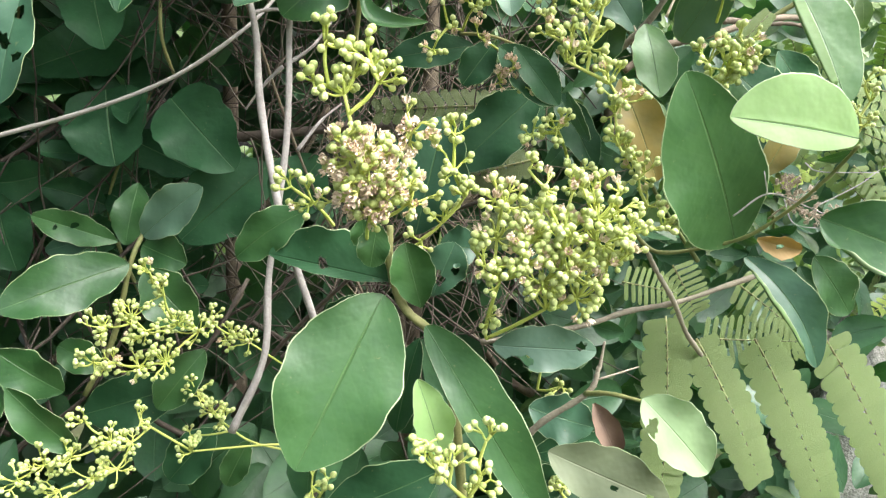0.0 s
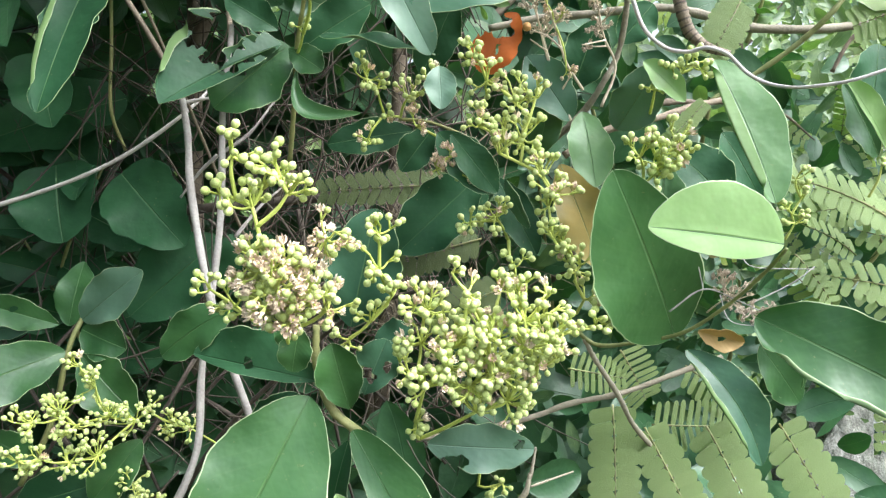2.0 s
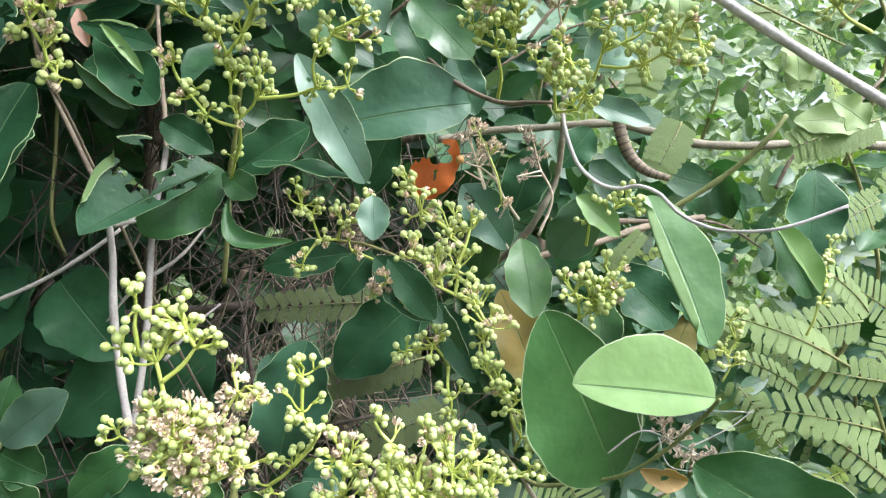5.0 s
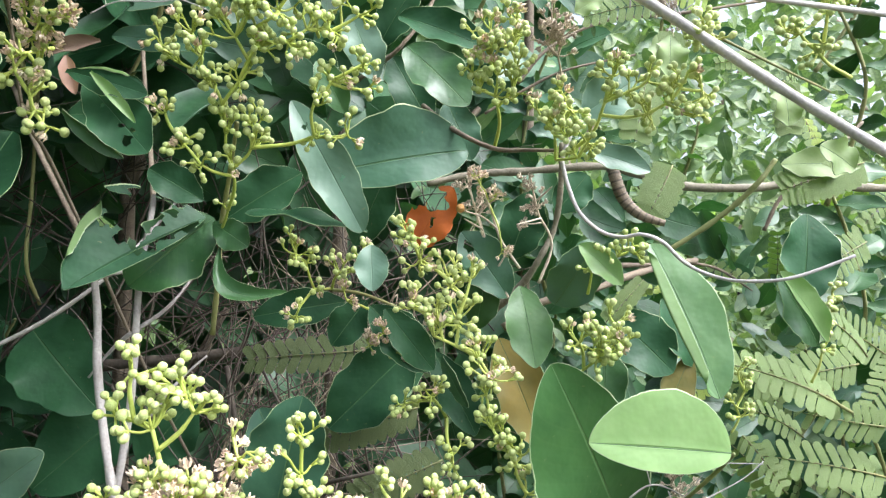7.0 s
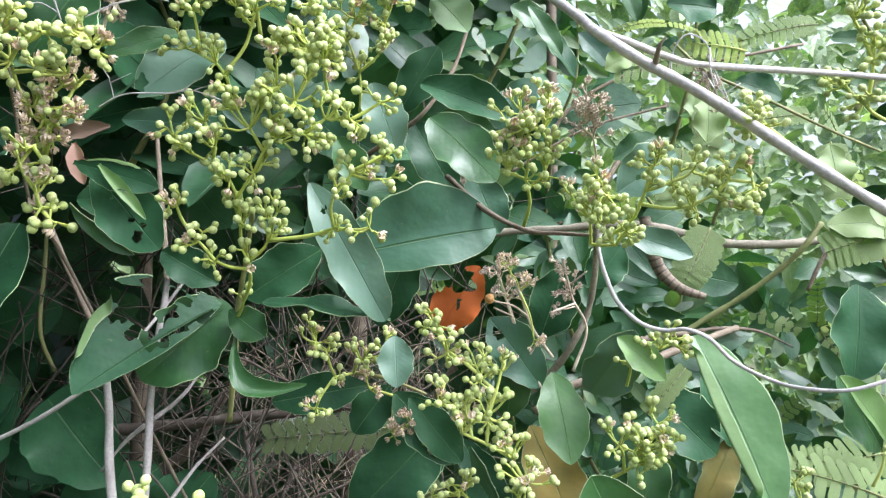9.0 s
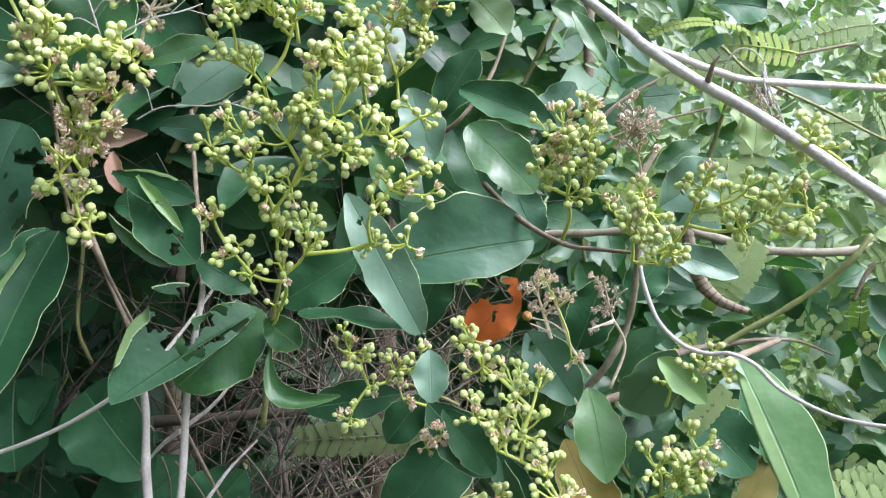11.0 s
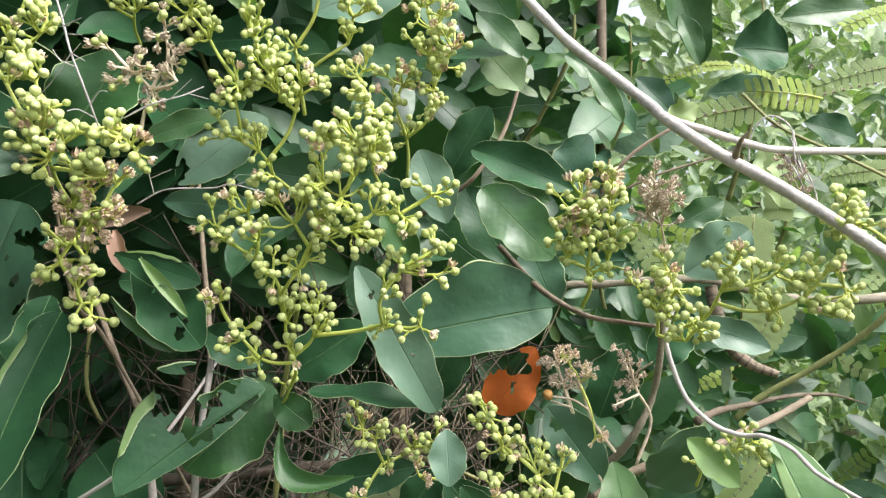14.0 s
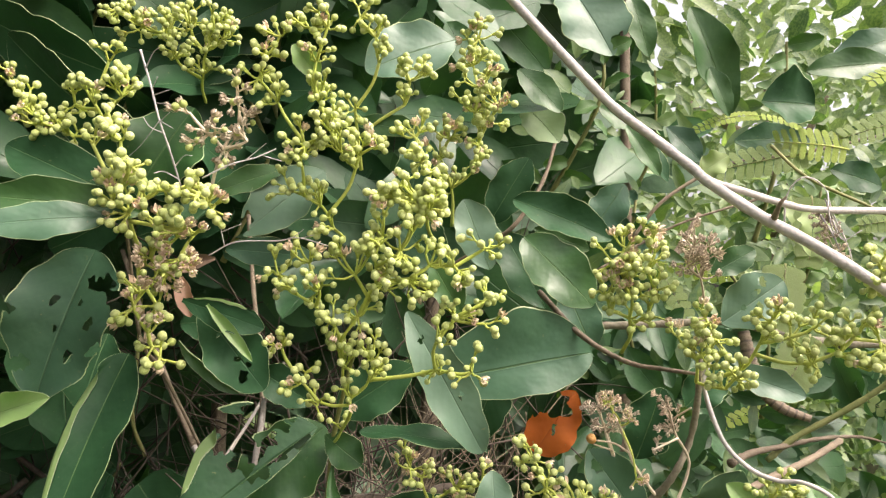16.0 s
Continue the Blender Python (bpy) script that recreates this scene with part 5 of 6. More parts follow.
twig(stem, ((-0.1160, 0.3880, 1.5095), (-0.1281, 0.3950, 1.4995), (-0.1387, 0.4000, 1.4930)), 0.00022, 0.00015, BARK_PALE, 'side_twig', knobs=0.25)
twig(stem, ((-0.1242, 0.3900, 1.5360), (-0.1190, 0.3860, 1.5420), (-0.1150, 0.3840, 1.5440)), 0.00028, 0.00015, BARK_PALE, 'side_twig', knobs=0.4)
twig(stem, ((-0.1140, 0.3890, 1.5035), (-0.1195, 0.3860, 1.5060), (-0.1225, 0.3850, 1.5105)), 0.00028, 0.00015, BARK_PALE, 'side_twig', knobs=0.4)
twig(stem, ((-0.1108, 0.3950, 1.4890), (-0.1050, 0.3910, 1.4930), (-0.1005, 0.3890, 1.4925)), 0.00028, 0.00015, BARK_PALE, 'side_twig', knobs=0.4)
twig(stem, ((-0.1103, 0.3980, 1.4830), (-0.1160, 0.3940, 1.4860), (-0.1200, 0.3920, 1.4850)), 0.00028, 0.00015, BARK_PALE, 'side_twig', knobs=0.4)

stem = thing("dry_twig", (-0.1032, 0.4100, 1.4856), "dead grey twig crossing the leaves", "dry twig")
twig(stem, ((-0.1032, 0.4100, 1.4856), (-0.0896, 0.4100, 1.4920), (-0.0766, 0.4120, 1.4961), (-0.0671, 0.4150, 1.5011)), 0.00040, 0.00026, BARK_PALE, knobs=0.25)
twig(stem, ((-0.0818, 0.4110, 1.4943), (-0.0693, 0.4050, 1.5018)), 0.00026, 0.00015, BARK_PALE, 'side_twig', knobs=0.25)
twig(stem, ((-0.0737, 0.4130, 1.4974), (-0.0628, 0.4100, 1.4936)), 0.00022, 0.00015, BARK_PALE, 'side_twig', knobs=0.25)
twig(stem, ((-0.0896, 0.4100, 1.4920), (-0.0908, 0.4050, 1.4973)), 0.00022, 0.00015, BARK_PALE, 'side_twig', knobs=0.25)

stem = thing("dry_twig", (-0.1103, 0.4400, 1.4484), "dead grey twig crossing the leaves", "dry twig")
twig(stem, ((-0.1103, 0.4400, 1.4484), (-0.0955, 0.4400, 1.4555), (-0.0719, 0.4400, 1.4559), (-0.0600, 0.4400, 1.4572), (-0.0355, 0.4500, 1.4500)), 0.00040, 0.00026, BARK_PALE, knobs=0.25)
twig(stem, ((-0.0659, 0.4400, 1.4564), (-0.0571, 0.4350, 1.4615)), 0.00026, 0.00015, BARK_PALE, 'side_twig', knobs=0.25)
twig(stem, ((-0.0600, 0.4400, 1.4572), (-0.0515, 0.4360, 1.4586)), 0.00026, 0.00015, BARK_PALE, 'side_twig', knobs=0.25)
twig(stem, ((-0.1015, 0.4400, 1.4532), (-0.1028, 0.4360, 1.4640)), 0.00026, 0.00015, BARK_PALE, 'side_twig', knobs=0.25)
twig(stem, ((-0.1017, 0.4370, 1.4612), (-0.0903, 0.4340, 1.4649)), 0.00022, 0.00015, BARK_PALE, 'side_twig', knobs=0.25)
twig(stem, ((-0.1026, 0.4370, 1.4627), (-0.1064, 0.4340, 1.4697)), 0.00022, 0.00015, BARK_PALE, 'side_twig', knobs=0.25)

stem = thing("dry_twig", (0.1367, 0.5100, 1.2846), "withered flower stalk, brown, with spent twiglets", "dry twig")
twig(stem, ((0.1367, 0.5100, 1.2846), (0.1234, 0.5100, 1.3169), (0.1133, 0.5000, 1.3452), (0.1073, 0.4900, 1.3648)), 0.0010, 0.0006, WITHER, knobs=0.2)
twig(stem, ((0.1181, 0.5000, 1.3305), (0.1053, 0.4900, 1.3363)), 0.0006, 0.0005, WITHER, 'side_twig', knobs=0.2)
twig(stem, ((0.1151, 0.5000, 1.3415), (0.1254, 0.4900, 1.3523)), 0.0006, 0.0005, WITHER, 'side_twig', knobs=0.2)
twig(stem, ((0.1291, 0.5100, 1.3037), (0.1375, 0.5000, 1.3193)), 0.0007, 0.0005, WITHER, 'side_twig', knobs=0.2)

stem = thing("dry_twig", (0.1579, 0.5100, 1.2940), "withered flower stalk, brown, with spent twiglets", "dry twig")
twig(stem, ((0.1579, 0.5100, 1.2940), (0.1674, 0.5100, 1.3204), (0.1562, 0.5000, 1.3413), (0.1490, 0.4900, 1.3646)), 0.0010, 0.0006, WITHER, knobs=0.2)
twig(stem, ((0.1580, 0.5000, 1.3376), (0.1399, 0.4900, 1.3325)), 0.0006, 0.0005, WITHER, 'side_twig', knobs=0.2)
twig(stem, ((0.1543, 0.5000, 1.3486), (0.1636, 0.4900, 1.3574)), 0.0006, 0.0005, WITHER, 'side_twig', knobs=0.2)
panicle((-0.0440, 0.3900, 1.1800), ((-0.0606, 0.3700, 1.2597, 0.0088), (-0.0695, 0.3720, 1.2383, 0.0057), (-0.0524, 0.3700, 1.2347, 0.0108), (-0.0386, 0.3720, 1.2492, 0.0083), (-0.0307, 0.3750, 1.2395, 0.0090),), 0.0025, 0.02, "open top of a panicle with large pale green buds", 42, fill=2.2)
panicle((-0.0450, 0.4500, 1.1262), ((-0.0151, 0.3900, 1.2167, 0.0108), (-0.0523, 0.3750, 1.2021, 0.0124), (-0.0367, 0.3750, 1.1967, 0.0150), (-0.0519, 0.3800, 1.1814, 0.0153), (-0.0291, 0.3850, 1.1843, 0.0155), (-0.0146, 0.3950, 1.1736, 0.0097), (-0.0408, 0.3900, 1.1689, 0.0123), (-0.0431, 0.3720, 1.1908, 0.0130), (-0.0319, 0.3800, 1.1753, 0.0120),), 0.0024, 0.45, "dense panicle of pale green buds with pink withered flowers", 1, fill=2.8)
panicle((-0.0711, 0.4500, 1.1523), ((-0.0970, 0.4300, 1.1807, 0.0075), (-0.0823, 0.4300, 1.1713, 0.0083),), 0.0025, 0.05, "small side cluster of pale green buds", 2, fill=1.75)
panicle((-0.0145, 0.4600, 1.1361), ((0.0065, 0.4400, 1.2143, 0.0076), (0.0041, 0.4400, 1.1944, 0.0123), (0.0168, 0.4450, 1.1746, 0.0078), (0.0024, 0.4500, 1.1567, 0.0079), (-0.0142, 0.4500, 1.1449, 0.0064),), 0.0025, 0.05, "slender cluster of green buds on thin stalks", 3, fill=1.75)
panicle((0.0294, 0.4600, 1.0740), ((0.0492, 0.4160, 1.1914, 0.0051), (0.0371, 0.4100, 1.1750, 0.0137), (0.0603, 0.4100, 1.1816, 0.0057), (0.0807, 0.4300, 1.1789, 0.0068), (0.0331, 0.4200, 1.1538, 0.0119), (0.0520, 0.4200, 1.1520, 0.0148), (0.0742, 0.4200, 1.1589, 0.0170), (0.0945, 0.4200, 1.1685, 0.0184), (0.1130, 0.4300, 1.1537, 0.0144), (0.1455, 0.4470, 1.1526, 0.0095), (0.1083, 0.4300, 1.1367, 0.0160), (0.0852, 0.4200, 1.1347, 0.0179), (0.0611, 0.4200, 1.1277, 0.0165), (0.0360, 0.4100, 1.1287, 0.0131), (0.0224, 0.4100, 1.1355, 0.0080), (0.0913, 0.4300, 1.1115, 0.0154), (0.0701, 0.4300, 1.1042, 0.0123), (0.0281, 0.4300, 1.0969, 0.0062), (0.0731, 0.4120, 1.1462, 0.0160), (0.0972, 0.4150, 1.1526, 0.0147), (0.0530, 0.4120, 1.1393, 0.0132),), 0.0024, 0.13, "large dense panicle of round pale green buds", 4, fill=2.15)
panicle((0.1380, 0.4900, 1.1510), ((0.0685, 0.5000, 1.3290, 0.0088), (0.0722, 0.4950, 1.3136, 0.0112), (0.0922, 0.4900, 1.2996, 0.0127), (0.1106, 0.4900, 1.3020, 0.0087), (0.0664, 0.4900, 1.2823, 0.0103), (0.0865, 0.4900, 1.2748, 0.0127), (0.1001, 0.4900, 1.2776, 0.0119), (0.0809, 0.4900, 1.2631, 0.0087), (0.1111, 0.4900, 1.2518, 0.0128), (0.1212, 0.4800, 1.2411, 0.0125), (0.1161, 0.4800, 1.2303, 0.0086), (0.1175, 0.4800, 1.2065, 0.0079), (0.1277, 0.4800, 1.1980, 0.0087), (0.1331, 0.4800, 1.1861, 0.0087), (0.1405, 0.4800, 1.1886, 0.0063), (0.1419, 0.4770, 1.1652, 0.0071),), 0.0024, 0.12, "long drooping panicle of pale green buds", 5, fill=1.75)
panicle((0.0970, 0.5500, 1.1970), ((0.0824, 0.5200, 1.2207, 0.0111), (0.0626, 0.5200, 1.2130, 0.0077), (0.0972, 0.5000, 1.1801, 0.0099),), 0.0024, 0.05, "small cluster of buds in the shade", 6, fill=1.75)
panicle((0.0149, 0.5500, 1.2917), ((-0.0109, 0.5200, 1.3190, 0.0101), (-0.0009, 0.5200, 1.3131, 0.0075), (-0.0089, 0.5200, 1.2707, 0.0084), (0.0024, 0.5300, 1.2918, 0.0064), (0.0237, 0.5200, 1.3053, 0.0105), (0.0404, 0.5000, 1.3126, 0.0072),), 0.0022, 0.2, "loose cluster of small buds with withered flowers", 7, fill=1.75)
panicle((0.1714, 0.4800, 1.2341), ((0.1711, 0.4620, 1.2612, 0.0090), (0.1857, 0.4620, 1.2594, 0.0135), (0.1997, 0.4620, 1.2627, 0.0105), (0.1858, 0.4620, 1.2489, 0.0105), (0.1947, 0.4620, 1.2724, 0.0075),), 0.0023, 0.05, "rounded cluster of pale green buds", 8, fill=1.75)
panicle((0.1861, 0.4900, 1.2869), ((0.2104, 0.4700, 1.3168, 0.0076), (0.2024, 0.4700, 1.3106, 0.0057), (0.1850, 0.4750, 1.3033, 0.0061), (0.1954, 0.4700, 1.3117, 0.0053),), 0.0022, 0.0, "small cluster of fresh green buds", 9, fill=1.75)
panicle((-0.0565, 0.5200, 1.3317), ((-0.0777, 0.4600, 1.4014, 0.0094), (-0.0661, 0.4600, 1.3811, 0.0080), (-0.0575, 0.4600, 1.3672, 0.0080), (-0.0814, 0.4650, 1.4416, 0.0095), (-0.0610, 0.4600, 1.4493, 0.0094), (-0.0683, 0.4600, 1.4285, 0.0060), (-0.0449, 0.4500, 1.4162, 0.0118), (-0.0508, 0.4500, 1.4345, 0.0105), (-0.0335, 0.4400, 1.4424, 0.0128), (-0.0267, 0.4500, 1.4189, 0.0118), (-0.0158, 0.4400, 1.4362, 0.0127), (0.0003, 0.4300, 1.4525, 0.0130), (-0.0111, 0.4300, 1.4614, 0.0112), (-0.0207, 0.4350, 1.4520, 0.0088), (0.0054, 0.4400, 1.4358, 0.0115), (0.0144, 0.4400, 1.4445, 0.0102), (0.0285, 0.4400, 1.4406, 0.0089), (0.0435, 0.4400, 1.4522, 0.0077), (0.0285, 0.4450, 1.4177, 0.0090), (0.0134, 0.4450, 1.4031, 0.0077), (0.0466, 0.4450, 1.4257, 0.0103), (0.0427, 0.4500, 1.4091, 0.0059), (0.0362, 0.4500, 1.3831, 0.0085), (0.0150, 0.4600, 1.3842, 0.0060), (-0.0226, 0.4600, 1.3942, 0.0107), (-0.0412, 0.4600, 1.3915, 0.0120), (-0.0230, 0.4650, 1.3808, 0.0095), (-0.0372, 0.4700, 1.3687, 0.0075), (-0.0469, 0.5000, 1.3453, 0.0059), (0.0013, 0.4300, 1.4815, 0.0075), (0.0127, 0.4300, 1.4725, 0.0075),), 0.0023, 0.06, "tall open panicle of round pale green buds", 10, fill=1.6)
panicle((-0.0444, 0.4900, 1.4618), ((-0.0794, 0.4400, 1.5625, 0.0068), (-0.0703, 0.4400, 1.5734, 0.0061), (-0.0583, 0.4400, 1.5783, 0.0082), (-0.0441, 0.4400, 1.5790, 0.0075), (-0.0519, 0.4400, 1.5597, 0.0075), (-0.0866, 0.4400, 1.5498, 0.0068), (-0.0764, 0.4450, 1.5376, 0.0075), (-0.0529, 0.4450, 1.5388, 0.0096), (-0.0461, 0.4400, 1.5213, 0.0101), (-0.0564, 0.4400, 1.5142, 0.0101), (-0.0408, 0.4400, 1.5085, 0.0101), (-0.0610, 0.4400, 1.5066, 0.0081), (-0.0275, 0.4500, 1.5084, 0.0083), (-0.0192, 0.4500, 1.5105, 0.0062), (-0.0725, 0.4550, 1.4880, 0.0084), (-0.0540, 0.4550, 1.4812, 0.0083), (-0.0465, 0.4600, 1.4655, 0.0070),), 0.0021, 0.05, "upright panicle of small green buds on thin stalks", 11, fill=2.15)
panicle((-0.0324, 0.4800, 1.5020), ((-0.0307, 0.4500, 1.5879, 0.0077), (-0.0200, 0.4500, 1.5770, 0.0084), (-0.0165, 0.4500, 1.5607, 0.0056), (-0.0335, 0.4600, 1.5374, 0.0064), (0.0005, 0.4550, 1.5532, 0.0084), (0.0093, 0.4550, 1.5531, 0.0063), (-0.0022, 0.4600, 1.5375, 0.0057),), 0.0022, 0.0, "slender upright cluster of green buds", 12, fill=2.15)
panicle((0.0110, 0.5000, 1.4585), ((0.0006, 0.4500, 1.5183, 0.0083), (0.0056, 0.4450, 1.5061, 0.0088), (0.0118, 0.4450, 1.4977, 0.0081), (0.0036, 0.4300, 1.4802, 0.0110), (-0.0103, 0.4300, 1.4783, 0.0091), (0.0096, 0.4350, 1.4748, 0.0092),), 0.0023, 0.05, "cluster of green buds high on the bush", 13, fill=2.15)
panicle((-0.1394, 0.5100, 1.5547), ((-0.1853, 0.4750, 1.6055, 0.0083), (-0.1685, 0.4700, 1.5924, 0.0104), (-0.1512, 0.4700, 1.5913, 0.0111), (-0.1374, 0.4700, 1.5952, 0.0104), (-0.1201, 0.4700, 1.5907, 0.0096), (-0.1495, 0.4750, 1.5763, 0.0090), (-0.1252, 0.4750, 1.5811, 0.0090), (-0.1303, 0.4800, 1.5663, 0.0075), (-0.1131, 0.4750, 1.5862, 0.0082),), 0.0020, 0.02, "spreading panicle of small yellow-green buds", 14, fill=2.15)
panicle((-0.1737, 0.4600, 1.5203), ((-0.2325, 0.4500, 1.5512, 0.0070), (-0.2203, 0.4500, 1.5434, 0.0070), (-0.2167, 0.4500, 1.5344, 0.0077), (-0.1964, 0.4500, 1.5380, 0.0084), (-0.2050, 0.4500, 1.5306, 0.0070), (-0.2183, 0.4500, 1.5265, 0.0063), (-0.2071, 0.4500, 1.5240, 0.0063), (-0.1958, 0.4500, 1.5182, 0.0056), (-0.1806, 0.4450, 1.5388, 0.0069), (-0.1729, 0.4500, 1.5638, 0.0049), (-0.1590, 0.4450, 1.5528, 0.0062), (-0.1585, 0.4400, 1.5402, 0.0068),), 0.0023, 0.08, "branching cluster of pale green buds", 15, fill=2.15)
panicle((-0.1600, 0.4700, 1.4513), ((-0.1697, 0.4250, 1.5108, 0.0072), (-0.1566, 0.4200, 1.5154, 0.0064), (-0.1520, 0.4200, 1.5111, 0.0064), (-0.1435, 0.4200, 1.4980, 0.0058), (-0.1559, 0.4250, 1.4859, 0.0084), (-0.1597, 0.4250, 1.4796, 0.0078), (-0.1513, 0.4300, 1.4742, 0.0085), (-0.1376, 0.4200, 1.4770, 0.0064), (-0.1478, 0.4250, 1.4897, 0.0071), (-0.1273, 0.4200, 1.4826, 0.0045), (-0.1111, 0.4150, 1.4815, 0.0069), (-0.1031, 0.4150, 1.4773, 0.0075), (-0.0986, 0.4150, 1.4705, 0.0069), (-0.1299, 0.4200, 1.4621, 0.0082), (-0.1127, 0.4200, 1.4604, 0.0082),), 0.0025, 0.2, "heavy panicle of large pale buds with pink withered flowers", 16, fill=2.15)
panicle((-0.1488, 0.4800, 1.4416), ((-0.1550, 0.4500, 1.4277, 0.0089), (-0.1414, 0.4500, 1.4197, 0.0089), (-0.1604, 0.4550, 1.4182, 0.0069), (-0.1493, 0.4600, 1.4020, 0.0091), (-0.1447, 0.4650, 1.3888, 0.0070), (-0.1497, 0.4650, 1.3937, 0.0049),), 0.0027, 0.35, "hanging cluster of buds and withered flowers", 17, fill=1.75)
panicle((-0.1130, 0.4500, 1.4877), ((-0.1199, 0.4300, 1.5270, 0.0053), (-0.1115, 0.4300, 1.5166, 0.0086), (-0.1053, 0.4300, 1.5156, 0.0079), (-0.0963, 0.4400, 1.5390, 0.0088), (-0.0926, 0.4400, 1.5252, 0.0074), (-0.1019, 0.4400, 1.5111, 0.0081), (-0.0868, 0.4400, 1.5124, 0.0061),), 0.0021, 0.7, "withered flower head, mostly brown", 18, dry=True, mat=WITHER, fill=1.31)
panicle((0.0210, 0.5600, 1.4758), ((0.0423, 0.5300, 1.6069, 0.0109), (0.0362, 0.5300, 1.5891, 0.0125), (0.0432, 0.5150, 1.5701, 0.0137), (0.0568, 0.5150, 1.5557, 0.0113), (0.0345, 0.5200, 1.5538, 0.0122), (0.0487, 0.5200, 1.5459, 0.0097), (0.0229, 0.5300, 1.5373, 0.0116), (0.0405, 0.5300, 1.5339, 0.0099), (0.0121, 0.5400, 1.5269, 0.0102), (0.0413, 0.5400, 1.5165, 0.0101), (0.0215, 0.5500, 1.5068, 0.0095),), 0.0024, 0.15, "dense panicle of small green buds further back", 19, fill=1.75)
panicle((0.1301, 0.5200, 1.3884), ((0.1287, 0.4600, 1.4635, 0.0054), (0.1387, 0.4600, 1.4564, 0.0074), (0.1226, 0.4650, 1.4557, 0.0082), (0.1122, 0.4650, 1.4474, 0.0075), (0.1305, 0.4600, 1.4425, 0.0087), (0.1179, 0.4600, 1.4380, 0.0087), (0.1076, 0.4650, 1.4291, 0.0075), (0.1238, 0.4600, 1.4270, 0.0087), (0.1364, 0.4600, 1.4315, 0.0067), (0.1098, 0.4700, 1.4172, 0.0069), (0.1229, 0.4650, 1.4131, 0.0075), (0.1356, 0.4650, 1.4160, 0.0068),), 0.0022, 0.12, "compact panicle of pale green buds", 20, fill=2.15)
panicle((0.1638, 0.4800, 1.3735), ((0.1637, 0.4600, 1.4123, 0.0074), (0.1709, 0.4550, 1.4029, 0.0079), (0.1583, 0.4600, 1.3908, 0.0067), (0.1672, 0.4550, 1.3848, 0.0092), (0.1781, 0.4500, 1.3813, 0.0078), (0.1752, 0.4600, 1.3714, 0.0053), (0.1464, 0.4600, 1.4033, 0.0047),), 0.0022, 0.1, "cluster of pale green buds above a tendril", 21, fill=2.15)
panicle((0.1688, 0.4750, 1.3755), ((0.1843, 0.4200, 1.4143, 0.0078), (0.1949, 0.4200, 1.4030, 0.0066), (0.1828, 0.4300, 1.4003, 0.0062), (0.2039, 0.4150, 1.4084, 0.0065), (0.2054, 0.4200, 1.3890, 0.0072), (0.2176, 0.4150, 1.3972, 0.0077), (0.2208, 0.4100, 1.4075, 0.0076), (0.2345, 0.4120, 1.3997, 0.0070), (0.2307, 0.4150, 1.3861, 0.0047),), 0.0022, 0.02, "spreading cluster of pale green buds", 22, fill=2.15)
panicle((0.2630, 0.4300, 1.4216), ((0.2298, 0.4100, 1.4390, 0.0070), (0.2266, 0.4100, 1.4282, 0.0070), (0.2361, 0.4100, 1.4307, 0.0058),), 0.0021, 0.0, "cluster of pale green buds by a bare branch", 23, fill=2.15)
panicle((0.1671, 0.4700, 1.4187), ((0.1529, 0.4500, 1.4549, 0.0098), (0.1618, 0.4500, 1.4486, 0.0092), (0.1494, 0.4500, 1.4428, 0.0079), (0.1599, 0.4550, 1.4369, 0.0080),), 0.0016, 1.0, "dead brown flower head, bare and twiggy", 24, dry=True, mat=WITHER, fill=1.31)
panicle((0.4929, 0.6600, 1.4849), ((0.4269, 0.6200, 1.5741, 0.0160), (0.4472, 0.6200, 1.5399, 0.0160), (0.4148, 0.6200, 1.5161, 0.0148), (0.4664, 0.6200, 1.5559, 0.0161), (0.4375, 0.6300, 1.5021, 0.0129),), 0.0035, 0.0, "loose cluster of green buds at the edge of the bush", 25, fill=1.75)
panicle((-0.0997, 0.6800, 0.9604), ((-0.2243, 0.5200, 1.1126, 0.0083), (-0.2185, 0.5300, 1.0962, 0.0114), (-0.2426, 0.5200, 1.0797, 0.0121), (-0.2601, 0.5100, 1.0690, 0.0119), (-0.2660, 0.5000, 1.0448, 0.0118), (-0.2351, 0.5200, 1.0620, 0.0141), (-0.2175, 0.5400, 1.0650, 0.0136), (-0.2420, 0.5200, 1.0341, 0.0132), (-0.2235, 0.5300, 1.0318, 0.0135), (-0.2074, 0.5600, 1.0504, 0.0141), (-0.1890, 0.5900, 1.0423, 0.0117), (-0.1764, 0.6000, 1.0345, 0.0108), (-0.1985, 0.5700, 1.0633, 0.0092), (-0.2542, 0.5100, 1.0426, 0.0102),), 0.0020, 0.04, "wide panicle of small green buds low on the bush", 26, fill=1.75)
panicle((-0.1092, 0.6600, 0.9089), ((-0.2733, 0.5000, 1.0027, 0.0083), (-0.2567, 0.5000, 0.9840, 0.0120), (-0.2973, 0.4800, 0.9718, 0.0116), (-0.3100, 0.4700, 0.9638, 0.0105), (-0.2821, 0.4900, 0.9729, 0.0091), (-0.2448, 0.5100, 0.9742, 0.0113), (-0.2509, 0.5000, 0.9560, 0.0111), (-0.2393, 0.5200, 0.9930, 0.0067), (-0.2674, 0.4900, 0.9551, 0.0119), (-0.2924, 0.4900, 0.9474, 0.0100), (-0.2096, 0.5400, 0.9570, 0.0100),), 0.0020, 0.0, "long low panicle of yellow-green buds", 27, fill=1.75)
panicle((-0.1444, 0.6400, 0.9119), ((-0.2096, 0.5600, 1.0067, 0.0122), (-0.1954, 0.5600, 0.9869, 0.0113), (-0.2205, 0.5700, 0.9578, 0.0063), (-0.1917, 0.5700, 0.9715, 0.0073),), 0.0020, 0.0, "small low cluster of green buds", 28, fill=1.75)
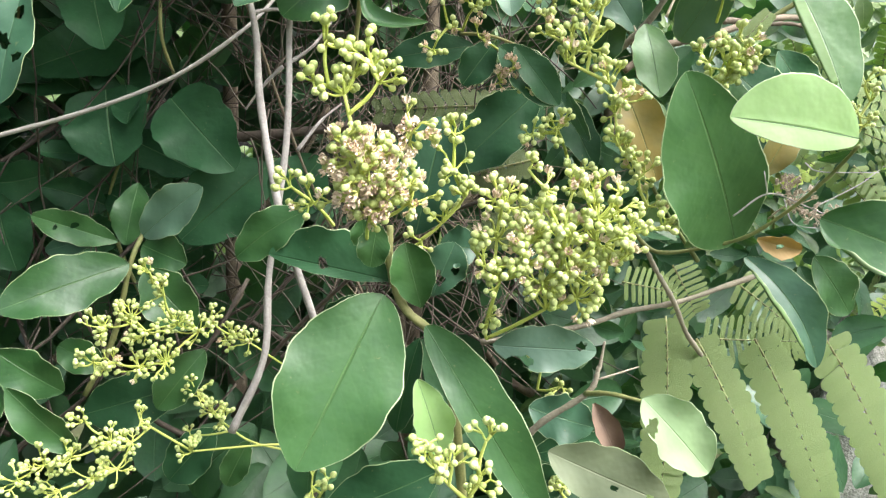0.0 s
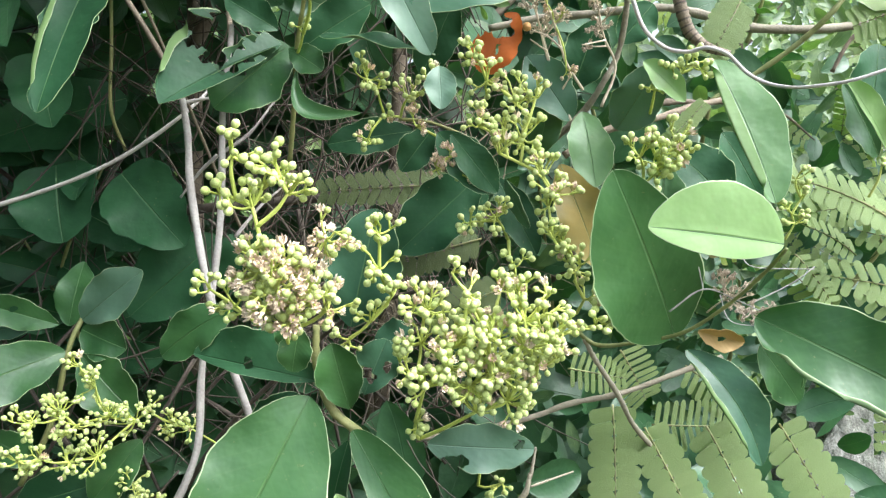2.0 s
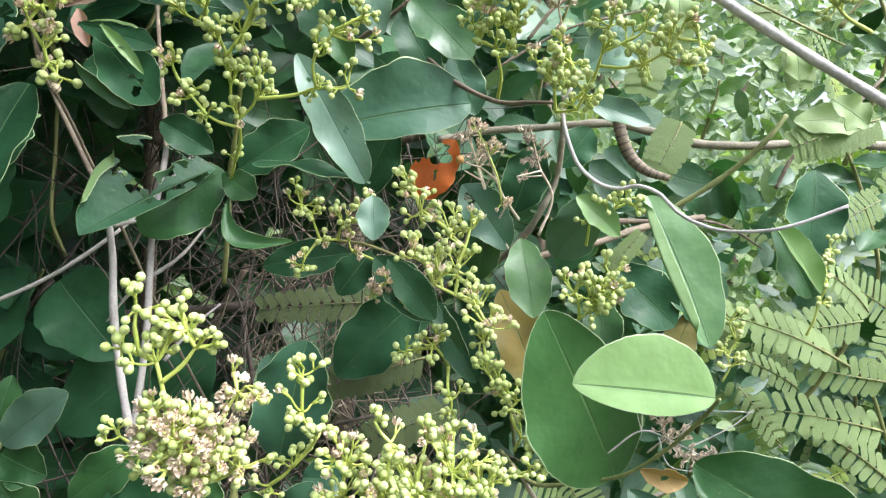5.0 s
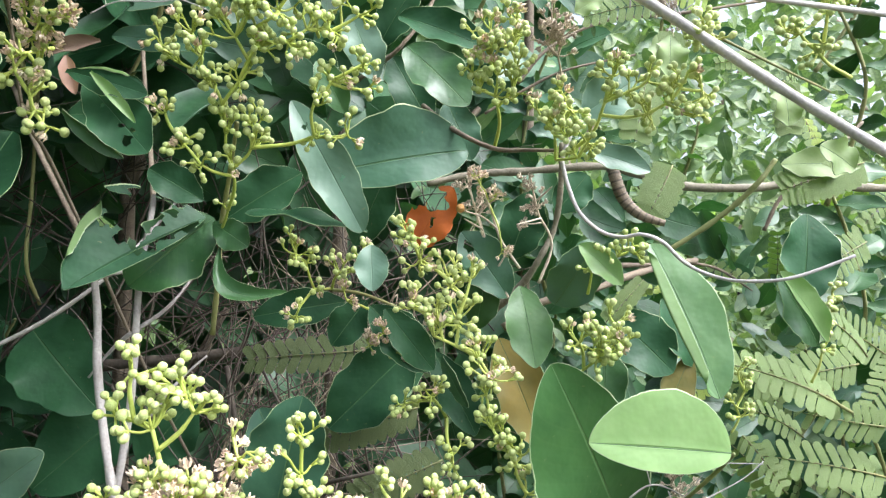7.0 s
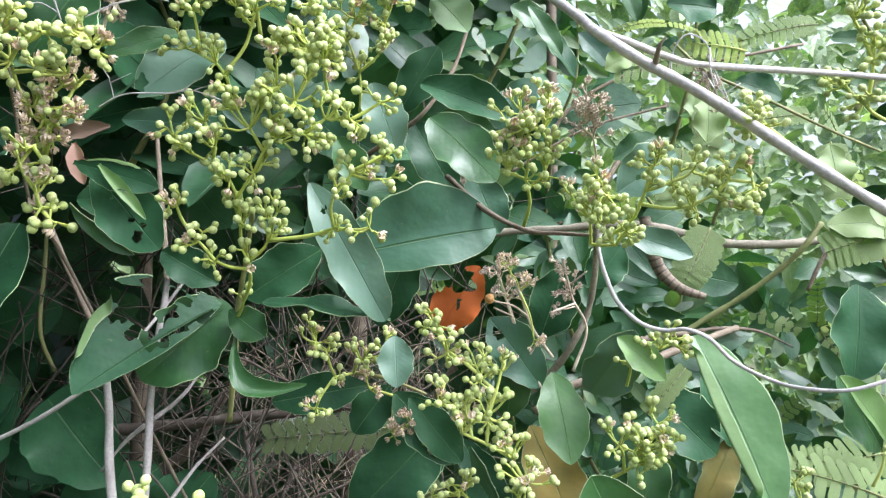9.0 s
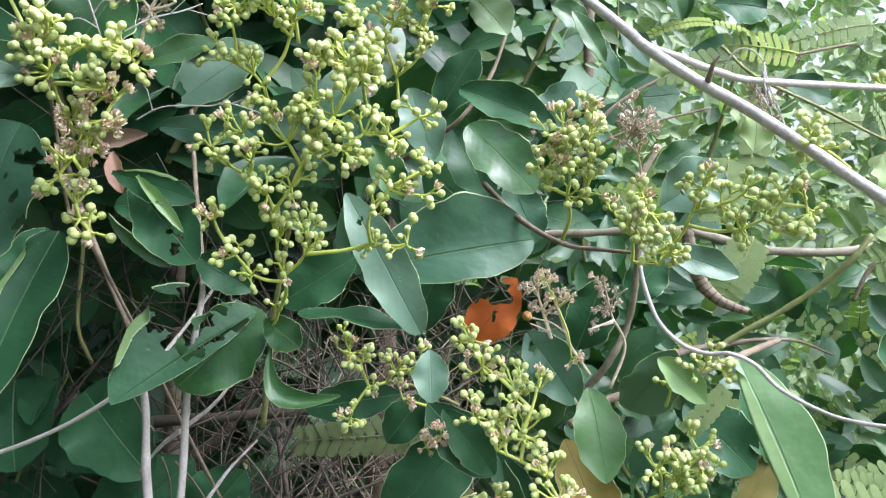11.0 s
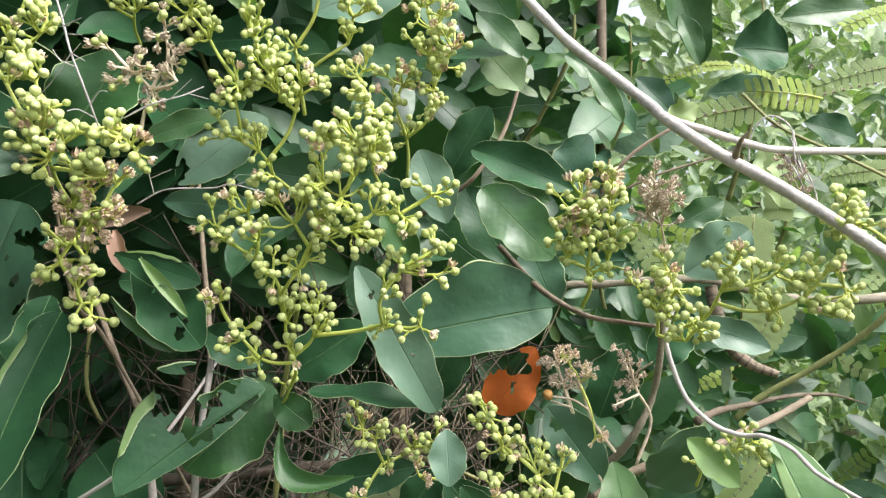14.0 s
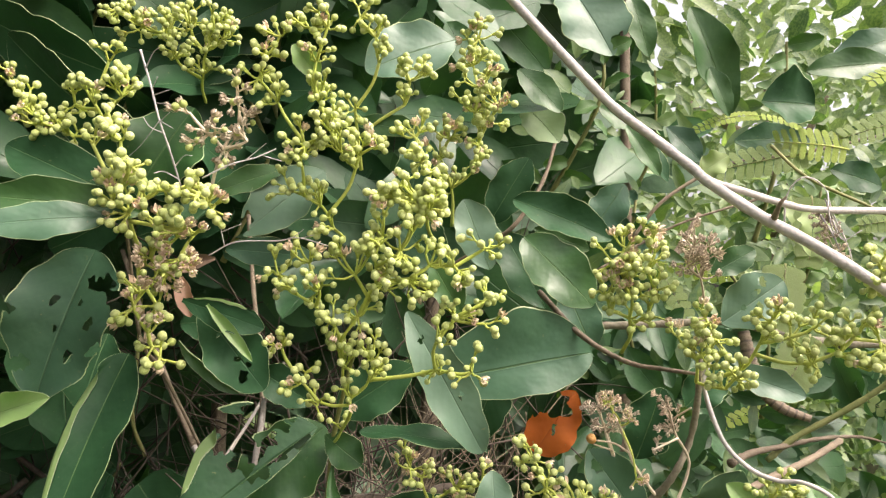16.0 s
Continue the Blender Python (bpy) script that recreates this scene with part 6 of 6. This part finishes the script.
panicle((0.0056, 0.3900, 0.9781), ((-0.0107, 0.3750, 1.0407, 0.0055), (-0.0068, 0.3700, 1.0262, 0.0096), (0.0059, 0.3700, 1.0295, 0.0082), (0.0248, 0.3700, 1.0428, 0.0061), (0.0218, 0.3700, 1.0174, 0.0083), (0.0165, 0.3700, 1.0093, 0.0062),), 0.0025, 0.0, "low cluster of pale buds on bright stalks", 29, fill=1.75)
panicle((0.0979, 0.5000, 0.9340), ((0.0934, 0.4900, 0.9573, 0.0082), (0.0851, 0.4900, 0.9519, 0.0055),), 0.0027, 0.0, "small low cluster of green buds", 30, fill=1.75)
panicle((-0.1007, 0.5200, 0.9186), ((-0.1027, 0.5000, 0.9500, 0.0074), (-0.0899, 0.5000, 0.9468, 0.0065),), 0.0026, 0.0, "small low cluster of green buds", 31, fill=1.75)
panicle((0.0703, 0.5000, 1.0239), ((0.0726, 0.4900, 1.0488, 0.0062), (0.0895, 0.4900, 1.0317, 0.0063), (0.0813, 0.4900, 1.0274, 0.0054),), 0.0023, 0.0, "few green buds on thin stalks", 32, fill=1.75)

shoot = thing("pinnate_foliage", (0.1704, 0.5300, 1.0729), "pale yellow-green pinnate leaf with broad blunt leaflets", "pinnate leaf", "pinnate leaves")
frond(shoot, (0.1755, 0.5350, 1.0717), (0.1750, 0.5300, 0.9131), 0.0429, 15, FROND)

shoot = thing("pinnate_foliage", (0.1978, 0.5300, 1.0547), "pale yellow-green pinnate leaf with broad blunt leaflets", "pinnate leaf", "pinnate leaves")
frond(shoot, (0.2005, 0.5350, 1.0534), (0.2611, 0.5400, 0.9300), 0.0401, 13, FROND)

shoot = thing("pinnate_foliage", (0.2465, 0.5300, 1.0547), "pale yellow-green pinnate leaf with broad blunt leaflets", "pinnate leaf", "pinnate leaves")
frond(shoot, (0.2535, 0.5500, 1.0492), (0.3280, 0.5600, 0.8969), 0.0463, 15, FROND)

shoot = thing("pinnate_foliage", (0.3085, 0.5300, 1.0547), "pale yellow-green pinnate leaf with broad blunt leaflets", "pinnate leaf", "pinnate leaves")
frond(shoot, (0.3166, 0.5600, 1.0465), (0.3941, 0.5700, 0.9072), 0.0504, 14, FROND)

shoot = thing("pinnate_foliage", (0.2233, 0.5300, 1.0729), "pinnate leaf with narrow separate leaflets", "pinnate leaf", "pinnate leaves")
frond(shoot, (0.2136, 0.5600, 1.0465), (0.3034, 0.5700, 1.0413), 0.0425, 14, FROND, broad=0.55)
frond(shoot, (0.2432, 0.5700, 1.0922), (0.3189, 0.5800, 1.0310), 0.0383, 13, FROND, broad=0.6)
frond(shoot, (0.1874, 0.5600, 1.1081), (0.2117, 0.5700, 1.0633), 0.0421, 9, FROND, broad=0.6)
frond(shoot, (0.1438, 0.5500, 1.0960), (0.1931, 0.5600, 1.0847), 0.0321, 9, FROND, broad=0.55)

# These fronds get their shade from the darker leaflet colour.
shoot = thing("pinnate_foliage", (0.0467, 0.6300, 1.2387), "pinnate leaf behind the panicles, coloured darker for shade", "pinnate leaf", "pinnate leaves")
frond(shoot, (0.0667, 0.6300, 1.2402), (-0.0604, 0.6200, 1.2342), 0.0344, 14, FROND_SHADED, broad=0.68, slant=60)
frond(shoot, (0.0801, 0.6200, 1.1933), (-0.0000, 0.6100, 1.1717), 0.0379, 10, FROND_SHADED, broad=0.76, slant=64)
frond(shoot, (0.0989, 0.6200, 1.1496), (0.0273, 0.6100, 1.1236), 0.0382, 10, FROND_SHADED, broad=0.76, slant=64)

shoot = thing("pinnate_foliage", (0.3947, 0.5500, 1.2023), "bright pinnate sprays at the edge of the bush", "pinnate leaf", "pinnate leaves")
frond(shoot, (0.3757, 0.5400, 1.2141), (0.2920, 0.5000, 1.2394), 0.0207, 14, FROND, broad=0.72, slant=64)
frond(shoot, (0.4905, 0.6000, 1.2147), (0.4016, 0.5800, 1.2662), 0.0365, 14, FROND, broad=0.6)
frond(shoot, (0.4889, 0.6000, 1.2520), (0.4407, 0.5800, 1.1896), 0.0329, 12, FROND, broad=0.62, slant=64)

shoot = thing("pinnate_foliage", (0.3450, 0.4750, 1.2140), "pale feathery pinnate sprays beside the smooth leaves", "pinnate leaf", "pinnate leaves")
twig(shoot, ((0.4300, 0.5300, 1.0910), (0.4020, 0.5100, 1.1560), (0.3820, 0.5000, 1.1940), (0.3450, 0.4750, 1.2140), (0.3180, 0.4700, 1.2320)), 0.0014, 0.0009, STEM)
frond(shoot, (0.3450, 0.4750, 1.2140), (0.2620, 0.4550, 1.2440), 0.0312, 9, FROND, broad=0.62, slant=66, turn=18)
frond(shoot, (0.3970, 0.5000, 1.1930), (0.3240, 0.4800, 1.2080), 0.0288, 8, FROND, broad=0.6, slant=66, turn=-15)
frond(shoot, (0.4020, 0.5100, 1.1560), (0.3070, 0.5000, 1.1760), 0.0328, 10, FROND, broad=0.62, slant=66, turn=10)
frond(shoot, (0.3910, 0.5100, 1.2400), (0.3420, 0.4900, 1.2730), 0.0248, 7, FROND, broad=0.6, slant=66, turn=20)
frond(shoot, (0.3350, 0.5200, 1.1440), (0.2850, 0.5100, 1.1860), 0.0280, 8, FROND, broad=0.6, slant=66, turn=-20)
frond(shoot, (0.4210, 0.5300, 1.1130), (0.3510, 0.5200, 1.1600), 0.0312, 9, FROND, broad=0.6, slant=66, turn=10)
frond(shoot, (0.2930, 0.5000, 1.1900), (0.3150, 0.4900, 1.1560), 0.0240, 7, FROND, broad=0.58, slant=66, turn=-10)
frond(shoot, (0.3300, 0.4900, 1.1900), (0.2870, 0.4800, 1.2120), 0.0224, 7, FROND, broad=0.6, slant=66, turn=25)

shoot = thing("pinnate_foliage", (0.3362, 0.6400, 1.5443), "yellow-green pinnate sprays hanging from above", "pinnate leaf", "pinnate leaves")
frond(shoot, (0.2858, 0.6600, 1.5793), (0.2289, 0.6600, 1.5668), 0.0124, 13, LIME, broad=0.74, bend=0.1, turn=25)
frond(shoot, (0.2858, 0.6600, 1.5793), (0.3318, 0.6600, 1.5570), 0.0124, 11, LIME, broad=0.74, bend=0.1, turn=-25)
frond(shoot, (0.3079, 0.6200, 1.5377), (0.2229, 0.6200, 1.5218), 0.0284, 11, FROND, broad=0.66, slant=66)
frond(shoot, (0.4113, 0.6400, 1.5708), (0.3238, 0.6200, 1.5463), 0.0236, 12, FROND, broad=0.66, slant=66)
frond(shoot, (0.4093, 0.6200, 1.6094), (0.3541, 0.6200, 1.5941), 0.0197, 10, LIME, broad=0.74, turn=30)
frond(shoot, (0.2511, 0.5500, 1.4460), (0.2416, 0.5500, 1.4002), 0.0345, 6, FROND)
frond(shoot, (0.3760, 0.6000, 1.4819), (0.3297, 0.6000, 1.4764), 0.0170, 10, FROND, broad=0.8)
frond(shoot, (0.4650, 0.7000, 1.6669), (0.3818, 0.7000, 1.6476), 0.0226, 12, LIME, broad=0.74, turn=30)

shoot = thing("pinnate_foliage", (0.3239, 0.6000, 1.4019), "soft green pinnate leaves under the branch", "pinnate leaf", "pinnate leaves")
frond(shoot, (0.3001, 0.6200, 1.3939), (0.2748, 0.6200, 1.3465), 0.0376, 9, FROND)
frond(shoot, (0.4735, 0.6200, 1.3969), (0.3955, 0.6200, 1.3715), 0.0426, 13, FROND)
frond(shoot, (0.2863, 0.5800, 1.4974), (0.2808, 0.5800, 1.4435), 0.0283, 6, FROND)
frond(shoot, (0.3665, 0.5600, 1.4512), (0.3700, 0.5600, 1.4078), 0.0311, 6, FROND)
frond(shoot, (0.2007, 0.5000, 1.2673), (0.2274, 0.5000, 1.2957), 0.0145, 8, FROND)
frond(shoot, (0.4875, 0.6400, 1.3282), (0.4037, 0.6200, 1.2905), 0.0352, 13, FROND, broad=0.6)
frond(shoot, (0.4193, 0.5600, 1.2287), (0.3272, 0.5500, 1.2165), 0.0368, 12, FROND, broad=0.62, slant=66)
frond(shoot, (0.3377, 0.6200, 1.5399), (0.2772, 0.6200, 1.5468), 0.0288, 9, LIME, broad=0.6)
panicle((-0.1527, 0.4700, 1.4279), ((-0.1244, 0.4300, 1.4547, 0.0078), (-0.1345, 0.4350, 1.4449, 0.0086), (-0.1181, 0.4300, 1.4444, 0.0065), (-0.1318, 0.4400, 1.4334, 0.0066), (-0.1165, 0.4300, 1.4576, 0.0052), (-0.1204, 0.4250, 1.4483, 0.0070), (-0.1394, 0.4300, 1.4489, 0.0058), (-0.1314, 0.4280, 1.4570, 0.0052), (-0.1262, 0.4300, 1.4397, 0.0071), (-0.1396, 0.4400, 1.4366, 0.0053),), 0.0023, 0.72, "mass of pink withered flowers under pale buds", 33, fill=1.75)
panicle((0.1241, 0.5100, 1.3150), ((0.1133, 0.5000, 1.3489, 0.0088), (0.1065, 0.4900, 1.3605, 0.0063), (0.1282, 0.5000, 1.3524, 0.0048),), 0.0012, 1.0, "spent flower head, brown and bare", 34, dry=True, mat=WITHER, fill=1.31)
panicle((0.1609, 0.5100, 1.3355), ((0.1543, 0.5000, 1.3486, 0.0088), (0.1472, 0.4900, 1.3628, 0.0063), (0.1431, 0.5000, 1.3340, 0.0048),), 0.0012, 1.0, "spent flower head, brown and bare", 35, dry=True, mat=WITHER, fill=1.31)
panicle((0.2205, 0.4700, 1.1547), ((0.2312, 0.4500, 1.1699, 0.0111), (0.2433, 0.4450, 1.1570, 0.0096), (0.2258, 0.4550, 1.1794, 0.0097), (0.2499, 0.4400, 1.1547, 0.0073),), 0.0012, 1.0, "grey wisps of a dead flower stalk", 36, dry=True, mat=WITHER, fill=1.05)
panicle((0.3181, 0.4600, 1.2304), ((0.3277, 0.4500, 1.2902, 0.0051), (0.3241, 0.4500, 1.2757, 0.0059), (0.3258, 0.4500, 1.2649, 0.0051), (0.3233, 0.4550, 1.2530, 0.0037),), 0.0018, 0.0, "fresh pale green shoot tip with tiny buds", 37, fill=1.40)
panicle((0.2556, 0.4400, 1.2055), ((0.2575, 0.4350, 1.2451, 0.0057), (0.2637, 0.4350, 1.2332, 0.0064), (0.2553, 0.4350, 1.2244, 0.0057), (0.2607, 0.4370, 1.2175, 0.0050),), 0.0017, 0.0, "fresh pale green shoot tip with tiny buds", 38, fill=1.40)

stem = thing("dry_twig", (0.2027, 0.4450, 1.4595), "grey dead vine wisps caught on the branch", "dry twig")
twig(stem, ((0.2027, 0.4450, 1.4595), (0.2028, 0.4400, 1.4770), (0.2092, 0.4350, 1.4857), (0.2197, 0.4350, 1.4809), (0.2242, 0.4350, 1.4654), (0.2306, 0.4350, 1.4499), (0.2337, 0.4350, 1.4345)), 0.0004, 0.0003, BARK_PALE, knobs=0.45)
twig(stem, ((0.2217, 0.4350, 1.4783), (0.2197, 0.4300, 1.4621), (0.2240, 0.4300, 1.4444)), 0.0004, 0.0002, BARK_PALE, 'side_twig', knobs=0.45)
twig(stem, ((0.2197, 0.4400, 1.4663), (0.2222, 0.4330, 1.4549), (0.2255, 0.4300, 1.4406)), 0.0007, 0.0002, BARK_PALE, 'side_twig', knobs=0.45)
twig(stem, ((0.2202, 0.4350, 1.4744), (0.2269, 0.4370, 1.4579), (0.2352, 0.4400, 1.4465)), 0.0003, 0.0002, BARK_PALE, 'side_twig', knobs=0.45)
twig(stem, ((0.2191, 0.4450, 1.4565), (0.2231, 0.4370, 1.4580), (0.2282, 0.4350, 1.4525)), 0.0004, 0.0002, BARK_PALE, 'side_twig', knobs=0.45)
twig(stem, ((0.2235, 0.4350, 1.4628), (0.2261, 0.4310, 1.4520), (0.2352, 0.4290, 1.4566)), 0.0003, 0.0002, BARK_PALE, 'side_twig', knobs=0.45)

stem = thing("dry_twig", (0.1925, 0.4600, 1.1575), "tangle of thin dead stalks among the leaves", "dry twig")
twig(stem, ((0.1925, 0.4600, 1.1575), (0.2120, 0.4550, 1.1725), (0.2313, 0.4500, 1.1664), (0.2516, 0.4400, 1.1564)), 0.0006, 0.0003, BARK_PALE, knobs=0.2)
twig(stem, ((0.2120, 0.4550, 1.1725), (0.2068, 0.4500, 1.1875)), 0.0004, 0.0002, BARK_PALE, 'side_twig', knobs=0.2)
twig(stem, ((0.2313, 0.4500, 1.1664), (0.2375, 0.4400, 1.1821)), 0.0004, 0.0002, BARK_PALE, 'side_twig', knobs=0.2)
twig(stem, ((0.2215, 0.4520, 1.1696), (0.2263, 0.4450, 1.1537), (0.2483, 0.4400, 1.1513)), 0.0004, 0.0002, BARK_PALE, 'side_twig', knobs=0.2)
twig(stem, ((0.2367, 0.4460, 1.1637), (0.2612, 0.4400, 1.1784), (0.2745, 0.4400, 1.1884)), 0.0004, 0.0002, BARK_PALE, 'side_twig', knobs=0.2)
twig(stem, ((0.2379, 0.4600, 1.1925), (0.2430, 0.4500, 1.1871), (0.2745, 0.4400, 1.1868)), 0.0004, 0.0002, BARK_PALE, 'side_twig', knobs=0.2)

rolled_leaf(((0.2304, 0.5750, 1.3985), (0.2327, 0.5700, 1.3763), (0.2398, 0.5700, 1.3581), (0.2513, 0.5650, 1.3454), (0.2677, 0.5600, 1.3387)), 0.0047, 'dead grey-brown leaf rolled into a ribbed tube')
panicle((0.0477, 0.5500, 1.2737), ((0.0528, 0.5300, 1.2572, 0.0087), (0.0406, 0.5300, 1.2505, 0.0061), (0.0614, 0.5300, 1.2463, 0.0069), (0.0245, 0.5300, 1.2853, 0.0052),), 0.0020, 0.9, "withered pinkish flowers under the leaf node", 39, fill=1.75)

stem = thing("dry_twig", (0.1429, 0.5000, 1.3042), "spent flower stalk with a small orange fruit", "dry twig")
twig(stem, ((0.1429, 0.5000, 1.3042), (0.1299, 0.4950, 1.3229), (0.1227, 0.4900, 1.3421), (0.1147, 0.4850, 1.3593), (0.1108, 0.4800, 1.3674)), 0.0010, 0.0006, WITHER, knobs=0.2)
twig(stem, ((0.1273, 0.4930, 1.3299), (0.1171, 0.4870, 1.3371), (0.1045, 0.4800, 1.3405)), 0.0007, 0.0005, WITHER, 'side_twig', knobs=0.2)
twig(stem, ((0.1212, 0.4900, 1.3454), (0.1276, 0.4850, 1.3509)), 0.0005, 0.0003, WITHER, 'side_twig', knobs=0.2)
twig(stem, ((0.1147, 0.4850, 1.3593), (0.1098, 0.4800, 1.3578)), 0.0005, 0.0003, WITHER, 'side_twig', knobs=0.2)
gall(stem, (0.1017, 0.4780, 1.3419), 0.0029)
panicle((0.1212, 0.4900, 1.3470), ((0.1107, 0.4800, 1.3648, 0.0042), (0.1144, 0.4800, 1.3583, 0.0032), (0.1265, 0.4830, 1.3512, 0.0032), (0.1302, 0.4900, 1.3141, 0.0043),), 0.0014, 1.0, "few withered pinkish flowers on a spent stalk", 40, fill=2.10)

# Invented stone, standing in for bright mottled ground beyond the fronds.
stand_in_stone((0.5184, 0.8600, 1.0082), 1.008, 0.16, 3, "rough pale mottled stone added in place of bright ground behind")

stem = thing("branch", (0.2619, 0.6200, 1.2971), "olive-brown stem slanting among the leaves", "branch")
twig(stem, ((0.2619, 0.6200, 1.2971), (0.2821, 0.6200, 1.3133), (0.3173, 0.6100, 1.3360), (0.3424, 0.6000, 1.3559), (0.3602, 0.5900, 1.3752), (0.3753, 0.5900, 1.3940)), 0.0023, 0.0021, STEM, knobs=0.2)

stem = thing("branch", (0.2193, 0.5800, 1.3044), "purplish brown branch among the leaves", "branch")
twig(stem, ((0.2193, 0.5800, 1.3044), (0.2434, 0.6000, 1.3076), (0.2776, 0.6200, 1.3085), (0.3114, 0.6350, 1.3108), (0.3621, 0.6700, 1.3051), (0.4319, 0.7400, 1.2838)), 0.0028, 0.0007, BARK_BROWN, knobs=0.3)

shoot = thing("leafy_shoot", (0.2740, 0.5600, 1.5044), "pale yellow-green lobed leaves hanging from a thin twig", "leafy shoot", "leafy shoots")
twig(shoot, ((0.2680, 0.6000, 1.5395), (0.2841, 0.5800, 1.5108), (0.3226, 0.5700, 1.4872), (0.3667, 0.5600, 1.4600), (0.4114, 0.5700, 1.4455)), 0.0012, 0.0009, STEM)
leaf(shoot, (0.2759, 0.5600, 1.4850), (0.2711, 0.5550, 1.4507), 0.0254, FROND, wave=0.16, blunt=0.6)
leaf(shoot, (0.3595, 0.5500, 1.4469), (0.3605, 0.5450, 1.4110), 0.0261, FROND, wave=0.16, blunt=0.6)
leaf(shoot, (0.2345, 0.6000, 1.5323), (0.2117, 0.6000, 1.5183), 0.0200, FROND, wave=0.16, blunt=0.6)
leaf(shoot, (0.4080, 0.5800, 1.4040), (0.4367, 0.5800, 1.3841), 0.0316, FROND, wave=0.14, blunt=0.6)
leaf(shoot, (0.2810, 0.6000, 1.5007), (0.2902, 0.6000, 1.4652), 0.0258, FROND, wave=0.16, blunt=0.6)
leaf(shoot, (0.4697, 0.6200, 1.3945), (0.3974, 0.6200, 1.3947), 0.0285, FROND, wave=0.12, blunt=0.6)

# Upper lengths of the two grey vines; brown bark stands in for shade.
stem = thing("vine_stem", (-0.2663, 0.6600, 1.4699), "upper length of a grey vine, coloured brown for shade", "vine stem")
twig(stem, ((-0.2663, 0.6600, 1.4699), (-0.2228, 0.6100, 1.4105), (-0.1797, 0.5600, 1.3617), (-0.1546, 0.5400, 1.3262)), 0.0021, 0.0020, BARK_BROWN, knobs=0.15)

stem = thing("vine_stem", (-0.1441, 0.6200, 1.4940), "upper length of a grey vine, coloured brown for shade", "vine stem")
twig(stem, ((-0.1441, 0.6200, 1.4940), (-0.1339, 0.6000, 1.4388), (-0.1192, 0.5700, 1.3841), (-0.1111, 0.5500, 1.3514)), 0.0017, 0.0019, BARK_BROWN, knobs=0.15)
panicle((0.2222, 0.4450, 1.4670), ((0.2220, 0.4400, 1.4584, 0.0061), (0.2218, 0.4350, 1.4513, 0.0060), (0.2248, 0.4350, 1.4444, 0.0055), (0.2196, 0.4400, 1.4624, 0.0045),), 0.0009, 1.0, "clump of grey dead tendrils caught on the branch", 41, dry=True, mat=WITHER, fill=0.96)
